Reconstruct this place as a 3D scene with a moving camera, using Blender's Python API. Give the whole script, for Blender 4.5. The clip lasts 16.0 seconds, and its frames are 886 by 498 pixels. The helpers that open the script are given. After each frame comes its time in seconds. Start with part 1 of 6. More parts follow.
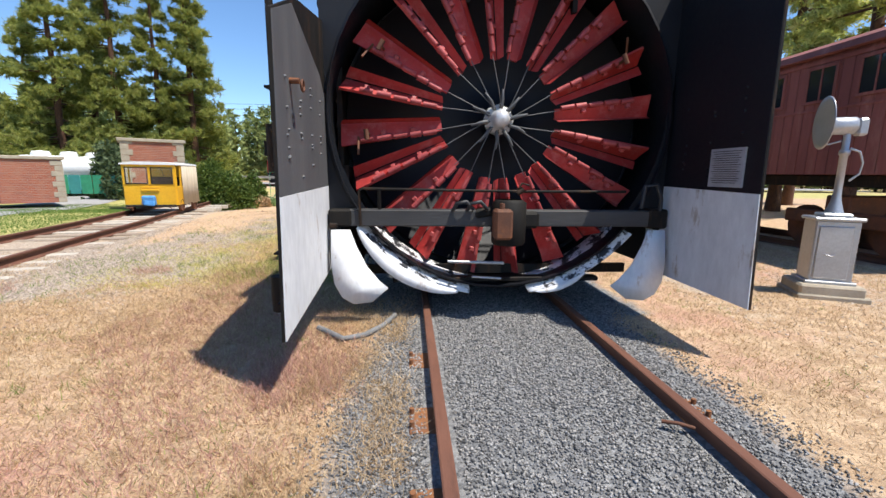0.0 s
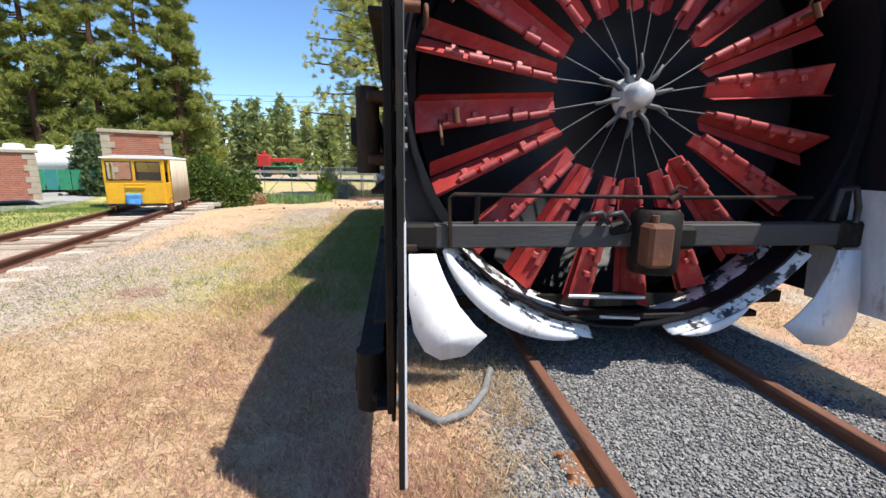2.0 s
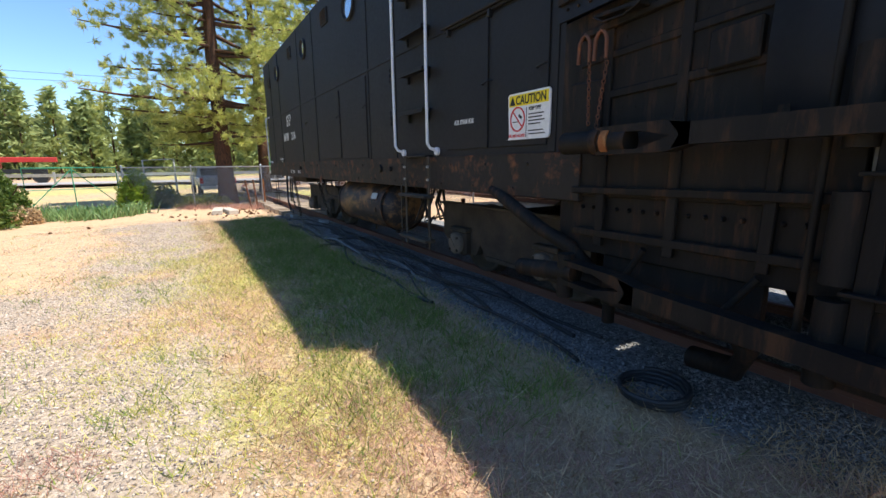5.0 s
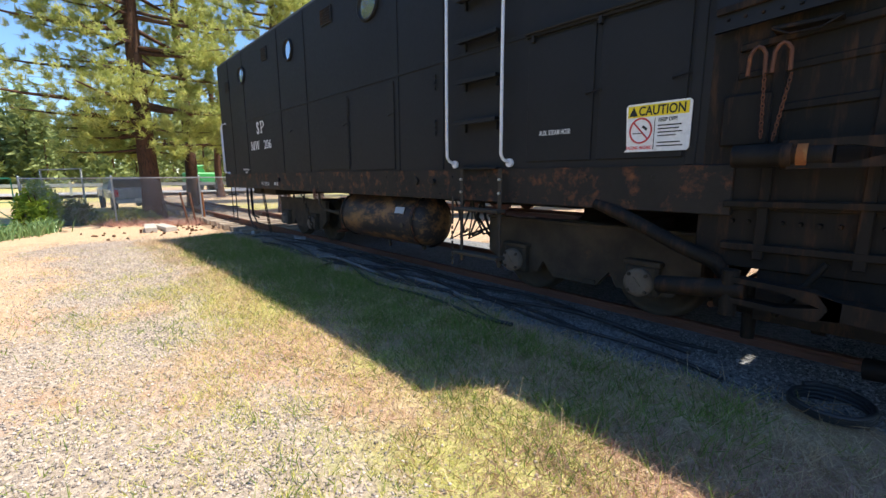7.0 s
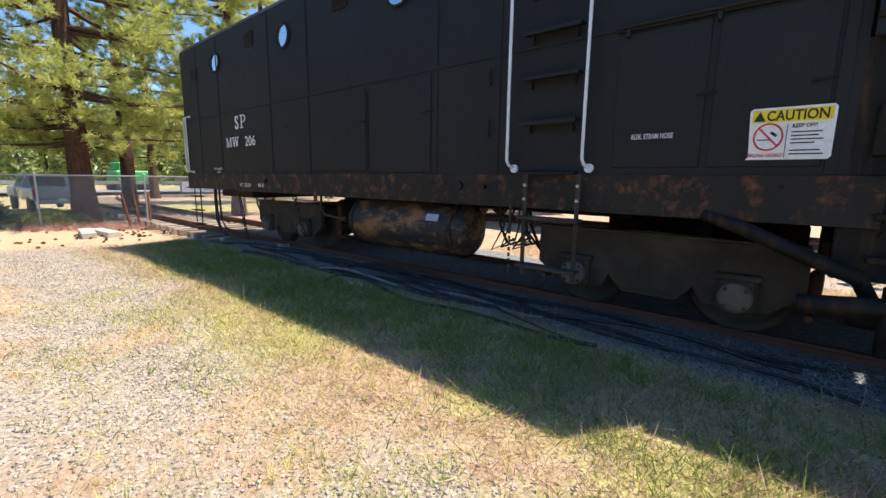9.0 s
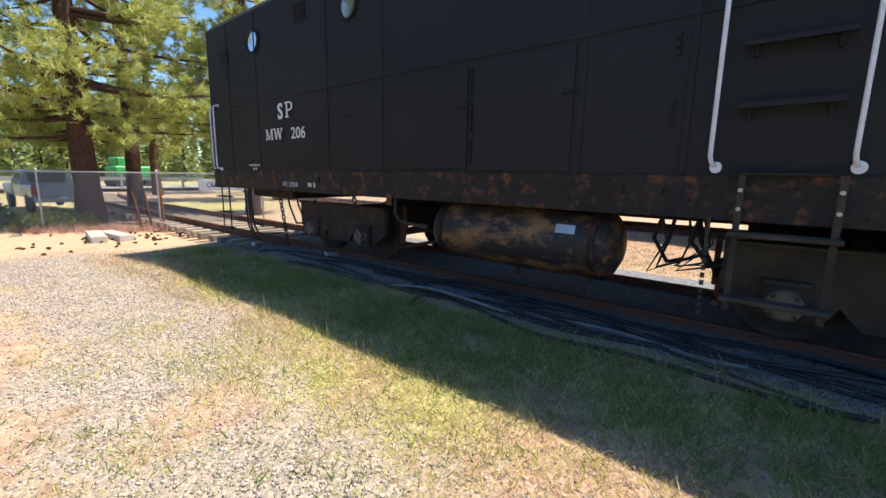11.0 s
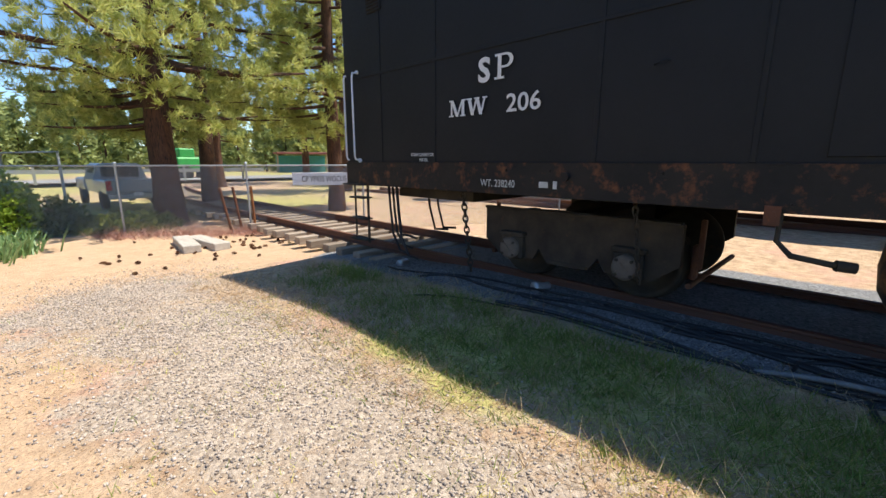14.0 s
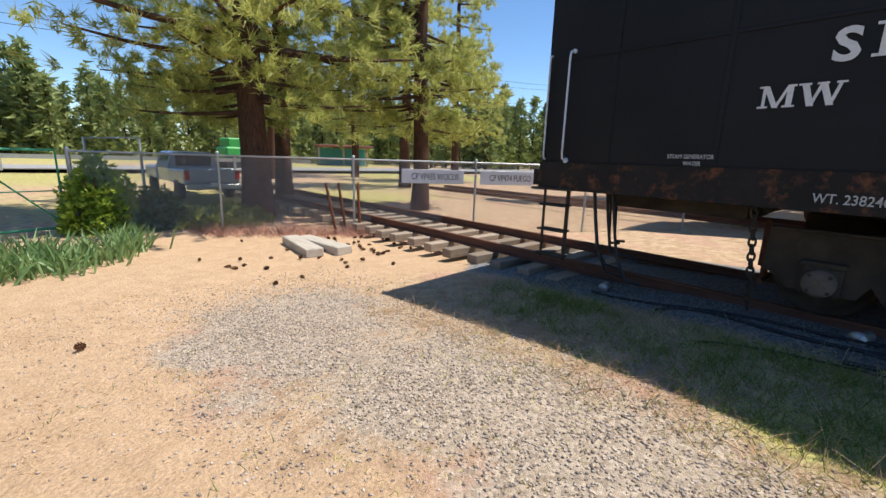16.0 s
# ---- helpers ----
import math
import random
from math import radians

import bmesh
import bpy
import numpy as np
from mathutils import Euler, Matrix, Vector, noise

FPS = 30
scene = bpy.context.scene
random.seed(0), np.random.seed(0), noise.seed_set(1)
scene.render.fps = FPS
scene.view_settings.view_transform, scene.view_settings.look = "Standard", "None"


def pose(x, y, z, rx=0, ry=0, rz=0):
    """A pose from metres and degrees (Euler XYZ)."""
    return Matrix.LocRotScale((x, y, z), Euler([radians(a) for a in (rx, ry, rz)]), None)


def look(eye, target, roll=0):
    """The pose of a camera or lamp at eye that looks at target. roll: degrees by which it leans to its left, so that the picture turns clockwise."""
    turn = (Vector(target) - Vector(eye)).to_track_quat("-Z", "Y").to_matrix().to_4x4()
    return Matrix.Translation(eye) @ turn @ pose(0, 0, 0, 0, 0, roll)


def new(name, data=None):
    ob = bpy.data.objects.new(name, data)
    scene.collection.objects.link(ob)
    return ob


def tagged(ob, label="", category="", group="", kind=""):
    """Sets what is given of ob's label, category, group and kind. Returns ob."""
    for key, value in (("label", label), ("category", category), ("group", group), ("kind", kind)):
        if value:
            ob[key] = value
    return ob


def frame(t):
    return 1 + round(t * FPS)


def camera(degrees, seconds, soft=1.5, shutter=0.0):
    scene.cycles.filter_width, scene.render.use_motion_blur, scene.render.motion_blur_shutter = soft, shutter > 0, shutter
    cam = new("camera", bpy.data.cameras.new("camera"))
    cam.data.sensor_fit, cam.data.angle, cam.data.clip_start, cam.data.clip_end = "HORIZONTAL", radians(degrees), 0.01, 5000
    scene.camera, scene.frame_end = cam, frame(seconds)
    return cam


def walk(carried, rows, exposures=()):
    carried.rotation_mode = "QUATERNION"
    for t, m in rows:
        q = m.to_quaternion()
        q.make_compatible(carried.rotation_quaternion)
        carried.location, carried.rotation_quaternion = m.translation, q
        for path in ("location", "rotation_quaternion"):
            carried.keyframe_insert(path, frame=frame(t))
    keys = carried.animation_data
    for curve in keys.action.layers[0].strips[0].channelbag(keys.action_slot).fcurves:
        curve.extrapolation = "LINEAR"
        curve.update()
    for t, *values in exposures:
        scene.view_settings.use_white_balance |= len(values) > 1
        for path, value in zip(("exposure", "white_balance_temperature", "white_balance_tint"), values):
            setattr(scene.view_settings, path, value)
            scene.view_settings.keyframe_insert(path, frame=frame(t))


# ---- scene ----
cam = camera(93.0, 16.0)
PATH = [
    (0, (-0.936, 0.397, 1.522), (-0.774, 2.359, 1.170), 0.7),
    (0.5, (-0.954, 0.685, 1.553), (-0.757, 2.646, 1.213), 1.0),
    (1, (-1.137, 0.955, 1.524), (-0.924, 2.913, 1.179), 1.3),
    (1.5, (-1.364, 1.308, 1.478), (-1.133, 3.264, 1.129), 1.8),
    (2, (-1.747, 1.745, 1.544), (-1.536, 3.697, 1.165), 0.7),
    (2.5, (-2.230, 2.039, 1.497), (-1.955, 3.986, 1.128), 1.5),
    (3, (-2.669, 2.475, 1.504), (-2.320, 4.407, 1.122), 0.4),
    (3.5, (-3.073, 2.930, 1.509), (-2.622, 4.840, 1.126), 0.1),
    (4, (-3.399, 3.468, 1.483), (-2.731, 5.312, 1.093), 0.0),
    (6.5, (-4.879, 5.330, 1.561), (-3.602, 6.825, 1.199), -0.7),
    (7, (-5.073, 5.593, 1.528), (-3.757, 7.060, 1.182), -0.3),
    (7.5, (-5.358, 5.907, 1.536), (-3.987, 7.318, 1.179), -0.0),
    (8, (-5.586, 6.198, 1.548), (-4.120, 7.515, 1.208), 0.1),
    (10.5, (-5.498, 8.095, 1.495), (-3.983, 9.359, 1.167), 1.0),
    (11, (-5.550, 8.638, 1.557), (-4.038, 9.901, 1.211), 0.9),
    (11.5, (-5.558, 9.171, 1.564), (-4.057, 10.439, 1.194), 0.4),
    (12, (-5.568, 9.749, 1.585), (-4.163, 11.121, 1.206), 0.3),
    (12.5, (-5.636, 10.334, 1.670), (-4.222, 11.690, 1.266), 0.2),
    (13, (-5.473, 11.019, 1.659), (-4.060, 12.372, 1.241), -0.2),
    (13.5, (-5.401, 11.711, 1.616), (-4.014, 13.091, 1.203), 0.0),
    (14, (-5.452, 12.360, 1.606), (-4.064, 13.741, 1.196), -0.0),
    (14.5, (-5.621, 13.001, 1.605), (-4.284, 14.433, 1.200), 0.9),
    (15, (-5.948, 13.664, 1.596), (-4.622, 15.108, 1.196), 1.9),
    (15.5, (-6.183, 14.330, 1.573), (-4.835, 15.751, 1.171), 2.1),
    (16, (-6.418, 14.939, 1.604), (-5.099, 16.380, 1.178), 1.8),
]
walk(cam, [(t, look(eye, target, roll)) for t, eye, target, roll in PATH], exposures=[(0, 0.50), (3, 0.70), (8, 0.80), (13, 0.72), (16, 0.30)])

# ---- light ----
SUN_TO = Vector((1.87, -1.28, 4.85)).normalized()
world = bpy.data.worlds.new("world")
scene.world = world
world.use_nodes = True
wn = world.node_tree.nodes
sky = wn.new("ShaderNodeTexSky")
sky.sky_type, sky.sun_disc = "NISHITA", False
sky.sun_elevation, sky.sun_rotation = math.asin(SUN_TO.z), math.atan2(SUN_TO.x, SUN_TO.y)
sky.air_density, sky.dust_density, sky.ozone_density, sky.altitude = 1.0, 0.0, 3.5, 1300
deep = wn.new("ShaderNodeHueSaturation")
deep.inputs["Saturation"].default_value = 1.1
world.node_tree.links.new(sky.outputs[0], deep.inputs["Color"])
world.node_tree.links.new(deep.outputs[0], wn["Background"].inputs[0])
wn["Background"].inputs[1].default_value = 0.15
sun_data = bpy.data.lights.new("sun", "SUN")
sun_data.energy, sun_data.angle, sun_data.color = 5.0, radians(0.53), (1.0, 0.94, 0.84)
sun = new("sun", sun_data)
sun.matrix_world = look(SUN_TO * 60, (0, 0, 0))


# ---- materials ----
def node_mat(name):
    m = bpy.data.materials.new(name)
    m.use_nodes = True
    nt = m.node_tree
    return m, nt, nt.nodes["Principled BSDF"]


def tex_noise(nt, vec, scale, detail=4.0, rough=0.6):
    n = nt.nodes.new("ShaderNodeTexNoise")
    n.inputs["Scale"].default_value, n.inputs["Detail"].default_value, n.inputs["Roughness"].default_value = scale, detail, rough
    nt.links.new(vec, n.inputs["Vector"])
    return n.outputs["Fac"]


def ramp(nt, fac, lo, hi):
    r = nt.nodes.new("ShaderNodeMapRange")
    r.inputs["From Min"].default_value, r.inputs["From Max"].default_value = lo, hi
    nt.links.new(fac, r.inputs["Value"])
    return r.outputs[0]


def mix_col(nt, fac, a, b):
    m = nt.nodes.new("ShaderNodeMix")
    m.data_type = "RGBA"
    for sock, v in ((m.inputs[0], fac), (m.inputs[6], a), (m.inputs[7], b)):
        if isinstance(v, (int, float)):
            sock.default_value = v
        elif isinstance(v, tuple):
            sock.default_value = (*v, 1)
        else:
            nt.links.new(v, sock)
    return m.outputs[2]


def math_n(nt, op, a, b=0.0):
    m = nt.nodes.new("ShaderNodeMath")
    m.operation = op
    for sock, v in ((m.inputs[0], a), (m.inputs[1], b)):
        if isinstance(v, (int, float)):
            sock.default_value = v
        else:
            nt.links.new(v, sock)
    return m.outputs[0]


def add_bump(nt, bsdf, height, strength, dist):
    b = nt.nodes.new("ShaderNodeBump")
    b.inputs["Strength"].default_value, b.inputs["Distance"].default_value = strength, dist
    nt.links.new(height, b.inputs["Height"])
    nt.links.new(b.outputs[0], bsdf.inputs["Normal"])


def worn(name, base, second, stain=None, rough=0.6, metal=0.0, big=1.2, fine=18.0, stain_at=(0.58, 0.72), stretch=(1, 1, 1), bump=0.25, rough_var=0.15, vary=0.0, spec=0.35):
    """A weathered surface: two colours mixed at large scale, a stain or rust that breaks through, fine grain in colour, gloss and relief."""
    m, nt, bsdf = node_mat(name)
    geo = nt.nodes.new("ShaderNodeNewGeometry")
    mp = nt.nodes.new("ShaderNodeMapping")
    mp.inputs["Scale"].default_value = stretch
    nt.links.new(geo.outputs["Position"], mp.inputs["Vector"])
    vec = mp.outputs[0]
    n1, n2 = tex_noise(nt, vec, big), tex_noise(nt, vec, fine, 5.0, 0.7)
    col = mix_col(nt, ramp(nt, n1, 0.35, 0.65), base, second)
    if stain:
        n3 = tex_noise(nt, vec, big * 2.3 + 0.37, 6.0, 0.72)
        col = mix_col(nt, ramp(nt, n3, *stain_at), col, stain)
    hsv = nt.nodes.new("ShaderNodeHueSaturation")
    nt.links.new(col, hsv.inputs["Color"])
    val = math_n(nt, "ADD", math_n(nt, "MULTIPLY", n2, 0.5), 0.75)
    if vary:
        rnd = nt.nodes.new("ShaderNodeObjectInfo").outputs["Random"]
        val = math_n(nt, "MULTIPLY", val, math_n(nt, "ADD", math_n(nt, "MULTIPLY", rnd, vary), 1 - vary / 2))
    nt.links.new(val, hsv.inputs["Value"])
    nt.links.new(hsv.outputs[0], bsdf.inputs["Base Color"])
    nt.links.new(math_n(nt, "ADD", math_n(nt, "MULTIPLY", n2, rough_var * 2), rough - rough_var), bsdf.inputs["Roughness"])
    bsdf.inputs["Metallic"].default_value = metal
    bsdf.inputs["Specular IOR Level"].default_value = spec
    if bump:
        add_bump(nt, bsdf, math_n(nt, "ADD", n2, n1), bump, 0.01)
    return m


def island(name, a, b, rough=0.85, trans=0.0, c=None):
    """A material for many small pieces in one mesh, each with a shade of its own between a and b."""
    m, nt, bsdf = node_mat(name)
    geo = nt.nodes.new("ShaderNodeNewGeometry")
    rnd = geo.outputs["Random Per Island"]
    col = mix_col(nt, rnd, a, b)
    if c:
        n = tex_noise(nt, geo.outputs["Position"], 0.6)
        col = mix_col(nt, ramp(nt, n, 0.45, 0.62), col, c)
    nt.links.new(col, bsdf.inputs["Base Color"])
    bsdf.inputs["Roughness"].default_value = rough
    if trans:
        t = nt.nodes.new("ShaderNodeBsdfTranslucent")
        nt.links.new(col, t.inputs[0])
        mx = nt.nodes.new("ShaderNodeMixShader")
        mx.inputs[0].default_value = trans
        nt.links.new(bsdf.outputs[0], mx.inputs[1])
        nt.links.new(t.outputs[0], mx.inputs[2])
        nt.links.new(mx.outputs[0], nt.nodes["Material Output"].inputs[0])
    return m


def glass_mat(name, tint=(0.9, 0.95, 0.95), rough=0.03):
    m, nt, bsdf = node_mat(name)
    bsdf.inputs["Base Color"].default_value = (*tint, 1)
    bsdf.inputs["Roughness"].default_value = rough
    bsdf.inputs["Transmission Weight"].default_value = 1.0
    bsdf.inputs["IOR"].default_value = 1.45
    return m


BLACK = worn("black_paint", (0.006, 0.0065, 0.008), (0.010, 0.0105, 0.012), (0.03, 0.018, 0.012), rough=0.62, big=0.8, fine=26, stain_at=(0.66, 0.8), bump=0.18)
SOOT = worn("sooty_black_steel", (0.006, 0.0058, 0.006), (0.014, 0.012, 0.010), (0.05, 0.026, 0.014), rough=0.68, big=1.9, fine=22, stain_at=(0.52, 0.66), stretch=(1, 1.8, 0.3), bump=0.4, spec=0.22)
SILL = worn("black_sill_with_rust", (0.009, 0.0085, 0.0085), (0.018, 0.015, 0.013), (0.15, 0.055, 0.022), rough=0.65, big=2.2, fine=20, stain_at=(0.53, 0.68), bump=0.4)
UNDER = worn("grimy_truck_steel", (0.036, 0.030, 0.024), (0.075, 0.060, 0.044), (0.14, 0.075, 0.04), rough=0.85, big=2.5, fine=25, stain_at=(0.6, 0.8), bump=0.5)
RAILM = worn("rusty_rail", (0.12, 0.052, 0.034), (0.17, 0.075, 0.048), (0.07, 0.035, 0.026), rough=0.68, big=3.0, fine=40, stretch=(1, 0.25, 1), bump=0.3)
RUST = worn("orange_rust", (0.30, 0.115, 0.035), (0.20, 0.075, 0.03), (0.36, 0.19, 0.07), rough=0.9, big=6, fine=50, bump=0.5)
COUPLER = worn("brown_coupler_rust", (0.16, 0.062, 0.032), (0.10, 0.045, 0.028), (0.25, 0.09, 0.03), rough=0.75, big=5, fine=40, bump=0.4)
RED = worn("faded_red_blade_paint", (0.40, 0.035, 0.032), (0.29, 0.03, 0.03), (0.42, 0.12, 0.11), rough=0.55, big=2.5, fine=30, stain_at=(0.5, 0.75), bump=0.25, vary=0.45)
REDH = worn("red_hinge_paint", (0.40, 0.075, 0.075), (0.30, 0.05, 0.05), (0.12, 0.035, 0.03), rough=0.5, big=5, fine=30, bump=0.25, vary=0.3)
WHITE = worn("chipped_white_paint", (0.72, 0.73, 0.75), (0.62, 0.63, 0.66), (0.30, 0.20, 0.12), rough=0.6, big=1.8, fine=14, stain_at=(0.60, 0.72), stretch=(1, 1, 0.4), bump=0.3)
# black is chipped paint, spread heavier to colour in shade on the right skirt
CHIPPED_SHADE = worn("white_paint_black_chips_and_shade", (0.70, 0.71, 0.74), (0.62, 0.63, 0.66), (0.03, 0.03, 0.035), rough=0.6, big=3.0, fine=16, stain_at=(0.50, 0.55), bump=0.4)
GREY = worn("grey_worn_wing_paint", (0.085, 0.088, 0.095), (0.12, 0.12, 0.122), (0.16, 0.12, 0.075), rough=0.5, big=1.1, fine=12, stain_at=(0.6, 0.8), stretch=(1, 2.5, 0.22), bump=0.25)
HOOD = worn("dark_navy_hood_paint", (0.0045, 0.0055, 0.009), (0.007, 0.008, 0.012), (0.018, 0.014, 0.014), rough=0.55, big=0.9, fine=22, stain_at=(0.68, 0.8), bump=0.15)
BEAMM = worn("dark_timber_beam", (0.035, 0.035, 0.037), (0.06, 0.06, 0.062), (0.09, 0.075, 0.065), rough=0.65, big=2, fine=25, stretch=(0.3, 2, 2), bump=0.4)
STEELW = worn("white_rail_paint", (0.72, 0.74, 0.80), (0.66, 0.68, 0.74), (0.4, 0.36, 0.32), rough=0.45, big=8, fine=40, stain_at=(0.7, 0.8), bump=0.1)
HUBM = worn("silver_hub_paint", (0.72, 0.72, 0.72), (0.6, 0.6, 0.61), (0.4, 0.4, 0.4), rough=0.35, metal=0.3, big=6, fine=40, bump=0.1)
SILVER = worn("aluminium_paint", (0.42, 0.43, 0.45), (0.36, 0.37, 0.39), (0.26, 0.27, 0.29), rough=0.38, metal=0.55, big=3, fine=35, stain_at=(0.6, 0.85), bump=0.25)
CONC = worn("weathered_concrete", (0.34, 0.29, 0.22), (0.42, 0.36, 0.28), (0.2, 0.17, 0.13), rough=0.9, big=3, fine=30, bump=0.5)
WOODT = worn("weathered_tie_wood", (0.25, 0.19, 0.14), (0.33, 0.27, 0.21), (0.14, 0.10, 0.075), rough=0.9, big=3, fine=14, stretch=(0.5, 4, 4), bump=0.6, vary=0.5)
PLANK = worn("grey_board_wood", (0.42, 0.37, 0.31), (0.52, 0.47, 0.40), (0.3, 0.22, 0.15), rough=0.85, big=3, fine=14, stretch=(4, 0.6, 4), bump=0.5)
TANKM = worn("black_tank_with_rust", (0.020, 0.021, 0.026), (0.045, 0.034, 0.028), (0.24, 0.13, 0.055), rough=0.55, big=1.4, fine=18, stain_at=(0.47, 0.58), stretch=(1, 0.5, 1), bump=0.3)
HOSE = worn("black_rubber_hose", (0.018, 0.019, 0.022), (0.035, 0.036, 0.04), (0.07, 0.065, 0.06), rough=0.5, big=4, fine=30, stain_at=(0.6, 0.8), bump=0.15)
HOSEG = worn("grey_rubber_hose", (0.13, 0.13, 0.13), (0.2, 0.2, 0.2), (0.3, 0.29, 0.28), rough=0.7, big=6, fine=30, bump=0.2)
YELLOW = worn("yellow_enamel", (0.76, 0.42, 0.022), (0.70, 0.37, 0.02), (0.5, 0.26, 0.03), rough=0.38, big=2, fine=20, stain_at=(0.68, 0.82), bump=0.08)
CANVAS = worn("beige_canvas", (0.58, 0.50, 0.39), (0.50, 0.43, 0.33), (0.42, 0.35, 0.27), rough=0.95, big=3, fine=40, stretch=(2, 2, 0.4), bump=0.3)
BLUE = worn("blue_tarp", (0.05, 0.22, 0.55), (0.10, 0.32, 0.66), (0.45, 0.6, 0.75), rough=0.5, big=7, fine=30, stain_at=(0.62, 0.75), bump=0.3)
MAROON = worn("faded_maroon_boards", (0.17, 0.058, 0.050), (0.24, 0.085, 0.072), (0.30, 0.15, 0.12), rough=0.75, big=1.5, fine=14, stain_at=(0.55, 0.75), stretch=(1, 1, 0.2), bump=0.4)
BARK = worn("ponderosa_bark", (0.13, 0.062, 0.034), (0.085, 0.043, 0.028), (0.03, 0.02, 0.016), rough=0.95, big=5, fine=16, stain_at=(0.5, 0.62), stretch=(2.5, 2.5, 0.5), bump=1.0)
GALV = worn("galvanised_steel", (0.52, 0.53, 0.54), (0.44, 0.45, 0.46), (0.22, 0.22, 0.22), rough=0.45, metal=0.7, big=5, fine=30, bump=0.1)
GREENP = worn("green_gate_paint", (0.04, 0.27, 0.14), (0.05, 0.33, 0.18), (0.1, 0.2, 0.13), rough=0.5, big=5, fine=30, bump=0.1)
SIGNW = worn("white_sign_plastic", (0.78, 0.79, 0.80), (0.72, 0.73, 0.74), (0.6, 0.6, 0.6), rough=0.4, big=5, fine=30, bump=0.05)
SIGNY = worn("yellow_sign_vinyl", (0.80, 0.62, 0.02), (0.76, 0.58, 0.02), rough=0.4, big=5, fine=30, bump=0.0)
SIGNR = worn("red_sign_vinyl", (0.65, 0.05, 0.05), (0.6, 0.05, 0.05), rough=0.4, big=5, fine=30, bump=0.0)
INK = worn("black_ink", (0.012, 0.012, 0.012), (0.02, 0.02, 0.02), rough=0.5, big=5, fine=30, bump=0.0)
LETTER = worn("worn_white_lettering", (0.74, 0.74, 0.74), (0.66, 0.66, 0.66), (0.5, 0.5, 0.5), rough=0.5, big=9, fine=40, stain_at=(0.72, 0.8), bump=0.0)
FADED = worn("flaked_white_lettering", (0.62, 0.62, 0.6), (0.5, 0.5, 0.48), (0.05, 0.05, 0.05), rough=0.6, big=16, fine=40, stain_at=(0.6, 0.64), bump=0.0)
PLAQ = worn("grey_aluminium_plaque", (0.42, 0.44, 0.48), (0.36, 0.38, 0.42), rough=0.5, metal=0.2, big=5, fine=30, bump=0.05)
TRUCKM = worn("silver_blue_car_paint", (0.33, 0.39, 0.46), (0.30, 0.36, 0.43), rough=0.25, metal=0.4, big=2, fine=30, bump=0.0)
DARKP = worn("dark_rubber_plastic", (0.015, 0.015, 0.016), (0.025, 0.025, 0.026), rough=0.6, big=5, fine=30, bump=0.1)
GLASS_DARK, _nt, _b = node_mat("dark_window_glass")
_b.inputs["Base Color"].default_value, _b.inputs["Roughness"].default_value = (0.015, 0.02, 0.022, 1), 0.04
PORT, _nt, _b = node_mat("blue_reflecting_porthole_glass")
_b.inputs["Base Color"].default_value, _b.inputs["Roughness"].default_value, _b.inputs["Metallic"].default_value = (0.55, 0.6, 0.65, 1), 0.06, 0.9
PANE = glass_mat("clear_window_pane")
TAIL = worn("red_lamp_lens", (0.5, 0.02, 0.02), (0.42, 0.02, 0.02), rough=0.2, big=5, fine=30, bump=0.0)
REDFAR = worn("red_enamel", (0.5, 0.04, 0.035), (0.42, 0.04, 0.035), rough=0.4, big=2, fine=20, bump=0.05)
GREENFAR = worn("bright_green_enamel", (0.05, 0.35, 0.08), (0.05, 0.28, 0.07), rough=0.4, big=2, fine=20, bump=0.05)
TURQ = worn("turquoise_paint", (0.06, 0.30, 0.28), (0.05, 0.26, 0.25), rough=0.5, big=2, fine=20, bump=0.05)
NEEDLE = island("pine_needles", (0.30, 0.36, 0.08), (0.66, 0.64, 0.22), rough=0.6, trans=0.5)
NEEDLE_B = island("fir_needles", (0.16, 0.21, 0.045), (0.42, 0.42, 0.11), rough=0.7, trans=0.5)
FARN = island("far_needles", (0.17, 0.22, 0.075), (0.36, 0.40, 0.14), rough=0.8, trans=0.3)
LEAF = island("shrub_leaves", (0.05, 0.10, 0.015), (0.14, 0.19, 0.03), rough=0.6, trans=0.35)
IVY = island("vine_leaves", (0.22, 0.34, 0.03), (0.45, 0.55, 0.08), rough=0.6, trans=0.4)
WILLOW = island("grey_green_leaves", (0.07, 0.11, 0.045), (0.15, 0.19, 0.085), rough=0.7, trans=0.35)
IRIS = island("iris_blades", (0.12, 0.23, 0.07), (0.30, 0.42, 0.17), rough=0.5, trans=0.3)
STRAW = island("dry_straw", (0.30, 0.19, 0.095), (0.74, 0.55, 0.33), rough=0.8, trans=0.25)
PINKG = island("pinkish_seed_grass", (0.34, 0.17, 0.13), (0.68, 0.42, 0.33), rough=0.8, trans=0.3)
YGRASS = island("yellowing_grass", (0.46, 0.46, 0.09), (0.80, 0.70, 0.24), rough=0.75, trans=0.35)
GREENG = island("green_grass", (0.10, 0.18, 0.03), (0.31, 0.36, 0.08), rough=0.7, trans=0.35)
LAWN = island("lawn_grass", (0.07, 0.15, 0.02), (0.16, 0.26, 0.05), rough=0.7, trans=0.3)
STONE = island("drive_gravel_stones", (0.19, 0.155, 0.125), (0.62, 0.52, 0.435), rough=0.85)
BALL = island("dark_ballast_stones", (0.05, 0.052, 0.056), (0.36, 0.345, 0.33), rough=0.8)
CONEM = worn("pine_cone_brown", (0.11, 0.05, 0.025), (0.16, 0.075, 0.035), rough=0.9, big=20, fine=60, bump=0.4, vary=0.4)


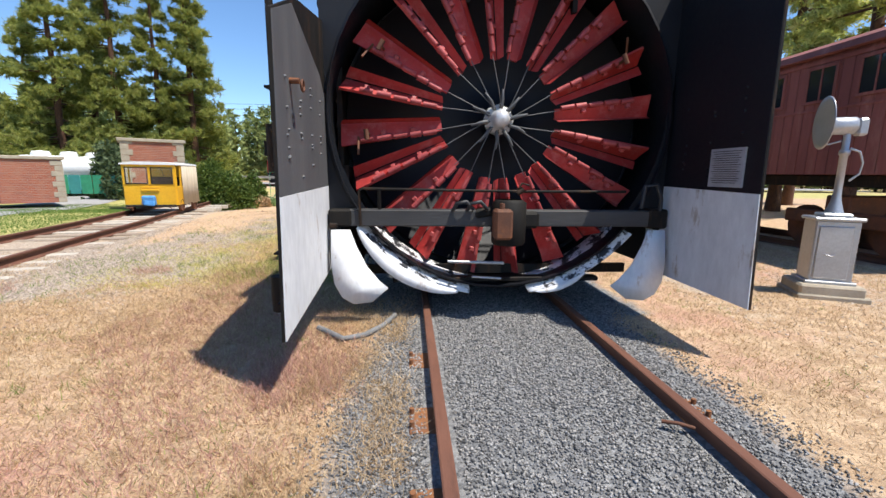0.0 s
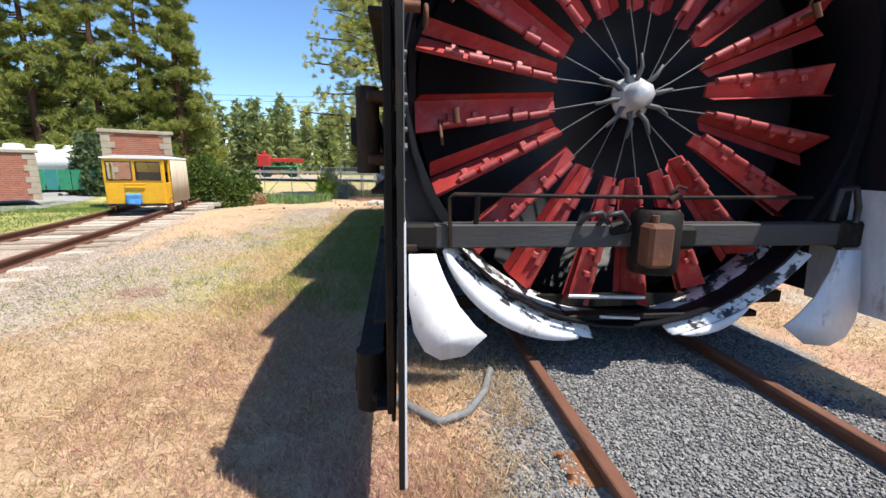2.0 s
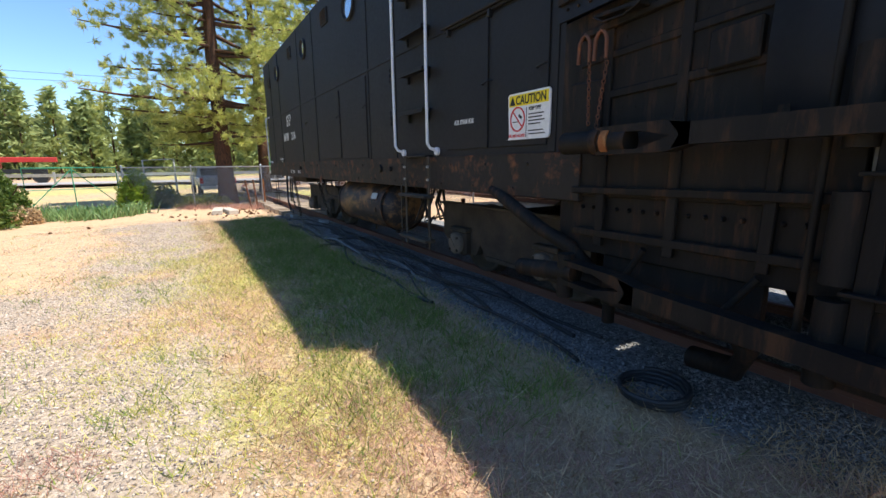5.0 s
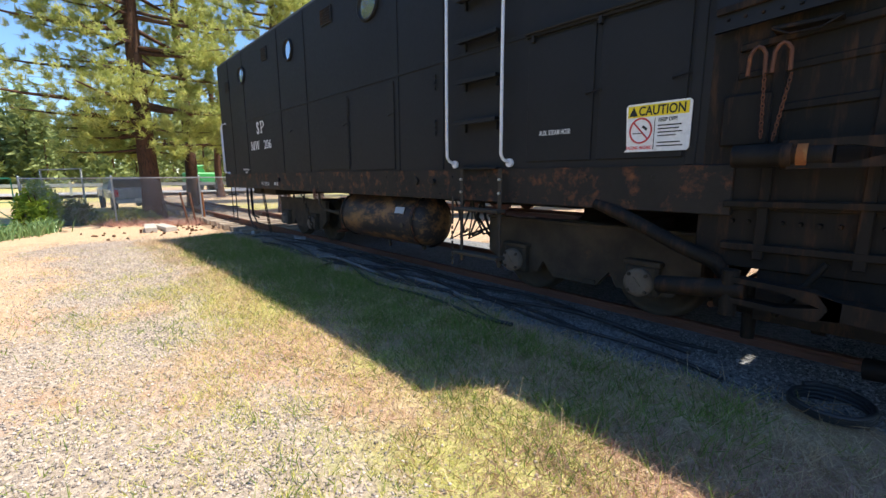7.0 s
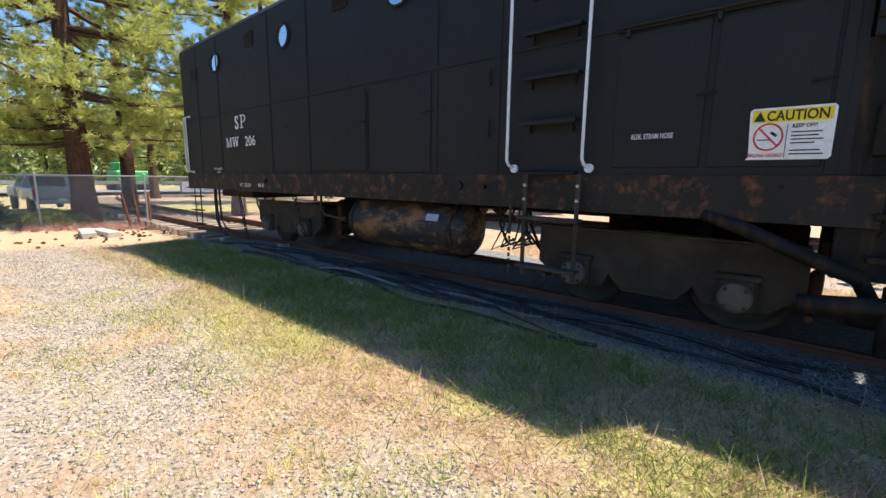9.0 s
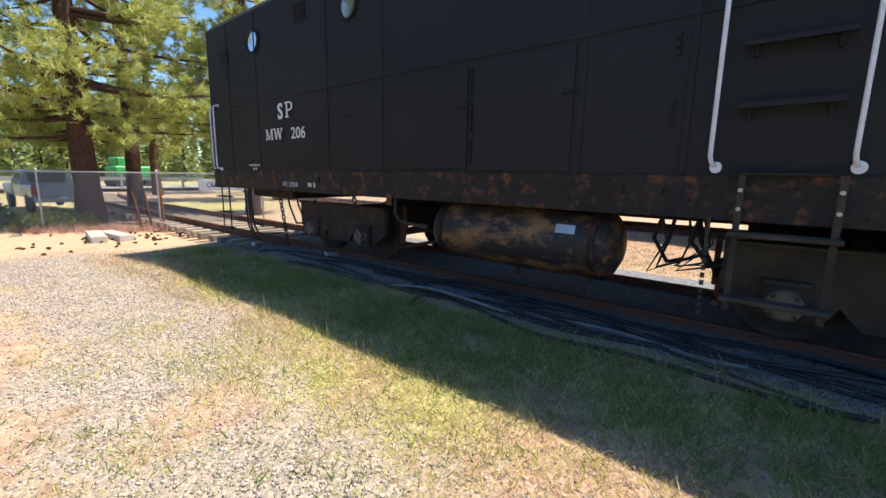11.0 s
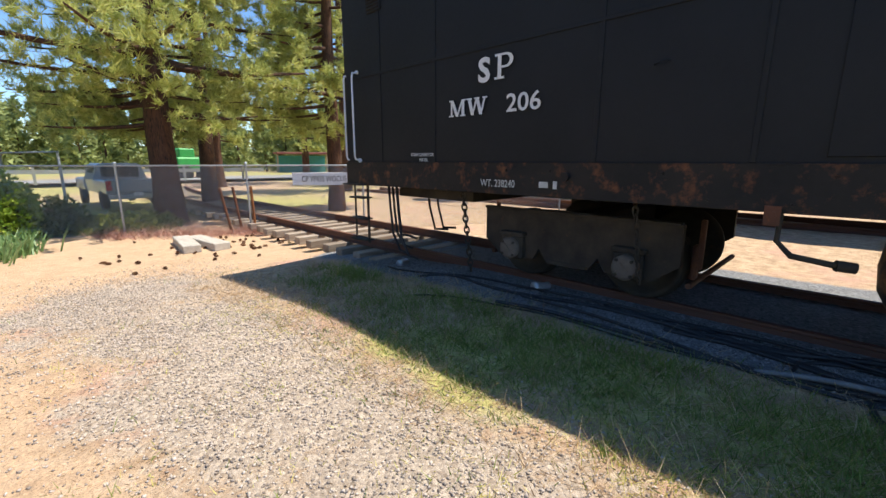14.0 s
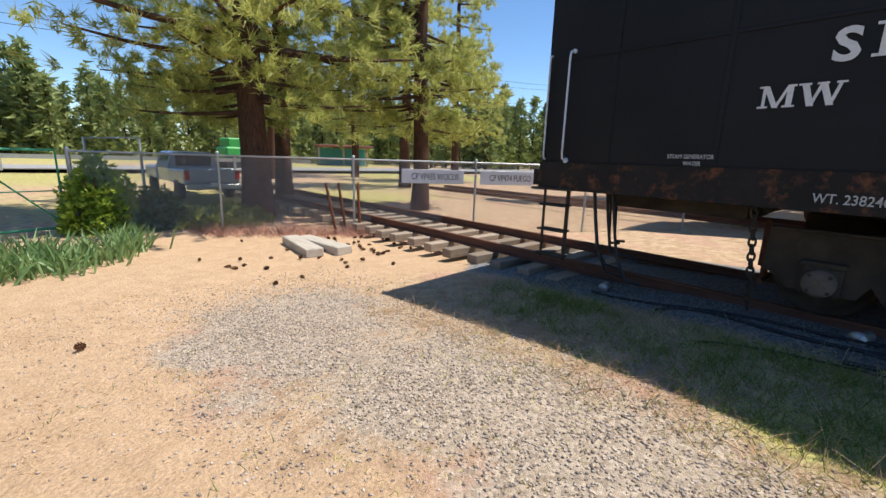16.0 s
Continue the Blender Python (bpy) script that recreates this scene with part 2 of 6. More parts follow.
def brick_mat():
    m, nt, bsdf = node_mat("red_brick")
    geo = nt.nodes.new("ShaderNodeNewGeometry")
    sep = nt.nodes.new("ShaderNodeSeparateXYZ")
    nt.links.new(geo.outputs["Position"], sep.inputs[0])
    comb = nt.nodes.new("ShaderNodeCombineXYZ")
    nt.links.new(math_n(nt, "ADD", sep.outputs[0], sep.outputs[1]), comb.inputs[0])
    nt.links.new(sep.outputs[2], comb.inputs[1])
    bt = nt.nodes.new("ShaderNodeTexBrick")
    for key, v in (("Color1", (0.36, 0.10, 0.05, 1)), ("Color2", (0.27, 0.075, 0.042, 1)), ("Mortar", (0.36, 0.31, 0.26, 1)), ("Scale", 1.0), ("Mortar Size", 0.006), ("Brick Width", 0.21), ("Row Height", 0.075)):
        bt.inputs[key].default_value = v
    nt.links.new(comb.outputs[0], bt.inputs["Vector"])
    n = tex_noise(nt, geo.outputs["Position"], 3.0)
    col = mix_col(nt, math_n(nt, "MULTIPLY", ramp(nt, n, 0.5, 0.75), 0.5), bt.outputs["Color"], (0.42, 0.2, 0.13))
    nt.links.new(col, bsdf.inputs["Base Color"])
    bsdf.inputs["Roughness"].default_value = 0.9
    add_bump(nt, bsdf, math_n(nt, "SUBTRACT", 1.0, bt.outputs["Fac"]), 0.6, 0.008)
    return m


BRICK = brick_mat()


def ground_mat():
    """Straw, gravel, sand, green and ballast, blended by how much of each lies at a place."""
    m, nt, bsdf = node_mat("ground_cover")
    geo = nt.nodes.new("ShaderNodeNewGeometry")
    p = geo.outputs["Position"]
    a1, a2 = nt.nodes.new("ShaderNodeAttribute"), nt.nodes.new("ShaderNodeAttribute")
    a1.attribute_name, a2.attribute_name = "cover", "ballast"
    sep = nt.nodes.new("ShaderNodeSeparateColor")
    nt.links.new(a1.outputs["Color"], sep.inputs[0])
    big, mid, fine = tex_noise(nt, p, 0.7, 5), tex_noise(nt, p, 5.0, 6, 0.7), tex_noise(nt, p, 38.0, 6, 0.75)
    straw = mix_col(nt, ramp(nt, mid, 0.35, 0.65), (0.33, 0.215, 0.125), (0.58, 0.42, 0.27))
    straw = mix_col(nt, ramp(nt, big, 0.5, 0.68), straw, (0.47, 0.275, 0.20))
    sand = mix_col(nt, ramp(nt, mid, 0.3, 0.7), (0.44, 0.29, 0.17), (0.56, 0.385, 0.24))
    green = mix_col(nt, ramp(nt, mid, 0.35, 0.65), (0.27, 0.27, 0.07), (0.54, 0.46, 0.18))
    vor = nt.nodes.new("ShaderNodeTexVoronoi")
    vor.inputs["Scale"].default_value = 38.0
    nt.links.new(p, vor.inputs["Vector"])
    bw = nt.nodes.new("ShaderNodeRGBToBW")
    nt.links.new(vor.outputs["Color"], bw.inputs[0])
    gravel = mix_col(nt, bw.outputs[0], (0.26, 0.20, 0.145), (0.54, 0.44, 0.34))
    dark = mix_col(nt, bw.outputs[0], (0.09, 0.093, 0.1), (0.29, 0.29, 0.29))

    def soft(w, k):
        return ramp(nt, math_n(nt, "ADD", w, math_n(nt, "MULTIPLY", math_n(nt, "SUBTRACT", mid, 0.5), k)), 0.35, 0.65)

    col = mix_col(nt, soft(sep.outputs["Blue"], 0.8), straw, sand)
    col = mix_col(nt, soft(a1.outputs["Alpha"], 1.3), col, green)
    col = mix_col(nt, soft(sep.outputs["Green"], 1.3), col, gravel)
    col = mix_col(nt, soft(a2.outputs["Fac"], 0.8), col, dark)
    hsv = nt.nodes.new("ShaderNodeHueSaturation")
    nt.links.new(col, hsv.inputs["Color"])
    nt.links.new(math_n(nt, "ADD", math_n(nt, "MULTIPLY", fine, 1.4), 0.35), hsv.inputs["Value"])
    nt.links.new(hsv.outputs[0], bsdf.inputs["Base Color"])
    bsdf.inputs["Roughness"].default_value = 0.95
    h = math_n(nt, "ADD", math_n(nt, "MULTIPLY", fine, 1.0), math_n(nt, "MULTIPLY", math_n(nt, "SUBTRACT", 1.0, vor.outputs["Distance"]), 0.6))
    add_bump(nt, bsdf, h, 0.8, 0.02)
    return m


GROUND = ground_mat()
ROADM = worn("pale_asphalt", (0.30, 0.29, 0.29), (0.36, 0.35, 0.34), (0.22, 0.21, 0.21), rough=0.95, big=0.8, fine=30, bump=0.3)


# ---- mesh tools ----
class Geo:
    """Collects vertices and faces of one part."""

    def __init__(self):
        self.v, self.f, self.s, self.cuts = [], [], [], []

    def add(self, verts, faces, smooth=False):
        k = len(self.v)
        self.v += [tuple(p) for p in verts]
        self.f += [tuple(i + k for i in f) for f in faces]
        self.s += [smooth] * len(faces)
        return self

    def box(self, c, size, rot=(0, 0, 0), ch=0.0):
        """A box with its edges cut by ch metres."""
        m = Matrix.Translation(c) @ Euler([radians(a) for a in rot]).to_matrix().to_4x4()
        h = [s / 2 for s in size]
        if not ch:
            vs = [m @ Vector((x * h[0], y * h[1], z * h[2])) for x in (-1, 1) for y in (-1, 1) for z in (-1, 1)]
            return self.add(vs, [(0, 1, 3, 2), (4, 6, 7, 5), (0, 4, 5, 1), (2, 3, 7, 6), (0, 2, 6, 4), (1, 5, 7, 3)])
        ch = min(ch, min(h) * 0.9)
        vs, ix = [], {}
        for x in (-1, 1):
            for y in (-1, 1):
                for z in (-1, 1):
                    for a in range(3):
                        p = [x * (h[0] - ch), y * (h[1] - ch), z * (h[2] - ch)]
                        p[a] = (x, y, z)[a] * h[a]
                        ix[x, y, z, a] = len(vs)
                        vs.append(m @ Vector(p))
        fs = []
        for a in range(3):
            b, c2 = (a + 1) % 3, (a + 2) % 3
            for s in (-1, 1):
                loop = []
                for u, w in ((-1, -1), (1, -1), (1, 1), (-1, 1)):
                    k = [0, 0, 0]
                    k[a], k[b], k[c2] = s, u, w
                    loop.append(ix[(*k, a)])
                fs.append(tuple(loop if s > 0 else reversed(loop)))
            for u in (-1, 1):
                for w in (-1, 1):
                    q = []
                    for s in (-1, 1):
                        k = [0, 0, 0]
                        k[a], k[b], k[c2] = s, u, w
                        q.append((ix[(*k, b)], ix[(*k, c2)]))
                    loop = (q[0][0], q[1][0], q[1][1], q[0][1])
                    fs.append(loop if u * w < 0 else tuple(reversed(loop)))
        for x in (-1, 1):
            for y in (-1, 1):
                for z in (-1, 1):
                    t = (ix[x, y, z, 0], ix[x, y, z, 1], ix[x, y, z, 2])
                    fs.append(t if x * y * z > 0 else tuple(reversed(t)))
        return self.add(vs, fs)

    def cyl(self, p0, p1, r0, r1=None, n=14, caps=True):
        p0, p1 = Vector(p0), Vector(p1)
        r1 = r0 if r1 is None else r1
        q = (p1 - p0).to_track_quat("Z", "Y").to_matrix()
        ring = [q @ Vector((math.cos(2 * math.pi * i / n), math.sin(2 * math.pi * i / n), 0)) for i in range(n)]
        self.add([p0 + d * r0 for d in ring] + [p1 + d * r1 for d in ring], [(i, (i + 1) % n, n + (i + 1) % n, n + i) for i in range(n)], True)
        if caps:
            self.add([p0 + d * r0 for d in ring], [tuple(reversed(range(n)))])
            self.add([p1 + d * r1 for d in ring], [tuple(range(n))])
        return self

    def tube(self, pts, r, n=8):
        """A round bar along a line of points; r may be one radius or one a point."""
        pts = [Vector(p) for p in pts]
        rs = [float(r)] * len(pts) if isinstance(r, (int, float)) else [float(q) for q in r]
        vs, up = [], Vector((0.31, 0.17, 0.93)).normalized()
        for i, p in enumerate(pts):
            d = (pts[min(i + 1, len(pts) - 1)] - pts[max(i - 1, 0)]).normalized()
            a = d.cross(up)
            a = a.normalized() if a.length > 1e-4 else Vector((1, 0, 0))
            up = a.cross(d).normalized()
            vs += [p + rs[i] * (a * math.cos(2 * math.pi * k / n) + up * math.sin(2 * math.pi * k / n)) for k in range(n)]
        fs = [(i * n + k, i * n + (k + 1) % n, (i + 1) * n + (k + 1) % n, (i + 1) * n + k) for i in range(len(pts) - 1) for k in range(n)]
        self.add(vs, fs, True)
        self.add(vs[:n], [tuple(reversed(range(n)))])
        return self.add(vs[-n:], [tuple(range(n))])

    def plate(self, outline, axis, a, b):
        """A flat outline, drawn in the plane across axis, given thickness from a to b."""
        def at(u, w, k):
            return {"x": (k, u, w), "y": (u, k, w), "z": (u, w, k)}[axis]
        n = len(outline)
        vs = [at(u, w, a) for u, w in outline] + [at(u, w, b) for u, w in outline]
        fs = [tuple(range(n)), tuple(reversed(range(n, 2 * n)))] + [(i, n + i, n + (i + 1) % n, (i + 1) % n) for i in range(n)]
        return self.add(vs, fs)

    def lathe(self, profile, centre, axis="y", n=28):
        """A turned shape: profile of (radius, place along the axis)."""
        vs = []
        for r, h in profile:
            for k in range(n):
                c, s = r * math.cos(2 * math.pi * k / n), r * math.sin(2 * math.pi * k / n)
                o = {"x": (h, c, s), "y": (c, h, s), "z": (c, s, h)}[axis]
                vs.append(Vector(centre) + Vector(o))
        fs = [(i * n + k, i * n + (k + 1) % n, (i + 1) * n + (k + 1) % n, (i + 1) * n + k) for i in range(len(profile) - 1) for k in range(n)]
        return self.add(vs, fs, True)

    def cut(self):
        """What follows is a piece of its own."""
        self.cuts.append((len(self.v), len(self.f)))
        return self

    def turned(self, m):
        self.v = [tuple(m @ Vector(p)) for p in self.v]
        return self

    def mesh(self, name, *mats):
        me = bpy.data.meshes.new(name)
        me.from_pydata(self.v, [], self.f)
        me.polygons.foreach_set("use_smooth", self.s)
        bm = bmesh.new()
        bm.from_mesh(me)
        if len(bm.faces) < 30000:
            bmesh.ops.recalc_face_normals(bm, faces=bm.faces)
        bm.to_mesh(me)
        bm.free()
        for m in mats:
            me.materials.append(m)
        return me


plow = body = None


# stations along the carbody and heights above the track: as drawn, and as they stand
STATION = ([4.94, 5.5, 6.23, 6.88, 6.925, 7.475, 8.77, 9.66, 10.8, 12.98, 14.5, 16.13, 17.48, 18.78, 19.32], [4.94, 5.4, 6.05, 6.62, 6.715, 7.185, 8.39, 9.18, 10.42, 12.7, 13.95, 15.36, 16.70, 17.9, 18.25])
HEIGHT = ([0.0, 0.56, 1.255, 1.65, 2.2, 3.11, 4.2, 4.85, 5.4], [0.0, 0.55, 1.245, 1.585, 2.11, 2.88, 3.82, 4.32, 4.82])


def place_y(y):
    return float(np.interp(y, *STATION)) if y < 19.32 else y - 1.07


def place_z(y, z):
    k = min(max((y - 5.0) / 1.0, 0), 1)
    return z + k * (float(np.interp(z, *HEIGHT)) - z) if z > 0 else z


def placed(p):
    return (p[0], place_y(p[1]) if p[1] > 4.94 else p[1], place_z(p[1], p[2]))


def part(name, geo, material, parent, label=""):
    if (parent in (plow, body) or parent.parent in (plow, body)) and not parent.name.startswith(("front_truck", "rear_truck", "cutting")):
        if not name.endswith(("_truck", "lettering")):
            geo.v = [placed(p) for p in geo.v]
    marks = [(0, 0), *geo.cuts, (len(geo.v), len(geo.f))]
    for (v0, f0), (v1, f1) in zip(marks, marks[1:]):
        piece = Geo()
        piece.v, piece.s = geo.v[v0:v1], geo.s[f0:f1]
        piece.f = [tuple(i - v0 for i in f) for f in geo.f[f0:f1]]
        if not piece.v:
            continue
        ob = new(name, piece.mesh(name, material))
        ob.parent = parent
        tagged(ob, label, kind="stuff" if name == "rivet_heads" else "")
    return ob


def thing(name, label, category, group="", at=(0, 0, 0), turn=0.0, kind=""):
    ob = new(name)
    ob.empty_display_size = 0.2
    ob.matrix_basis = pose(*at, 0, 0, turn)
    return tagged(ob, label, category, group, kind)


def solo(name, geo, material, label, category, group="", kind="", m=None):
    ob = new(name, geo.mesh(name, material))
    if m is not None:
        ob.matrix_basis = m
    return tagged(ob, label, category, group, kind)


def words(text, size, m, material, parent, name="lettering", label="", wide=1.0, bold=0.0):
    """Raised lettering as a mesh."""
    cu = bpy.data.curves.new(name, "FONT")
    cu.body, cu.size, cu.extrude, cu.offset, cu.resolution_u = text, size, 0.001, bold, 3
    tmp = bpy.data.objects.new(name, cu)
    scene.collection.objects.link(tmp)
    bpy.context.view_layer.update()
    me = bpy.data.meshes.new_from_object(tmp.evaluated_get(bpy.context.evaluated_depsgraph_get()))
    bpy.data.objects.remove(tmp)
    me.materials.clear()
    me.materials.append(material)
    ob = new(name, me)
    ob.parent = parent
    ob.matrix_basis = m @ Matrix.Diagonal((wide, 1, 1, 1))
    return tagged(ob, label)


def side_m(x, y, z):
    """Lettering on the flank that faces -x: reads towards -y, stands up along z."""
    return Matrix(((0, 0, -1, x), (-1, 0, 0, y), (0, 1, 0, z), (0, 0, 0, 1)))


def front_m(x, y, z):
    """Lettering on a face towards -y."""
    return Matrix(((1, 0, 0, x), (0, 0, -1, y), (0, 1, 0, z), (0, 0, 0, 1)))


def n3(x, y, s, z=0.0):
    return noise.noise((x * s, y * s, z))


def ground_z(x, y):
    """Height of the ground: level by the plow, lower towards the fence."""
    t = min(max((y - 15.5) / 6.0, 0), 1)
    t = t * t * (3 - 2 * t)
    near = min(max((abs(x) - 1.2) / 1.6, 0), 1)
    bank = 0.05 * (1 - near) if y < 20 else 0.0
    return -0.28 * t + bank + 0.035 * n3(x, y, 0.5) * near + 0.012 * n3(x, y, 2.3) * near


def track_x(y):
    return 0.0 if y < 33 else 0.011 * (y - 33) ** 2


# ---- ground ----
def cover_at(x, y):
    a, b = n3(x, y, 0.45, 3.1), n3(x, y, 1.4, 7.7)
    n = 0.6 * a + 0.5 * b

    def band(v, lo, hi, s=0.5):
        return min(max((v - lo) / s + 0.5, 0), 1) * min(max((hi - v) / s + 0.5, 0), 1)

    ballast = band(abs(x) + 0.3 * n, -1, 1.22 + 0.12 * b if y < 4.6 else 1.75, 0.5) * band(y, -99, 19.5 + n)
    gravel = (0.78 + 0.8 * n) * band(x + 0.9 * n, -5.55, -3.4, 1.0) * band(y + n, 11.5, 20.6, 2.0)
    gravel = max(gravel, (0.72 + 1.0 * n) * band(x + n, -6.6, -3.7, 1.4) * band(y + n, 5.6, 11.5, 1.2))
    gravel = max(gravel, 0.7 * band(x, -10.55 - 0.2 * (y - 13), -7.35 - 0.2 * (y - 13), 0.4) * band(y, -20, 23.0))
    gravel = max(gravel, 0.8 * band(x, 2.6, 6.5, 0.8) * band(y + n, -3, 7.2, 1.0) * (0.5 + n))
    sand = band(x + n, -9.4, -5.6, 0.9) * band(y + n, 9.0, 24.0, 2.0)
    sand = max(sand, band(x + n, -9.5, -1.0, 0.8) * band(y + 0.7 * n, 19.8, 26.0, 1.0))
    green = (0.42 + 1.2 * n) * band(x + 0.6 * n, -4.6 if y < 12.5 else -3.7, -1.8, 0.9) * band(y + n, 6.2, 16.5, 2.0)
    green = max(green, (0.22 + n) * band(x + n, -6.4, -3.4, 1.2) * band(y + n, 6.0, 13.0, 2.0))
    lawn = band(-x, 10.45 + 0.2 * (y - 13), 60, 0.5) * band(y, -20, 48, 3.0)
    green = max(green, 1.2 * lawn)
    if y > 29:
        green = max(green, 0.5 + 0.8 * n3(x, y, 0.08, 1.0))
    return sand, gravel, green, ballast


def lines(lo, hi, step, far):
    mid = [lo + step * i for i in range(int(round((hi - lo) / step)) + 1)]
    out, d = [], step
    a, b = lo, hi
    left, right = [], []
    while a > -far:
        d *= 1.35
        a, b = a - d, b + d
        left.append(a)
        right.append(b)
    return left[::-1] + mid + right


def build_ground():
    xs, ys = lines(-13.0, 7.6, 0.2, 1800), lines(-4.0, 29.0, 0.2, 1800)
    nx, ny = len(xs), len(ys)
    vs, col, bal = [], [], []
    for y in ys:
        for x in xs:
            sand, gravel, green, ballast = cover_at(x, y) if abs(x) < 120 and abs(y) < 120 else (0, 0, 0.5, 0)
            vs.append((x, y, ground_z(x, y) + (0.7 * n3(x, y, 0.02) if max(abs(x), abs(y)) > 60 else 0)))
            col.append((0, gravel, sand, green))
            bal.append(ballast)
    fs = [(j * nx + i, j * nx + i + 1, (j + 1) * nx + i + 1, (j + 1) * nx + i) for j in range(ny - 1) for i in range(nx - 1)]
    me = bpy.data.meshes.new("ground")
    me.from_pydata(vs, [], fs)
    at = me.attributes.new("cover", "FLOAT_COLOR", "POINT")
    at.data.foreach_set("color", np.array(col, dtype=np.float32).ravel())
    bt = me.attributes.new("ballast", "FLOAT", "POINT")
    bt.data.foreach_set("value", np.array(bal, dtype=np.float32))
    me.polygons.foreach_set("use_smooth", [True] * len(fs))
    me.materials.append(GROUND)
    tagged(new("ground", me), "dry straw, gravel, sand and patchy green grass", "ground", kind="structure")


build_ground()

g = Geo()
mid = [(-10.5, 3.0), (-13.5, 9.5), (-15.6, 14.5), (-17.6, 20.0), (-20.0, 27.0), (-26.0, 40.0), (-40.0, 62.0)]
for i in range(len(mid) - 1):
    for k in range(6):
        t0, t1 = k / 6, (k + 1) / 6
        p, q = Vector((*mid[i], 0)), Vector((*mid[i + 1], 0))
        d = (q - p).normalized().cross(Vector((0, 0, 1))) * 1.75
        a, b = p.lerp(q, t0), p.lerp(q, t1)
        k0 = len(g.v)
        for w in (a - d, a + d, b + d, b - d):
            g.v.append((w.x, w.y, ground_z(w.x, w.y) + 0.03))
        g.f.append((k0, k0 + 1, k0 + 2, k0 + 3))
        g.s.append(False)
solo("road", g, ROADM, "pale worn asphalt path across the lawn", "path", kind="structure")


# ---- track ----
RAIL_TOP = 0.15
PROFILE = [(-0.07, -0.012), (-0.07, 0.0), (-0.012, 0.025), (-0.009, 0.105), (-0.036, 0.118), (-0.036, 0.145), (-0.028, 0.15), (0.028, 0.15), (0.036, 0.145), (0.036, 0.118), (0.009, 0.105), (0.012, 0.025), (0.07, 0.0), (0.07, -0.012)]


def rail_geo(path, off):
    """A flat-bottomed rail laid along a path, off to one side of it."""
    g, n = Geo(), len(PROFILE)
    vs = []
    for i, p in enumerate(path):
        d = (Vector(path[min(i + 1, len(path) - 1)]) - Vector(path[max(i - 1, 0)])).normalized()
        s = Vector((d.y, -d.x, 0))
        o = Vector(p) + s * off
        vs += [o + s * u + Vector((0, 0, w)) for u, w in PROFILE]
    fs = [(i * n + k, i * n + (k + 1) % n, (i + 1) * n + (k + 1) % n, (i + 1) * n + k) for i in range(len(path) - 1) for k in range(n)]
    fs += [tuple(range(n)), tuple(range((len(path) - 1) * n, len(path) * n))]
    return g.add(vs, fs)


def tie_mesh(material, size=(2.6, 0.22, 0.16)):
    return Geo().box((0, 0, -size[2] / 2), size, ch=0.012).mesh("tie", material)


track = thing("railway_track", "rusty rails on weathered timber ties in grey ballast", "railway track", kind="structure")
main_path = [(track_x(y), y, 0.0) for y in [-4 + 0.5 * i for i in range(98)]]
for off in (-0.7535, 0.7535):
    part("rail", rail_geo(main_path, off), RAILM, track, "rust-brown steel rail")
TIE = tie_mesh(WOODT)
y = -3.8
while y < 44:
    ob = new("tie", TIE)
    ob.parent = track
    buried = 0.035 if y < 18.5 else 0.012
    ob.matrix_basis = pose(track_x(y) + random.uniform(-0.06, 0.06), y, -buried + random.uniform(-0.006, 0.004), 0, 0, random.uniform(-1.5, 1.5) - (math.degrees(0.022 * max(y - 33, 0))))
    y += 0.56 + random.uniform(-0.03, 0.03)
TIEP = worn("rusty_tie_plate", (0.26, 0.11, 0.045), (0.18, 0.075, 0.035), (0.30, 0.2, 0.12), rough=0.9, big=9, fine=50, bump=0.5)
TIEPLATE = Geo().box((0, 0, 0), (0.2, 0.27, 0.018), ch=0.004).cyl((-0.085, 0.07, 0), (-0.085, 0.07, 0.045), 0.016, n=8).cyl((-0.085, -0.07, 0), (-0.085, -0.07, 0.045), 0.016, n=8).mesh("tie_plate", TIEP)
for y in (2.02, 2.72, 3.55):
    for x, turn in ((-0.835, 0), (0.835, 180)):
        if x > 0 and y != 2.72:
            continue
        ob = new("tie_plate", TIEPLATE)
        ob.parent = track
        ob.matrix_basis = pose(x, y, 0.048, 0, 0, turn)

branch = thing("motor_car_track", "narrow spur of rusty rails on grey ties", "railway track", kind="structure")
BD = Vector((-0.163, 0.987, 0))


def branch_at(y, off=0.0, z=0.0):
    x = -9.05 - 0.2 * (y - 13)
    return Vector((x, y, z)) + Vector((0.98, 0.196, 0)) * off


bpath = [tuple(branch_at(y, 0, 0.02)) for y in range(-4, 23)]
for off in (-0.7535, 0.7535):
    part("rail", rail_geo(bpath, off), RAILM, branch, "dark rusty rail")
BTIE = tie_mesh(PLANK, (2.5, 0.22, 0.15))
y = -3.0
while y < 22.0:
    ob = new("tie", BTIE if random.random() < 0.75 else TIE)
    ob.parent = branch
    p = branch_at(y, random.uniform(-0.1, 0.1))
    ob.matrix_basis = pose(p.x, p.y, 0.022 + random.uniform(-0.01, 0.008), 0, 0, 11.3 + random.uniform(-2, 2))
    y += 0.62 + random.uniform(-0.05, 0.05)


# ---- rotary snowplow ----
plow = thing("rotary_snowplow", "black railway rotary snowplow with red cutting blades and white-tipped wings", "snowplow")
HUB = Vector((0.0, 4.90, 2.08))


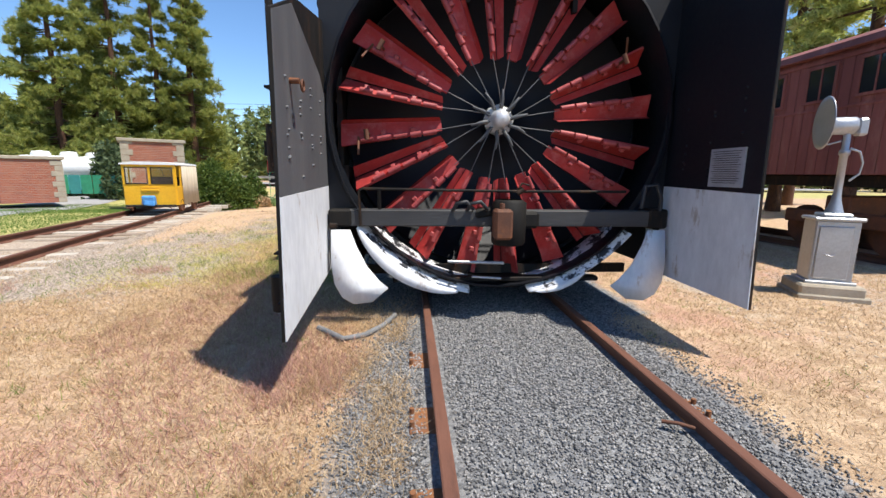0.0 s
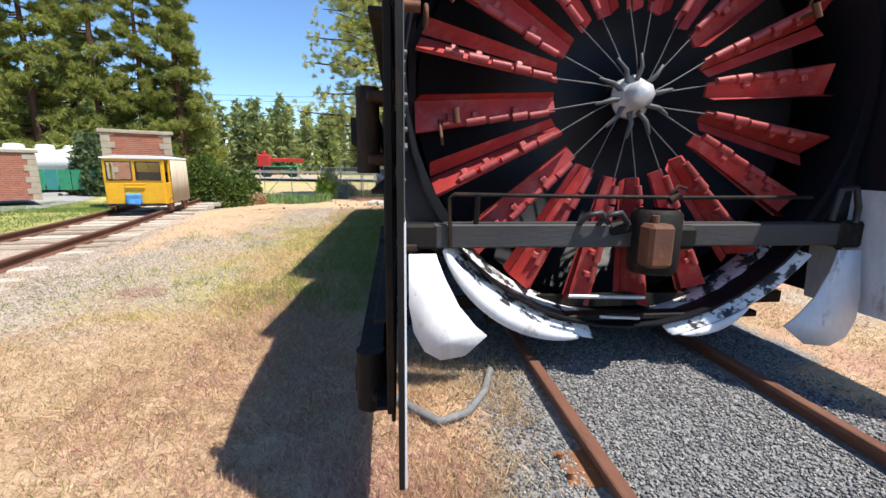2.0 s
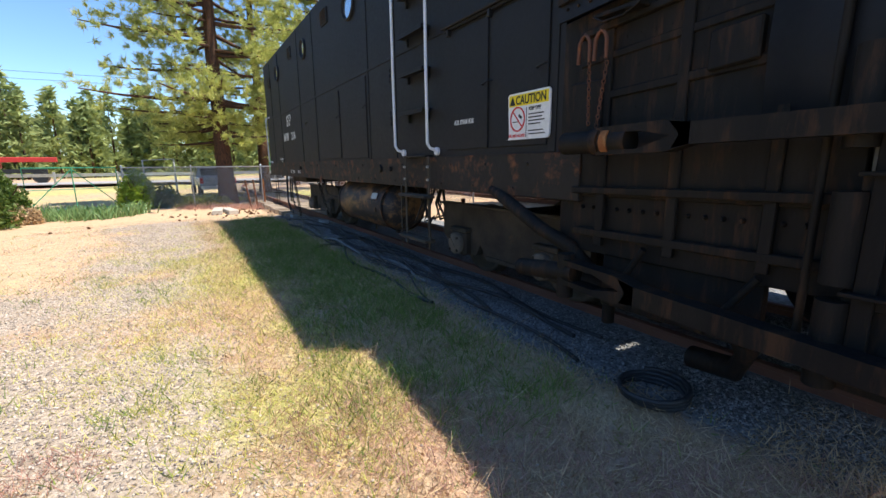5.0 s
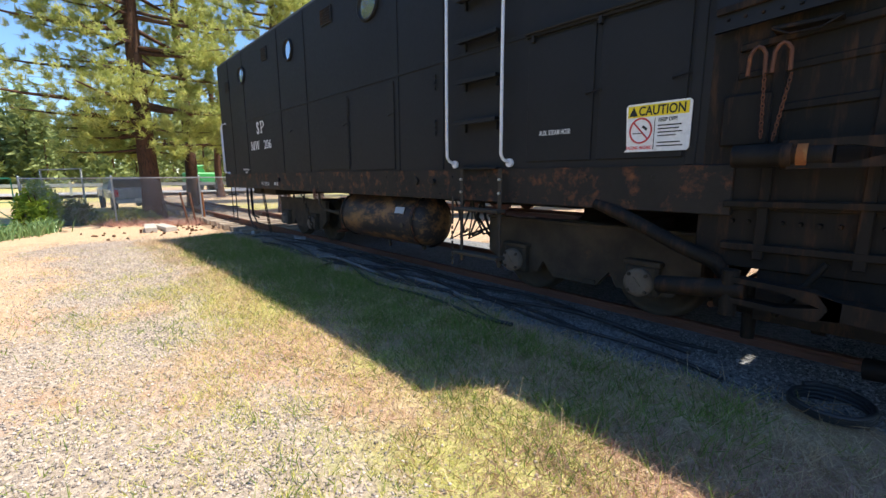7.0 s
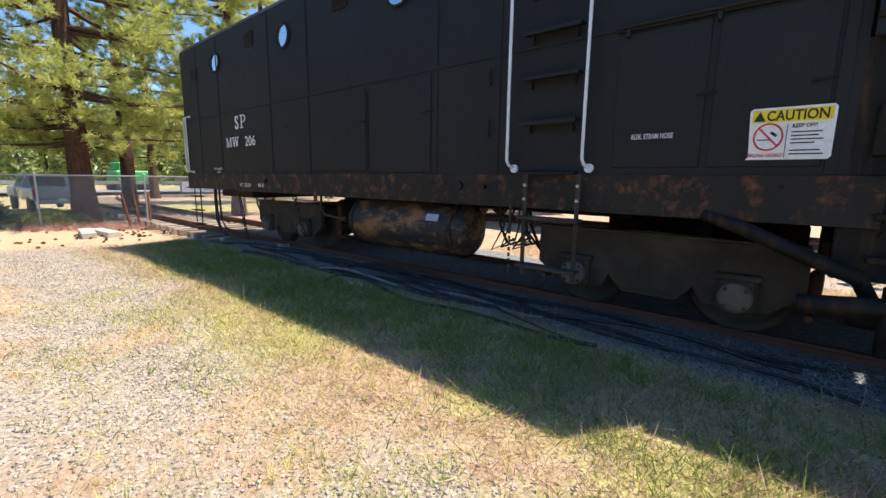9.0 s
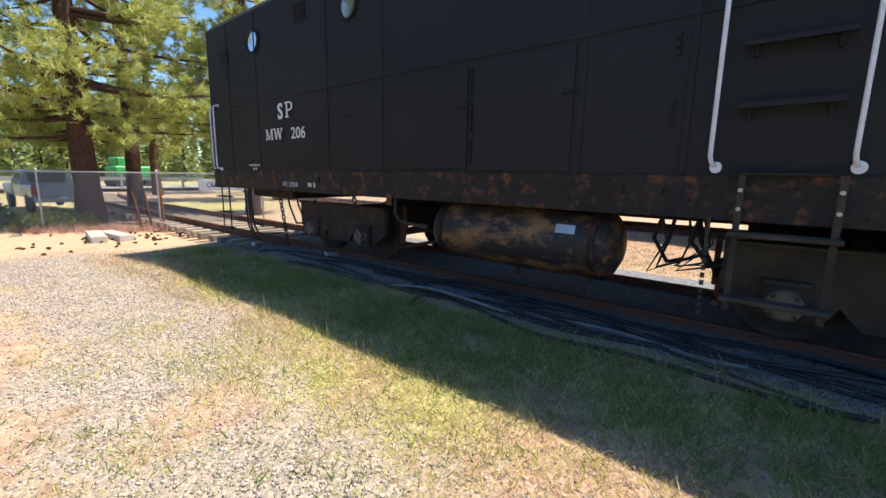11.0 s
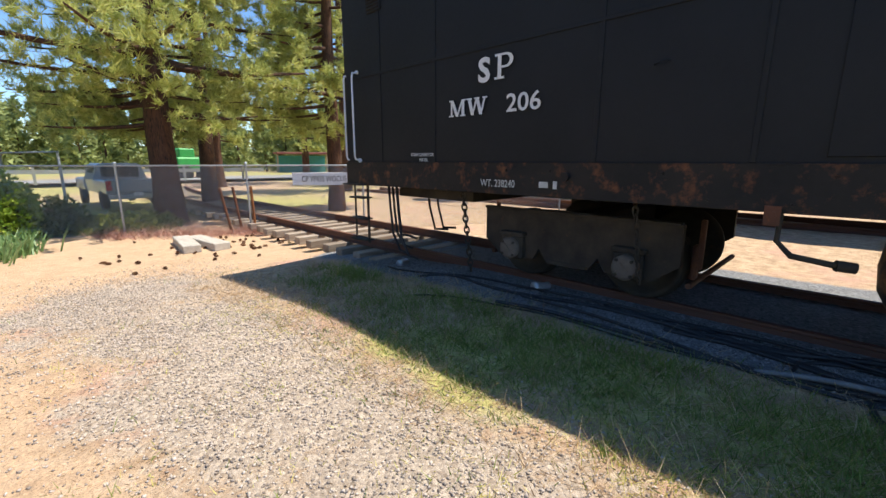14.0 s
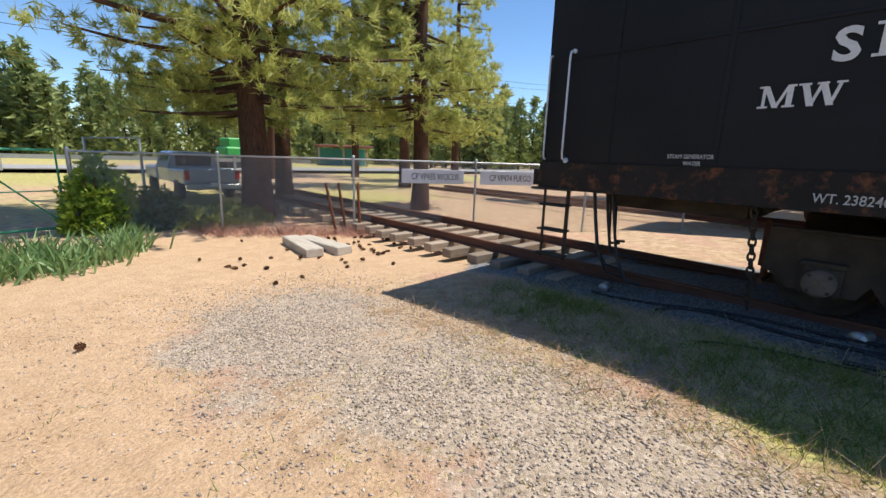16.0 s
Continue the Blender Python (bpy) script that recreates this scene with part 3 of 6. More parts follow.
def blade_mesh():
    """One cutting blade along +x from the hub, seen from the front (-y): a tapered plate with a bent edge."""
    g = Geo()
    g.plate([(0.60, -0.055), (1.62, -0.13), (1.64, 0.10), (0.60, 0.05)], "y", -0.012, 0.012)
    g.turned(Matrix.Rotation(radians(24), 4, "X"))
    g.add([(0.62, -0.06, -0.09), (1.58, -0.10, -0.16), (1.62, 0.02, -0.125), (0.60, 0.0, -0.055), (0.62, -0.05, -0.095), (1.58, -0.09, -0.165)], [(0, 1, 2, 3), (4, 3, 2, 5)])
    return g.mesh("blade", RED)


def hinge_mesh():
    g = Geo()
    for a, b, r in ((0.66, 0.80, 0.026), (0.82, 0.93, 0.032), (0.96, 1.10, 0.026), (1.13, 1.27, 0.032), (1.31, 1.44, 0.028)):
        g.cyl((a, -0.045, 0.045), (b, -0.045, 0.052), r, n=8)
    for a in (0.9, 1.2, 1.38):
        g.box((a, -0.03, 0.02), (0.05, 0.05, 0.09), ch=0.008)
    return g.mesh("hinge", REDH)


def rod_mesh():
    g = Geo()
    g.tube([(0.10, -0.06, 0.0), (0.30, -0.05, 0.006), (0.66, -0.02, 0.03)], 0.0055, 6)
    return g.mesh("rod", GREY)


wheel = part("cutting_wheel", Geo().lathe([(1.60, 0.30), (1.62, 0.34), (0.55, 0.42), (0.16, 0.30), (0.16, 0.0)], HUB, n=36), HOOD, plow, "dark disc behind the blades")
hub = part("hub", Geo().lathe([(0.0, -0.22), (0.05, -0.215), (0.085, -0.18), (0.1, -0.12), (0.105, -0.04), (0.16, -0.02), (0.16, 0.05)], HUB, n=8), HUBM, wheel, "silver-painted eight-sided hub cap")
BLADE, HINGE, ROD = blade_mesh(), hinge_mesh(), rod_mesh()
SPOKE = Geo().tube([(0.12, -0.03, 0), (0.2, -0.09, 0.0), (0.3, -0.05, 0.02)], [0.022, 0.018, 0.010], 6).mesh("spider_arm", GREY)
for k in range(20):
    a = 360 / 20 * k + 7
    lean = random.uniform(-5, 5) + (34 if k % 2 else -8)
    m = Matrix.Translation(HUB) @ Matrix.Rotation(radians(-a), 4, "Y") @ Matrix.Rotation(radians(lean), 4, "X")
    for name, me in (("blade", BLADE), ("hinge", HINGE), ("rod", ROD)):
        ob = new(name, me)
        ob.parent = wheel
        ob.matrix_basis = m
    if k % 2 == 0:
        ob = new("spider_arm", SPOKE)
        ob.parent = wheel
        ob.matrix_basis = m
STUD = Geo().cyl((1.35, -0.02, 0), (1.36, -0.20, 0.02), 0.014, n=8).cyl((1.46, -0.02, 0.02), (1.47, -0.16, 0.2), 0.012, n=8).cyl((1.36, -0.20, -0.03), (1.36, -0.20, 0.07), 0.024, n=8).mesh("stud", COUPLER)
for k in (1, 3, 8, 10):
    ob = new("stud", STUD)
    ob.parent = wheel
    ob.matrix_basis = Matrix.Translation(HUB) @ Matrix.Rotation(radians(-(18 * k + 7)), 4, "Y")

# hood: drum round the wheel, square casing, chute
g = Geo().lathe([(1.70, -0.30), (1.72, -0.30), (1.72, 0.55), (1.70, 0.55), (1.70, -0.30)], HUB, n=48)
g.lathe([(1.70, 0.5), (1.0, 0.62), (0.3, 0.66), (0.0, 0.66)], HUB, n=48)
part("drum", g, HOOD, plow, "dark drum behind the cutting wheel")
ARCH = [(-1.74, 2.58), (-1.74, 3.3), (-1.55, 3.5)] + [(HUB.x - 1.74 * math.cos(t), HUB.z + 1.74 * math.sin(t)) for t in np.linspace(0.95, math.pi - 0.95, 15)] + [(1.55, 3.5), (1.74, 3.3), (1.74, 0.55)]


def shell(outline, y0, y1, t=0.02):
    """A bent plate along an outline in x and z, t thick, from y0 to y1."""
    g, n, vs = Geo(), len(outline), []
    for i, (x, z) in enumerate(outline):
        a, b = Vector(outline[max(i - 1, 0)]), Vector(outline[min(i + 1, n - 1)])
        d = (b - a).normalized()
        o = Vector((-d.y, d.x)) * t
        vs += [(x, y0, z), (x, y1, z), (x + o.x, y1, z + o.y), (x + o.x, y0, z + o.y)]
    fs = [(4 * i + k, 4 * i + (k + 1) % 4, 4 * i + 4 + (k + 1) % 4, 4 * i + 4 + k) for i in range(n - 1) for k in range(4)]
    return g.add(vs, fs + [(0, 1, 2, 3), (4 * n - 4, 4 * n - 3, 4 * n - 2, 4 * n - 1)])


for bend, y0, y1 in ((ARCH, 5.5, 6.86), ([p for p in ARCH if p[0] < 0.2], 4.70, 5.5), ([p for p in ARCH if p[0] > 0.8], 4.70, 5.5)):
    part("hood_casing", shell(bend, y0, y1), HOOD, plow, "dark arched steel casing of the hood")
g = Geo()
for z in (2.66, 2.9, 3.2):
    for k in range(20):
        g.cyl((-1.755, 4.8 + 0.104 * k, z), (-1.775, 4.8 + 0.104 * k, z), 0.015, 0.010, n=6)
part("rivet_heads", g, SOOT, plow)
g = Geo()
for z in (2.72, 3.08):
    g.cut().box((-1.775, 5.8, z), (0.03, 2.1, 0.05), ch=0.004)
part("casing_band", g, SOOT, plow, "sooty riveted band on the hood")
g = Geo()
for k in range(40):
    t0, t1 = (math.pi * 2 * (k + q) / 40 for q in (0, 1))
    pts = []
    for t in (t0, t1):
        ct, st = math.cos(t), math.sin(t)
        ro = 1.745 if st >= 0 else min(1.74 / max(abs(ct), 1e-3), 1.62 / max(-st, 1e-3))
        pts.append(((1.69 * ct, 2.17 + 1.69 * st), (ro * ct, 2.17 + ro * st)))
    if math.sin((t0 + t1) / 2) < -0.55:
        continue
    (a0, o0), (a1, o1) = pts
    g.add([(a0[0], 4.655, a0[1]), (a1[0], 4.655, a1[1]), (o1[0], 4.655, o1[1]), (o0[0], 4.655, o0[1])], [(0, 1, 2, 3)])
for sx, top in ((-1, 3.3), (1, 3.3)):
    edge = [(HUB.x + sx * 1.742 * math.cos(t), HUB.z + 1.742 * math.sin(t)) for t in np.linspace(0.0, math.asin((top - HUB.z) / 1.742), 10)]
    g.plate([*edge, (sx * 1.76, top), (sx * 1.76, HUB.z)], "y", 4.66, 4.69)
part("hood_face", g, HOOD, plow, "dark navy rim of the hood")
g = Geo()
for z in (3.3, 3.5, 3.68):
    g.box((0.3, 5.3, z), (1.0, 0.04, 0.05))
g.box((-0.35, 5.2, 3.55), (0.05, 0.6, 0.7)).box((0.75, 5.2, 3.5), (0.05, 0.6, 0.7))
part("chute_frame", g, SOOT, plow, "dark frame of the discharge chute")

# wings with white lower halves
def wing(sx, tip_y, split, low_tip, low_back, top, top_back, sheet_back, lower, upper):
    """A flat wing: dark outer plate, and on the inside a painted upper and a white lower sheet."""
    s, back = math.copysign(1, sx), 4.94
    w = part("wing", Geo().plate([(back - 0.05, low_back), (tip_y - 0.04, low_tip), (tip_y, split), (tip_y + 0.03, top), (tip_y + 0.62, top + 0.55 * (top_back - top)), (back, top_back)], "x", sx + s * 0.006, sx + s * 0.026), SOOT, plow, "flat steel wing plate")
    part("wing_sheet", Geo().plate([(back, split), (tip_y + 0.002, split - 0.03), (tip_y + 0.032, top - 0.01), (tip_y + 0.5, min(top + 0.2, top_back) - 0.01), (back - 0.5, sheet_back + 0.42 * (top_back - sheet_back) if top_back > sheet_back else sheet_back), (back, sheet_back - 0.01)], "x", sx, sx + s * 0.004), upper, w, "painted upper face of the wing")
    part("wing_skirt", Geo().plate([(back - 0.05, low_back + 0.002), (tip_y - 0.038, low_tip + 0.002), (tip_y + 0.002, split - 0.034), (back, split - 0.004)], "x", sx - s * 0.003, sx + s * 0.004), lower, w, "white-painted lower face of the wing")
    g = Geo()
    for i in range(30):
        yy, zz = random.choice((tip_y + 0.25, tip_y + 0.6, tip_y + 0.95, tip_y + 1.3)) + random.uniform(-0.02, 0.02), split + 0.06 + random.uniform(0, 0.75)
        g.cyl((sx, yy, zz), (sx - s * 0.014, yy, zz), 0.013, 0.008, n=7)
    part("rivet_heads", g, upper, w)
    return w


left_wing = wing(-1.725, 3.07, 1.40, 0.44, 0.58, 2.46, 2.95, 1.95, WHITE, GREY)
right_wing = wing(1.735, 3.42, 1.43, 0.49, 0.50, 3.2, 3.55, 3.55, WHITE, HOOD)
part("eye_bolt", Geo().cyl((-1.735, 3.42, 2.12), (-1.66, 3.42, 2.12), 0.02, n=10).tube([(-1.64, 3.42 + 0.035 * math.cos(t), 2.09 + 0.035 * math.sin(t)) for t in np.linspace(0, 6.28, 13)], 0.009, 6), COUPLER, left_wing, "rusty eye bolt")
# outside of the wing that faces the path: ribs, angle irons, hinge bosses
g = Geo()
for z, h in ((1.46, 0.07), (0.98, 0.06), (0.62, 0.06), (2.05, 0.07)):
    g.cut().box((-1.80, 4.1, z), (0.08, 1.70, 0.018), ch=0.003).box((-1.770, 4.1, z - h / 2), (0.016, 1.70, h), ch=0.003)
for yy in (3.24, 4.88):
    g.cut().box((-1.778, yy, 1.6), (0.03, 0.07, 1.96), ch=0.004)
part("rib", g, SOOT, left_wing, "dark angle-iron ribs on the back of the wing")
g = Geo()
for yy, zz in ((3.42, 1.02), (3.45, 0.86), (3.5, 1.9), (3.5, 2.3), (4.3, 1.1), (3.9, 1.1)):
    g.cut().cyl((-1.757, yy, zz), (-1.79, yy, zz), 0.022, n=6)
part("bolt", g, SOOT, left_wing)
g = Geo().cyl((-1.86, 3.45, 1.52), (-1.86, 3.45, 1.84), 0.045, n=18).box((-1.81, 3.45, 1.57), (0.1, 0.14, 0.04), ch=0.01).box((-1.81, 3.45, 1.80), (0.1, 0.16, 0.04), ch=0.01)
g.cut().cyl((-1.87, 3.45, 0.52), (-1.87, 3.45, 0.78), 0.06, n=18).box((-1.81, 3.45, 0.60), (0.1, 0.18, 0.04), ch=0.01)
part("hinge_boss", g, SOOT, left_wing, "worn steel hinge boss")
g = Geo()
for zz in (0.75, 1.2, 1.75, 2.4):
    g.cut().cyl((-1.79, 4.98, zz - 0.19), (-1.79, 4.98, zz + 0.19), 0.066, n=14)
part("hinge_barrel", g, SOOT, left_wing)


def forked_arm(y_pin, y_end, z_pin, z_end, x, name, label):
    """A strut: forked at the pin end, a flat bar to the wing."""
    g = Geo()
    dz = (z_end - z_pin) / (y_end - y_pin)
    def zc(yy):
        return z_pin + dz * (yy - y_pin)
    for s in (-1, 1):
        pts = [(y_pin, s * 0.085), (y_pin, s * 0.05), (y_pin - 0.30, s * 0.05), (y_pin - 0.52, s * 0.0), (y_pin - 0.62, 0.0), (y_pin - 0.62, s * 0.055), (y_pin - 0.48, s * 0.085)]
        g.plate([(yy, zc(yy) + o) for yy, o in pts], "x", x - 0.055, x + 0.055)
    g.plate([(y_pin - 0.5, zc(y_pin - 0.5) + 0.075), (y_pin - 0.62, zc(y_pin - 0.62) + 0.055), (y_end, z_end + 0.05), (y_end, z_end - 0.05), (y_pin - 0.62, zc(y_pin - 0.62) - 0.055), (y_pin - 0.52, zc(y_pin - 0.52) - 0.07), (y_pin - 0.56, zc(y_pin - 0.52))], "x", x - 0.055, x + 0.055)
    return part(name, g, SOOT, plow, label)


upper_arm = forked_arm(6.30, 3.45, 1.70, 1.68, -1.87, "upper_wing_arm", "dark forked strut that holds the wing")
lower_arm = forked_arm(6.55, 3.45, 0.80, 0.64, -1.88, "lower_wing_arm", "dark forked strut near the ground")
g = Geo().cyl((-1.87, 6.08, 1.70), (-1.87, 6.62, 1.70), 0.075, n=18).cyl((-1.87, 6.28, 1.70), (-1.87, 6.34, 1.70), 0.09, n=18)
part("pin_housing", g, SOOT, plow, "greasy steel pin housing")
part("pin_collar", Geo().cyl((-1.87, 6.20, 1.70), (-1.87, 6.255, 1.70), 0.086, n=18), RUST, plow, "rust-orange collar")
g = Geo().cyl((-1.88, 6.45, 0.80), (-1.88, 7.0, 0.74), 0.065, n=14).cyl((-1.88, 6.55, 0.62), (-1.88, 6.55, 0.92), 0.06, n=12)
part("lower_pin", g, SOOT, plow, "dark pin joint of the lower strut")

# front frame section between hood and carbody: riveted plates
g = Geo().box((-1.64, 5.93, 1.95), (0.06, 1.91, 1.3), ch=0.006)
for z, d in ((2.45, 0.10), (2.25, 0.05), (2.0, 0.06), (1.35, 0.12), (1.05, 0.07)):
    g.box((-1.66, 5.85, z), (d, 1.7, 0.05), ch=0.006)
g.box((-1.60, 5.93, 1.25), (0.08, 1.91, 0.7), ch=0.006)
for yy in (5.35, 5.9, 6.45):
    g.box((-1.675, yy, 1.72), (0.035, 0.07, 1.5), ch=0.006)
g.box((-1.69, 6.62, 1.95), (0.05, 0.30, 0.34), ch=0.01).box((-1.69, 5.62, 2.12), (0.06, 0.26, 0.2), ch=0.01)
g.box((-1.58, 5.9, 0.72), (0.06, 1.1, 0.36), ch=0.006)
part("riveted_frame", g, SOOT, plow, "sooty riveted side frame")
g = Geo()
for z in (2.37, 2.17, 1.92, 1.22):
    for k in range(16):
        yy = 5.08 + 0.104 * k
        g.cyl((-1.645, yy, z), (-1.672, yy, z), 0.016, 0.010, n=6)
part("rivet_heads", g, SOOT, plow)
g = Geo().cyl((-1.74, 5.12, 0.62), (-1.74, 5.12, 2.5), 0.022, n=8).tube([(-1.70, 5.62, 0.6), (-1.70, 5.35, 0.95)], 0.022, 6).tube([(-1.70, 6.3, 0.62), (-1.70, 6.05, 1.0)], 0.022, 6)
part("stay_rod", g, SOOT, plow)
part("red_tag", Geo().box((-1.73, 5.08, 2.42), (0.012, 0.03, 0.16)), REDFAR, plow, "red painted tag")

# front beam, coupler, grab rod, ice scoops
g = Geo().box((0.03, 4.60, 1.09), (3.22, 0.16, 0.165), ch=0.012)
part("front_beam", g, BEAMM, plow, "dark timber beam across the front")
g = Geo().box((-1.60, 4.60, 1.09), (0.22, 0.2, 0.17), ch=0.02).box((-1.66, 4.52, 1.02), (0.08, 0.1, 0.05), ch=0.01).cut().box((1.62, 4.60, 1.09), (0.20, 0.2, 0.2), ch=0.02)
part("beam_bracket", g, SOOT, plow, "black cast brackets at the beam ends")
g = Geo().lathe([(0.0, -0.2), (0.15, -0.2), (0.17, -0.17), (0.17, 0.22), (0.13, 0.25)], (0.06, 4.52, 1.03), "z", 20)
g.box((0.24, 4.56, 1.08), (0.24, 0.2, 0.17), ch=0.03).box((-0.14, 4.56, 1.15), (0.3, 0.12, 0.1), rot=(0, -10, 0), ch=0.03)
coupler = part("coupler", g, SOOT, plow, "black coupler head")
g = Geo().box((-0.045, 4.33, 1.055), (0.175, 0.16, 0.29), ch=0.025).cyl((-0.045, 4.36, 1.19), (-0.045, 4.36, 1.25), 0.025, n=10)
part("knuckle", g, COUPLER, coupler, "rust-brown coupler knuckle")
g = Geo().tube([(-1.40, 4.50, 1.02), (-1.41, 4.50, 1.35), (-1.38, 4.50, 1.375), (-0.6, 4.50, 1.365), (0.2, 4.50, 1.36), (1.25, 4.52, 1.365)], 0.014, 8)
g.tube([(-1.22, 4.55, 1.17), (-1.22, 4.50, 1.38)], 0.02, 8).cyl((0.13, 4.50, 1.34), (0.19, 4.50, 1.38), 0.03, n=10).tube([(0.14, 4.5, 1.38), (0.17, 4.48, 1.44), (0.24, 4.48, 1.42)], 0.012, 6)
part("uncoupling_rod", g, SOOT, plow, "dark uncoupling rod above the beam")
g = Geo()
for x in (-0.5, -0.36):
    g.cut().tube([(x, 4.52, 1.17), (x + 0.03, 4.47, 1.24), (x + 0.12, 4.45, 1.26), (x + 0.2, 4.5, 1.18)], 0.02, 6)
g.cut().tube([(1.42, 4.5, 1.2), (1.43, 4.48, 1.42), (1.55, 4.48, 1.44), (1.62, 4.5, 1.3), (1.62, 4.5, 1.18)], 0.022, 8)
part("air_hose", g, HOSE, plow, "black air hose")
g = Geo().cyl((-0.55, 4.5, 0.66), (0.02, 4.5, 0.64), 0.016, n=8).cyl((-0.3, 4.5, 0.50), (0.0, 4.5, 0.48), 0.012, n=8)
part("cross_rod", g, GALV, plow, "steel rod below the beam")


def ring_sector(r0, r1, y0, y1, a0, a1, n=16):
    """A curved band about the hub: angles in degrees from +x, seen from the front."""
    g, vs = Geo(), []
    for i in range(n + 1):
        t = radians(a0 + (a1 - a0) * i / n)
        for r, y in ((r0, y0), (r1, y1)):
            vs.append((HUB.x + r * math.cos(t), y, HUB.z + r * math.sin(t)))
    return g.add(vs, [(2 * i, 2 * i + 1, 2 * i + 3, 2 * i + 2) for i in range(n)], True)


def crescent(r, wide, y, a0, a1, n=20):
    """A sickle-shaped plate round the drum, widest at its middle."""
    g, vs = Geo(), []
    for i in range(n + 1):
        t = radians(a0 + (a1 - a0) * i / n)
        w = wide * math.sin(math.pi * (0.03 + 0.94 * i / n)) ** 0.7
        for q, dy in ((r, 0.0), (r + w, -0.3 * w)):
            vs.append((HUB.x + q * math.cos(t), y + dy, HUB.z + q * math.sin(t)))
    return g.add(vs, [(2 * i, 2 * i + 1, 2 * i + 3, 2 * i + 2) for i in range(n)], True)


def thick(ob, t):
    ob.modifiers.new("thick", "SOLIDIFY").thickness = t


for a0, a1 in ((216, 260), (280, 320)):
    thick(part("drum_skirt", ring_sector(1.80, 1.66, 4.56, 4.95, a0, a1), CHIPPED_SHADE, plow, "white painted lower drum plate, black of chips and painted-in shade"), 0.015)
thick(part("scoop_lip", crescent(1.79, 0.13, 4.55, 217, 256), WHITE, plow, "bright white curved lip"), 0.014)
thick(part("scoop_lip", crescent(1.79, 0.06, 4.55, 282, 300), WHITE, plow, "short narrow white curved lip"), 0.014)
for sx in (-1, 1):
    outline = [(1.68, 0.98), (1.68, 0.64), (1.65, 0.46), (1.58, 0.33), (1.47, 0.26), (1.30, 0.27), (1.14, 0.40), (1.22, 0.47), (1.34, 0.62), (1.44, 0.82), (1.50, 0.98)]
    g, vs = Geo(), []
    for x, z in outline:
        vs.append((sx * x, 4.36 + 0.16 * (z - 0.2) + 0.25 * (1.66 - x) * (1 - z), z))
    k = len(vs)
    g.add(vs, [(i, i + 1, k - 2 - i, k - 1 - i) for i in range(k // 2 - 1)] + [(4, 5, 6)], True)
    thick(part("scoop", g, WHITE, plow, "white rounded scoop plate"), 0.016)
part("ice_cutter", Geo().box((0, 4.72, 0.43), (2.2, 0.12, 0.05), ch=0.01).box((0, 4.9, 0.5), (3.0, 0.05, 0.1)), SOOT, plow)
# sign on the wing
pq = part("plaque", Geo().plate([(3.98, 1.44), (3.60, 1.44), (3.60, 1.76), (3.98, 1.76)], "x", 1.715, 1.733), PLAQ, right_wing, "grey metal plaque with fine print")
g = Geo()
for k in range(15):
    g.box((1.713, 3.79, 1.735 - 0.0185 * k), (0.003, 0.32 - 0.03 * (k % 3), 0.005))
part("print_line", g, DARKP, pq)

# ---- carbody ----
Y0, Y1, SX, Z0, ZT = 6.88, 19.32, 1.67, 1.65, 4.85
ROOF = [(-SX, Z0), (-SX, ZT), (-SX + 0.10, ZT + 0.13), (-1.0, ZT + 0.32), (-0.4, ZT + 0.41), (0.4, ZT + 0.41), (1.0, ZT + 0.32), (SX - 0.10, ZT + 0.13), (SX, ZT), (SX, Z0)]
g = Geo().plate(ROOF, "y", Y0, Y1)
body = part("carbody", g, BLACK, plow, "black-painted steel carbody")
g = Geo()
for sx in (-1, 1):
    g.cut().box((sx * 1.655, (Y0 + Y1) / 2 - 0.1, 1.455), (0.07, Y1 - Y0 + 0.25, 0.40), ch=0.006)
    g.box((sx * 1.675, (Y0 + Y1) / 2, 1.648), (0.04, Y1 - Y0, 0.012))
g.cut().box((0, Y1 - 0.02, 1.45), (3.2, 0.12, 0.42), ch=0.01).box((0, (Y0 + Y1) / 2, 1.36), (0.9, Y1 - Y0 + 2.0, 0.3))
part("side_sill", g, SILL, body, "rust-blotched black side sill")
g = Geo()
for yy in [7.2 + 0.62 * k for k in range(20)]:
    g.cyl((-1.688, yy, 1.56), (-1.70, yy, 1.56), 0.018, 0.012, n=7).cyl((-1.688, yy + 0.2, 1.33), (-1.70, yy + 0.2, 1.33), 0.014, 0.01, n=7)
g.cyl((-1.69, 9.98, 1.50), (-1.73, 9.98, 1.50), 0.035, n=12).cyl((-1.69, 15.05, 1.50), (-1.73, 15.05, 1.50), 0.05, n=14).cyl((-1.69, 10.3, 1.50), (-1.72, 10.3, 1.50), 0.06, n=14)
part("rivet_heads", g, SILL, body)
g = Geo()
for a, b, lo, hi in ((12.85, 11.88, 1.70, 2.92), (11.80, 10.72, 1.68, 2.95), (8.52, 7.80, 1.72, 2.95), (7.74, 6.98, 1.72, 2.95)):
    yy, w = (a + b) / 2, a - b
    g.cut().box((-1.677, yy, (lo + hi) / 2), (0.016, w, hi - lo), ch=0.004)
part("side_door", g, BLACK, body, "flush black access doors")
g = Geo().box((-1.70, 7.72, 3.02), (0.07, 1.66, 0.025), rot=(0, -18, 0), ch=0.004).box((-1.69, 7.72, 3.0), (0.03, 1.66, 0.05), ch=0.004)
for yy in (8.45, 7.75, 7.02):
    g.cut().box((-1.70, yy, 2.95), (0.05, 0.035, 0.07), ch=0.004)
part("drip_rail", g, BLACK, body, "black drip rail above the doors")
g = Geo()
for yy in (13.3, 17.05, 14.75, 9.85, 6.93, 10.65, 18.2):
    g.box((-1.674, yy, 3.25), (0.012, 0.05, 3.18), ch=0.003)
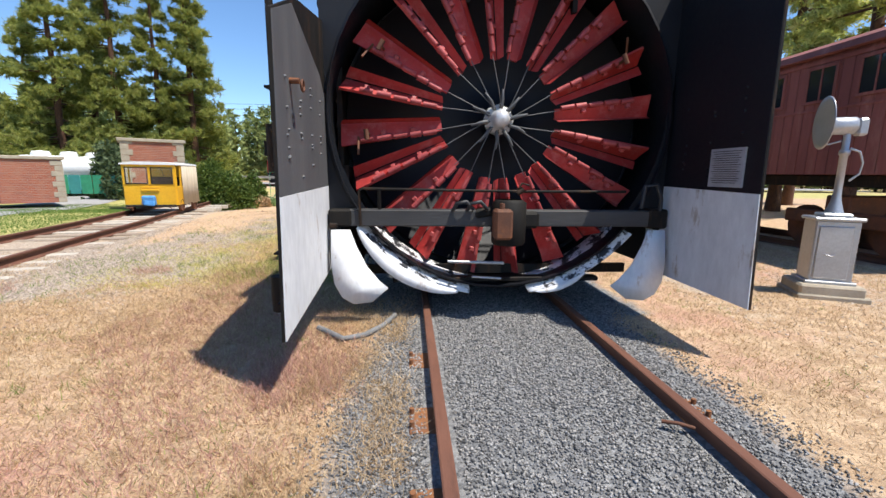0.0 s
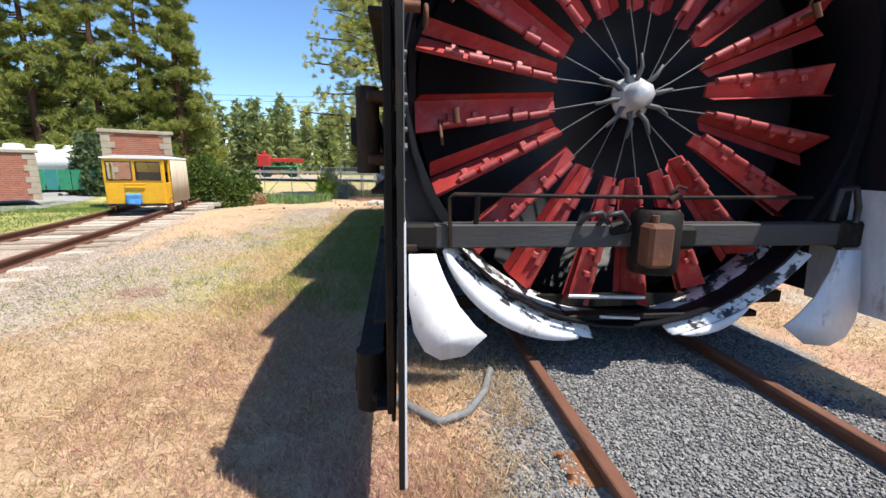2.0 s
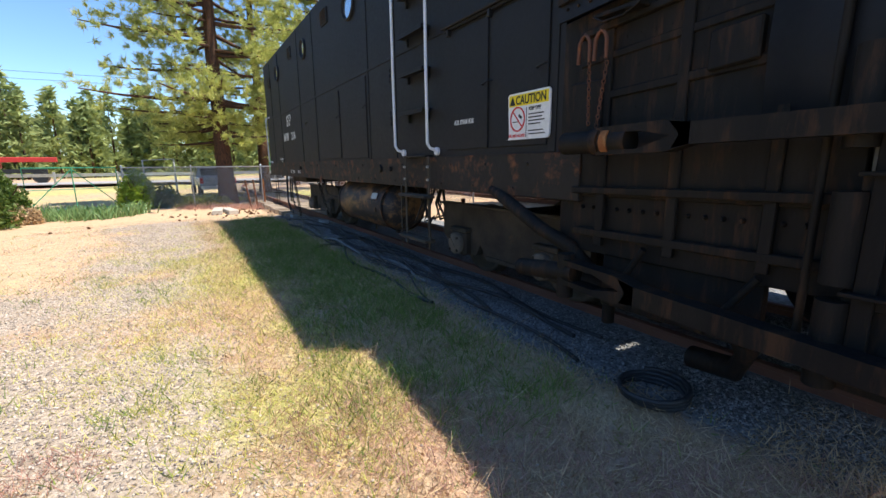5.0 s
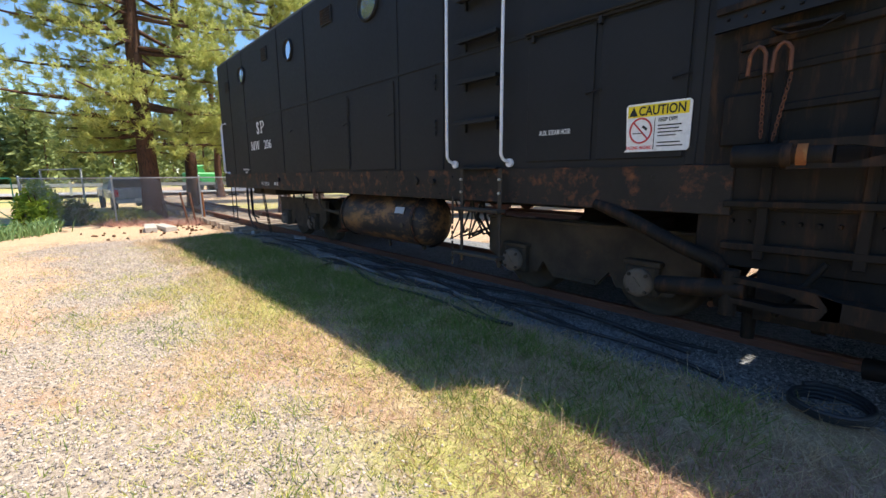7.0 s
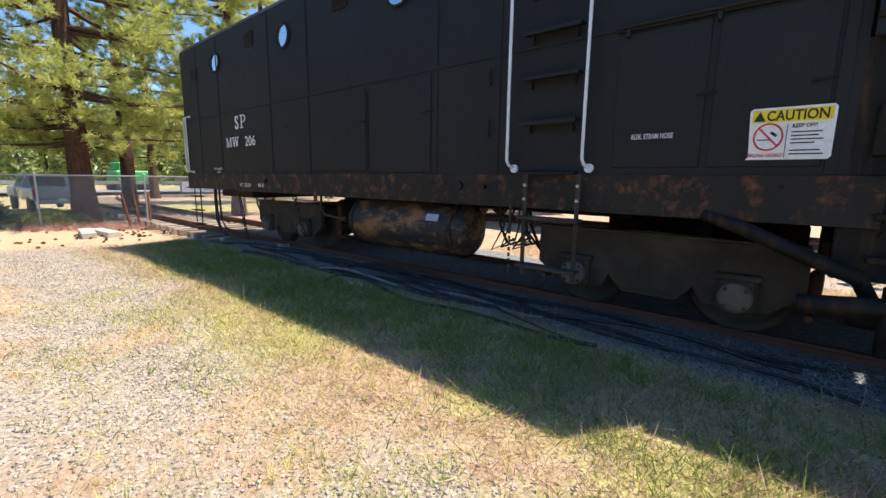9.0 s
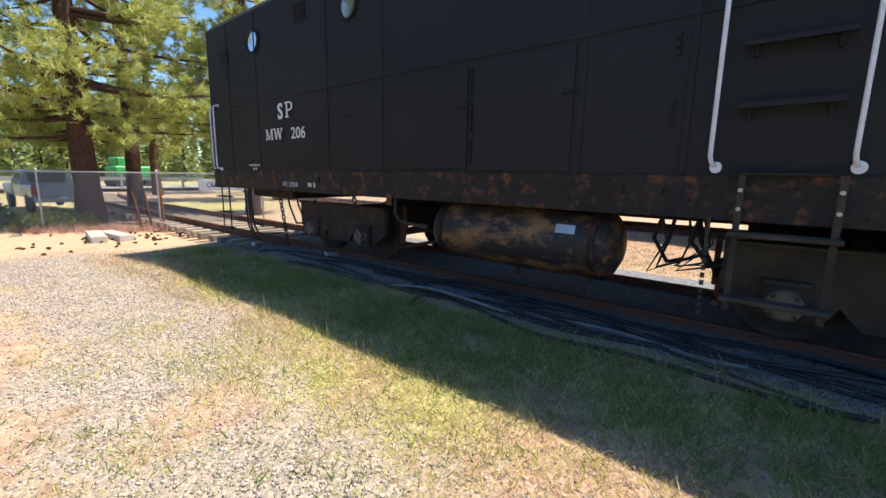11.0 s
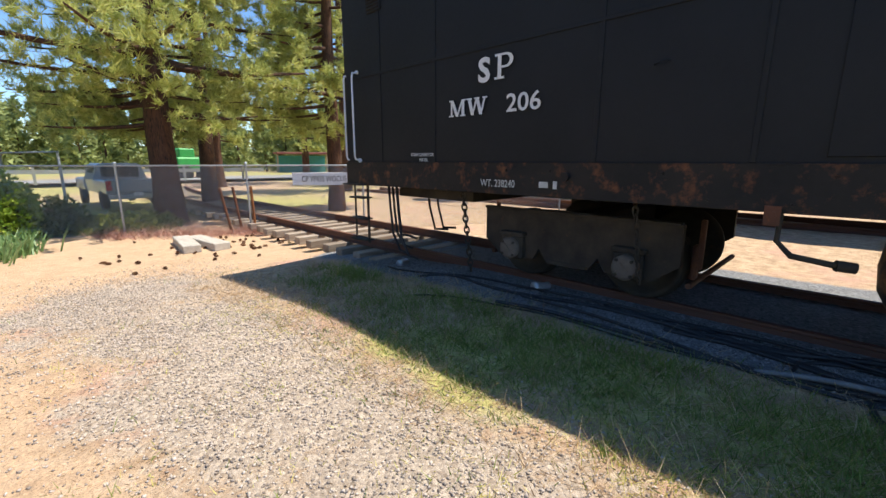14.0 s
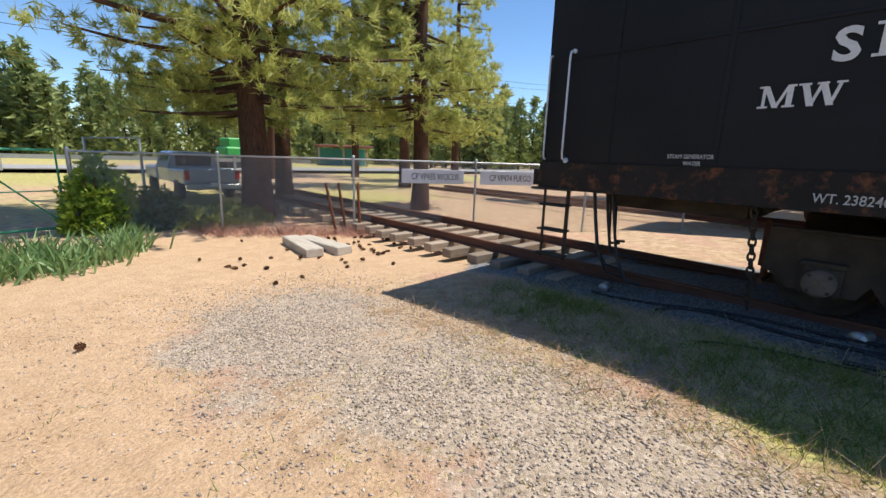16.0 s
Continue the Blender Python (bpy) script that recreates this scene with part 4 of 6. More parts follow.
g.box((-1.676, 13.1, 3.02), (0.012, 12.0, 0.04), ch=0.003)
part("seam_strip", g, BLACK, body)
g = Geo()
for yy, zz in ((12.0, 2.42), (10.82, 2.45), (7.86, 2.30), (7.1, 2.32), (14.2, 2.5)):
    g.cut().tube([(-1.685, yy, zz), (-1.715, yy - 0.01, zz), (-1.715, yy - 0.13, zz + 0.02), (-1.69, yy - 0.14, zz + 0.02)], 0.008, 6)
part("door_handle", g, BLACK, body, "small black door handle")
g = Geo()
for yy, lo, n in ((11.84, 2.15, 5), (11.84, 2.62, 4), (11.84, 1.78, 4), (9.95, 2.1, 3), (9.95, 2.7, 3)):
    for k in range(n):
        g.cut().box((-1.69, yy, lo + 0.075 * k), (0.016, 0.03, 0.05), ch=0.003)
part("door_hinge", g, BLACK, body)
for yy, zz in ((17.1, 4.21), (14.1, 4.2), (11.25, 4.20), (8.6, 4.2)):
    rim = part("porthole", Geo().lathe([(0.24, 0.0), (0.245, -0.03), (0.215, -0.04), (0.20, -0.01), (0.2, 0.0)], (-SX, yy, zz), "x", 28), BLACK, body, "round porthole rim")
    part("pane", Geo().cyl((-SX + 0.004, yy, zz), (-SX - 0.008, yy, zz), 0.2, n=28), PORT, rim, "porthole glass that mirrors the sky")
for yy, zz in ((15.5, 4.42), (12.4, 4.42), (18.3, 4.1)):
    v = part("vent", Geo().box((-1.68, yy, zz), (0.03, 0.34, 0.32), ch=0.006), BLACK, body)
    g = Geo()
    for k in range(6):
        g.box((-1.70, yy, zz - 0.12 + 0.048 * k), (0.02, 0.29, 0.01), rot=(0, 35, 0))
    part("slat", g, SOOT, v)
g = Geo().box((-0.5, 14.5, ZT + 0.5), (0.5, 7.0, 0.05), ch=0.01)
for yy in (11.4, 12.9, 14.5, 16.1, 17.6):
    g.box((-0.5, yy, ZT + 0.44), (0.4, 0.06, 0.12))
part("roof_walk", g, SOOT, body, "dark running board on the roof")


# lettering
def mark(text, size, y, z, material, wide=1.0, bold=0.0, x=-1.690):
    words(text, size * 0.95, side_m(x, place_y(y), place_z(y, z)), material, body, "lettering", "white lettering" if material is not INK else "", wide, bold)


def slab_letter(y, z, h, w, strokes, serifs, bowl=False):
    """A slab-serif capital: slanted strokes (u0, v0, u1, v1, thickness) and serif bars (u, v, length), in parts of w and h."""
    g, x = Geo(), -1.690
    for u0, v0, u1, v1, t in strokes:
        a, b, t = u0 * w, u1 * w, t * w / 2
        g.plate([(y - a + t, z + v0 * h), (y - a - t, z + v0 * h), (y - b - t, z + v1 * h), (y - b + t, z + v1 * h)], "x", x - 0.002, x)
        x -= 0.0004
    for u, v, ln in serifs:
        g.plate([(y - (u - ln / 2) * w, z + (v - 0.045) * h), (y - (u + ln / 2) * w, z + (v - 0.045) * h), (y - (u + ln / 2) * w, z + (v + 0.045) * h), (y - (u - ln / 2) * w, z + (v + 0.045) * h)], "x", x - 0.002, x)
        x -= 0.0002
    if bowl:
        arc = [math.pi / 2 - math.pi * k / 14 for k in range(15)]
        out = [(0.3 * w, z + h), *[((0.58 + 0.38 * math.cos(t)) * w, z + (0.71 + 0.29 * math.sin(t)) * h) for t in arc], (0.3 * w, z + 0.42 * h), (0.3 * w, z + 0.51 * h)]
        out += [((0.56 + 0.22 * math.cos(t)) * w, z + (0.71 + 0.20 * math.sin(t)) * h) for t in reversed(arc)] + [(0.3 * w, z + 0.91 * h)]
        g.plate([(y - u, v) for u, v in out], "x", x - 0.002, x)
    part("lettering", g, LETTER, body, "white slab-serif letter")


words("S", 0.345, side_m(-1.690, 15.56, 2.455), LETTER, body, "lettering", "white lettering", 1.08, 0.010)
slab_letter(15.33, 2.455, 0.25, 0.25, [(0.26, 0, 0.26, 1, 0.19)], [(0.26, 0.045, 0.5), (0.2, 0.955, 0.38)], True)
slab_letter(16.0, 2.115, 0.185, 0.265, [(0.16, 0, 0.16, 1, 0.09), (0.84, 0, 0.84, 1, 0.16), (0.5, 0, 0.19, 1, 0.16), (0.5, 0, 0.81, 1, 0.09)], [(0.15, 0.045, 0.28), (0.84, 0.045, 0.32), (0.12, 0.955, 0.22), (0.88, 0.955, 0.22)])
slab_letter(15.725, 2.115, 0.185, 0.31, [(0.30, 0, 0.13, 1, 0.15), (0.30, 0, 0.5, 1, 0.08), (0.70, 0, 0.5, 1, 0.15), (0.70, 0, 0.87, 1, 0.08)], [(0.13, 0.955, 0.27), (0.5, 0.955, 0.24), (0.87, 0.955, 0.22)])
words("206", 0.255, side_m(-1.690, 15.17, 2.115), LETTER, body, "lettering", "white lettering", 1.13, 0.003)
mark("STEAM GENERATOR", 0.062, 17.48, 1.735, LETTER, 0.80)
mark("WATER", 0.062, 17.32, 1.665, LETTER, 0.80)
mark("AUX. STEAM HOSE", 0.062, 8.36, 1.965, LETTER, 0.66, 0.001)
mark("WT. 238240", 0.118, 16.26, 1.35, FADED, 0.82, 0.001, x=-1.698)
part("print_line", Geo().box((-1.696, 15.33, 1.40), (0.004, 0.12, 0.07)).box((-1.696, 15.18, 1.40), (0.004, 0.05, 0.09)), FADED, body)

# caution sign on the door
cs = part("caution_sign", Geo().plate([(7.455, 1.79), (7.475, 1.77), (7.475, 1.77), (6.945, 1.77), (6.925, 1.79), (6.925, 2.125), (6.945, 2.145), (7.455, 2.145), (7.475, 2.125)], "x", -1.700, -1.685), SIGNW, plow, "white and yellow caution sign on the black door")
part("yellow_band", Geo().box((-1.702, 7.20, 2.085), (0.004, 0.51, 0.09)), SIGNY, cs, "yellow sign band")
words("CAUTION", 0.094, side_m(-1.7045, place_y(7.36), place_z(7.36, 2.052)), INK, cs, wide=0.79, bold=0.002)
part("warning_triangle", Geo().plate([(7.445, 2.05), (7.365, 2.05), (7.405, 2.122)], "x", -1.7055, -1.7045), INK, cs)
part("prohibition_ring", Geo().tube([(-1.702, 7.335 + 0.095 * math.cos(t), 1.935 + 0.095 * math.sin(t)) for t in np.linspace(0, 2 * math.pi, 33)], 0.007, 6).tube([(-1.702, 7.335 + 0.065, 1.935 + 0.065), (-1.702, 7.335 - 0.065, 1.935 - 0.065)], 0.006, 6), SIGNR, cs, "red prohibition ring")
part("pictogram", Geo().box((-1.7015, 7.36, 1.915), (0.003, 0.09, 0.008)).box((-1.7015, 7.30, 1.955), (0.003, 0.05, 0.02), rot=(35, 0, 0)), INK, cs)
part("divider", Geo().box((-1.7015, 7.215, 1.905), (0.003, 0.005, 0.24)), INK, cs)
words("FALLING HAZARD", 0.034, side_m(-1.7025, place_y(7.455), place_z(7.455, 1.79)), SIGNR, cs, wide=0.7, bold=0.0006)
words("KEEP OFF!", 0.038, side_m(-1.7025, place_y(7.185), place_z(7.185, 1.995)), INK, cs, wide=0.78, bold=0.0008)
g = Geo()
for k, w in enumerate((0.19, 0.17, 0.20, 0.15, 0.0, 0.19, 0.21)):
    if w:
        g.box((-1.7015, 7.185 - w / 2, 1.965 - 0.026 * k), (0.003, w, 0.009))
part("print_line", g, INK, cs)

# ladder, steps, handrails
g = Geo()
for zz in (2.18, 2.67, 3.15, 3.62):
    g.cut().box((-1.74, 9.19, zz), (0.11, 0.66, 0.028), ch=0.004).box((-1.79, 9.19, zz - 0.012), (0.012, 0.66, 0.045), ch=0.003)
    for yy in (9.44, 8.94):
        g.box((-1.69, yy, zz - 0.06), (0.03, 0.03, 0.1), ch=0.003)
g.box((-1.72, 9.19, 1.665), (0.10, 0.66, 0.02), ch=0.003)
part("rung", g, BLACK, body, "black steel rungs")
for yy in (9.66, 8.77):
    g = Geo().tube([(-1.68, yy - 0.03, 1.72), (-1.76, yy - 0.01, 1.75), (-1.785, yy, 1.80), (-1.79, yy, 2.6), (-1.79, yy, 3.95), (-1.76, yy, 4.02), (-1.68, yy, 4.04)], 0.017, 10)
    g.cyl((-1.672, yy - 0.035, 1.715), (-1.70, yy - 0.035, 1.715), 0.045, n=14)
    part("handrail", g, STEELW, body, "white-painted handrail")
steps = part("step_ladder", Geo().box((-1.76, 9.42, 1.12), (0.012, 0.05, 1.08), ch=0.002).box((-1.76, 8.80, 1.12), (0.012, 0.05, 1.08), ch=0.002), UNDER, body, "rusty hanging step ladder")
for zz in (1.17, 0.68):
    part("step", Geo().box((-1.78, 9.11, zz), (0.14, 0.72, 0.035), ch=0.006), UNDER, steps, "worn step with pale scuffed paint")
g = Geo()
for yy in (9.42, 8.80):
    for zz in (1.37, 1.53):
        g.cut().cyl((-1.764, yy, zz), (-1.785, yy, zz), 0.018, n=6)
part("bolt", g, GALV, steps)
g = Geo()
for k in range(9):
    g.box((-1.74, 9.62, 0.52 + 0.06 * k), (0.012, 0.035, 0.042), ch=0.006)
g.box((-1.735, 9.62, 1.15), (0.014, 0.03, 0.3), ch=0.003)
part("perforated_strap", g, UNDER, body)
for yy, x in ((18.78, -1.72), (19.26, -1.66)):
    g = Geo().tube([(x + 0.05, yy, 1.68), (x - 0.04, yy, 1.70), (x - 0.055, yy, 1.76), (x - 0.055, yy, 3.02), (x - 0.04, yy, 3.09), (x + 0.05, yy, 3.11)], 0.015, 10)
    g.cyl((x + 0.05, yy, 1.68), (x + 0.02, yy, 1.68), 0.035, n=12).cyl((x + 0.05, yy, 3.11), (x + 0.02, yy, 3.11), 0.03, n=12)
    part("handrail", g, STEELW, body, "white-painted handrail at the rear corner")
# rear steps and hanging hoses
g = Geo()
for yy in (18.75, 19.28):
    g.box((-1.58, yy, 0.80), (0.014, 0.06, 0.95), ch=0.003)
for zz in (0.38, 0.72, 1.05):
    g.cut().box((-1.60, 19.02, zz), (0.18, 0.58, 0.025), ch=0.004)
g.box((-1.6, 19.05, 1.26), (0.26, 0.75, 0.03), ch=0.005)
part("rear_step", g, UNDER, body, "dark hanging rear steps")
g = Geo()
for x, yy, z in ((-1.35, 18.3, 0.25), (-1.3, 18.15, 0.5), (-1.2, 18.4, 0.3), (-1.42, 18.0, 0.22)):
    g.cut().tube([(x, yy + 0.2, 1.30), (x - 0.03, yy + 0.12, 0.9), (x - 0.05, yy + 0.03, 0.5), (x - 0.02, yy - 0.1, z), (x, yy - 0.3, z - 0.03)], 0.02, 7)
for x, yy in ((-0.2, 18.9), (0.05, 18.95)):
    g.cut().tube([(x, yy, 1.25), (x + 0.05, yy, 0.8), (x + 0.25, yy + 0.1, 0.35), (x + 0.6, yy + 0.1, 0.3)], 0.025, 7)
part("hanging_hose", g, HOSE, body, "black rubber hoses hanging from the rear")


def chain(p0, p1, link=0.07, r=0.009):
    """Interlocked oval links between two points."""
    g, p0, p1 = Geo(), Vector(p0), Vector(p1)
    d = p1 - p0
    n = max(int(d.length / (link * 0.72)), 1)
    for k in range(n):
        c = p0 + d * ((k + 0.5) / n)
        q = d.to_track_quat("Z", "Y").to_matrix().to_4x4() @ Matrix.Rotation(radians(90 * (k % 2) + 20), 4, "Z")
        pts = [Matrix.Translation(c) @ q @ Vector((link * 0.3 * math.cos(t), 0, link * 0.5 * math.sin(t))) for t in np.linspace(0, 2 * math.pi, 11)]
        g.tube(pts, r, 5)
    return g


part("safety_chain", chain((-1.55, 16.68, 1.30), (-1.45, 16.6, 0.22), 0.10, 0.012), UNDER, body, "rusty hanging chain")
part("safety_chain", chain((-1.5, 14.35, 1.28), (-1.32, 14.3, 0.45), 0.10, 0.012), UNDER, body, "rusty hanging chain")
part("safety_chain", chain((-1.80, 6.51, 2.22), (-1.80, 6.49, 1.82), 0.036, 0.004), COUPLER, plow, "thin rusty chain")
part("safety_chain", chain((-1.80, 6.36, 2.20), (-1.80, 6.42, 1.80), 0.036, 0.004), COUPLER, plow, "thin rusty chain")
for yy in (6.56, 6.42):
    g = Geo().tube([(-1.80, yy + 0.05, 2.22), (-1.80, yy + 0.045, 2.36), (-1.80, yy + 0.024, 2.40), (-1.80, yy, 2.415), (-1.80, yy - 0.024, 2.40), (-1.80, yy - 0.045, 2.36), (-1.80, yy - 0.05, 2.22)], 0.013, 9)
    part("shackle", g, COUPLER, plow, "rusty U-shaped shackle on a hook")
g = Geo().box((-1.72, 6.32, 2.52), (0.16, 0.36, 0.03), ch=0.005).tube([(-1.80, 6.5, 2.52), (-1.82, 6.4, 2.46), (-1.82, 6.24, 2.46), (-1.80, 6.14, 2.52)], 0.008, 6)
part("shackle_hook", g, SOOT, plow)
part("lamp_bracket", Geo().box((-1.62, 6.3, 2.9), (0.2, 0.4, 0.06), ch=0.01), SOOT, plow)

# pipes low on the side
g = Geo().tube([(-1.66, 7.72, 1.30), (-1.72, 7.4, 1.20), (-1.73, 6.95, 1.03), (-1.68, 6.72, 0.92), (-1.55, 6.62, 0.75)], 0.055, 12)
part("drain_pipe", g, SOOT, body, "slanting dark drain pipe")
g = Geo().cyl((-1.45, 6.75, 0.62), (-1.45, 5.85, 0.60), 0.085, n=16).cyl((-1.45, 6.1, 0.61), (-1.45, 6.02, 0.61), 0.13, n=16).cyl((-1.45, 6.5, 0.35), (-1.45, 6.5, 0.75), 0.05, n=10)
g.tube([(-1.45, 5.85, 0.62), (-1.5, 5.55, 0.62), (-1.55, 5.42, 0.5), (-1.5, 5.5, 0.36), (-1.45, 5.8, 0.32)], 0.07, 12)
part("steam_pipe", g, SOOT, plow, "thick dark flanged pipe")
g = Geo().tube([(-1.62, 13.05, 1.28), (-1.64, 13.05, 1.05), (-1.62, 12.95, 0.95), (-1.5, 12.72, 0.90)], 0.022, 8).cyl((-1.5, 12.72, 0.90), (-1.46, 12.62, 0.89), 0.04, n=10)
part("air_pipe", g, UNDER, body, "bent air pipe")
part("rust_tag", Geo().box((-1.705, 13.1, 1.24), (0.012, 0.12, 0.15), ch=0.003).cyl((-1.71, 13.1, 1.24), (-1.722, 13.1, 1.24), 0.03, n=14), COUPLER, body, "rusty tag plate with a round fitting")

# air tank
g = Geo().lathe([(0.0, -1.10), (0.18, -1.08), (0.30, -1.02), (0.35, -0.93), (0.355, -0.85), (0.36, -0.84), (0.36, 0.84), (0.355, 0.85), (0.35, 0.93), (0.30, 1.02), (0.18, 1.08), (0.0, 1.10)], (-1.26, 11.42, 0.90), "y", 30)
tank = part("air_tank", g, TANKM, body, "black and rust-streaked air tank")
for yy in (10.5, 12.3):
    part("tank_strap", Geo().lathe([(0.363, -0.03), (0.372, -0.03), (0.372, 0.03), (0.363, 0.03)], (-1.26, yy, 0.90), "y", 30).box((-1.42, yy, 1.26), (0.05, 0.06, 0.2)), SILL, tank)
part("data_plate", Geo().box((-1.60, 10.75, 1.06), (0.01, 0.19, 0.09), rot=(0, 22, 0)), GALV, tank, "pale data plate")
part("drain_cock", Geo().cyl((-1.3, 11.4, 0.55), (-1.3, 11.4, 0.44), 0.02, n=8).cut().cyl((-1.3, 10.6, 0.55), (-1.3, 10.6, 0.49), 0.03, n=8).cut().cyl((-1.62, 10.68, 0.86), (-1.64, 10.68, 0.86), 0.035, n=12), UNDER, tank)
g = Geo()
for k in range(9):
    yy, x = 9.75 + random.uniform(-0.05, 0.45), -1.2 + random.uniform(-0.2, 0.25)
    g.tube([(x, yy, 1.3), (x + random.uniform(-0.1, 0.1), yy + random.uniform(-0.1, 0.1), 1.0), (x + random.uniform(-0.2, 0.2), yy + random.uniform(-0.2, 0.2), 0.75 + random.uniform(-0.1, 0.1)), (x + random.uniform(-0.2, 0.2), yy - 0.2, 0.85)], random.uniform(0.008, 0.02), 6)
part("loose_wiring", g, DARKP, body, "tangle of dark hoses and wires")


# trucks
CAPM = worn("dusty_bearing_cap", (0.13, 0.11, 0.09), (0.18, 0.15, 0.12), (0.2, 0.12, 0.07), rough=0.8, big=6, fine=40, bump=0.4)


def truck_at(y0, y1, name):
    mid = (y0 + y1) / 2
    t = part(name, Geo().box((0, mid, 0.85), (2.0, 0.42, 0.3), ch=0.03).cyl((-0.85, y0, 0.56), (0.85, y0, 0.56), 0.07, n=12).cyl((-0.85, y1, 0.56), (0.85, y1, 0.56), 0.07, n=12), UNDER, plow, "grimy four-wheel truck")
    for sx in (-1, 1):
        out = [(y0 - 0.46, 1.02), (y0 - 0.46, 0.62), (y0 - 0.30, 0.50), (y0 - 0.24, 0.44), (y0 + 0.26, 0.44), (y0 + 0.34, 0.58), (mid - 0.25, 0.42), (mid + 0.25, 0.42), (y1 - 0.34, 0.58), (y1 - 0.26, 0.44), (y1 + 0.24, 0.44), (y1 + 0.30, 0.50), (y1 + 0.46, 0.62), (y1 + 0.46, 1.02), (mid, 1.06)]
        part("side_frame", Geo().plate(out, "x", sx * 1.08, sx * 1.16), UNDER, t, "heavy plate side frame")
        part("frame_rim", Geo().box((sx * 1.16, mid, 1.03), (0.1, y1 - y0 + 0.9, 0.03), ch=0.006).box((sx * 1.15, mid, 0.45), (0.06, 0.5, 0.04)), UNDER, t)
        for yy in (y0, y1):
            part("journal_box", Geo().box((sx * 1.18, yy, 0.57), (0.14, 0.30, 0.30), ch=0.03).box((sx * 1.20, yy, 0.73), (0.1, 0.34, 0.05), ch=0.01), UNDER, t)
            part("journal_cap", Geo().lathe([(0.13, 0.0), (0.13, -0.05 * -sx), (0.10, -0.065 * -sx), (0.05, -0.07 * -sx), (0.0, -0.07 * -sx)], (sx * 1.25, yy, 0.56), "x", 20).box((sx * 1.322, yy, 0.57), (0.012, 0.11, 0.014), rot=(50, 0, 0)).box((sx * 1.322, yy + 0.03, 0.54), (0.012, 0.09, 0.012), rot=(-10, 0, 0)), CAPM, t, "round bearing cap")
            g = Geo()
            for k in range(4):
                a = math.pi / 4 + math.pi / 2 * k
                g.cut().cyl((sx * 1.29, yy + 0.105 * math.cos(a), 0.56 + 0.105 * math.sin(a)), (sx * 1.325, yy + 0.105 * math.cos(a), 0.56 + 0.105 * math.sin(a)), 0.017, n=6)
            part("cap_bolt", g, UNDER, t)
            part("wheel", Geo().lathe([(0.05, 0.075), (0.12, 0.08), (0.16, 0.04), (0.34, 0.03), (0.36, 0.07), (0.415, 0.07), (0.418, -0.04), (0.445, -0.05), (0.44, -0.075), (0.36, -0.07), (0.2, -0.03), (0.05, -0.07)], (sx * 0.77, yy, 0.568), "x", 36) if sx > 0 else Geo().lathe([(0.05, -0.075), (0.12, -0.08), (0.16, -0.04), (0.34, -0.03), (0.36, -0.07), (0.415, -0.07), (0.418, 0.04), (0.445, 0.05), (0.44, 0.075), (0.36, 0.07), (0.2, 0.03), (0.05, 0.07)], (sx * 0.77, yy, 0.568), "x", 36), UNDER, t, "rusty steel wheel")
    for yy, s in ((y0 - 0.5, -1), (y1 + 0.5, 1)):
        part("brake_shoe", Geo().box((-0.80, yy, 0.62), (0.1, 0.06, 0.36), ch=0.02).box((-0.8, yy + s * 0.04, 0.8), (0.05, 0.05, 0.5), ch=0.01).cyl((-0.95, yy, 0.4), (0.95, yy, 0.4), 0.03, n=8), COUPLER, t, "rusty brake gear")


truck_at(7.17, 8.62, "front_truck")
truck_at(13.95, 15.36, "rear_truck")
g = Geo().cyl((0, 8.0, 1.2), (0, 16, 1.2), 0.08, n=10).box((0.6, 12, 1.15), (0.3, 6, 0.2)).box((0, 17.6, 1.15), (2.4, 1.6, 0.14))
part("underframe", g, UNDER, plow)


# ---- plants ----
rng = np.random.default_rng(5)


def tri_mesh(name, tris, *mats):
    """A mesh of loose triangles from an array (n, 3, 3)."""
    tris = np.asarray(tris, dtype=np.float32)
    n = len(tris)
    me = bpy.data.meshes.new(name)
    me.vertices.add(3 * n)
    me.vertices.foreach_set("co", tris.ravel())
    me.loops.add(3 * n)
    me.loops.foreach_set("vertex_index", np.arange(3 * n, dtype=np.int32))
    me.polygons.add(n)
    me.polygons.foreach_set("loop_start", np.arange(0, 3 * n, 3, dtype=np.int32))
    me.update(calc_edges=True)
    for m in mats:
        me.materials.append(m)
    return me


def unit(v):
    return v / np.maximum(np.linalg.norm(v, axis=-1, keepdims=True), 1e-9)


def needles(centres, out, count, length, width, spread):
    """Sprays of thin blades at the centres, pointing along out with some spread."""
    c = np.repeat(centres, count, axis=0)
    d = unit(np.repeat(out, count, axis=0) + rng.normal(0, spread, (len(c), 3)))
    ln = length * rng.uniform(0.6, 1.2, (len(c), 1))
    side = unit(np.cross(d, rng.normal(0, 1, (len(c), 3)))) * width * rng.uniform(0.6, 1.3, (len(c), 1))
    base = c + rng.normal(0, length * 0.18, (len(c), 3))
    return np.stack([base - side, base + side, base + d * ln], axis=1)


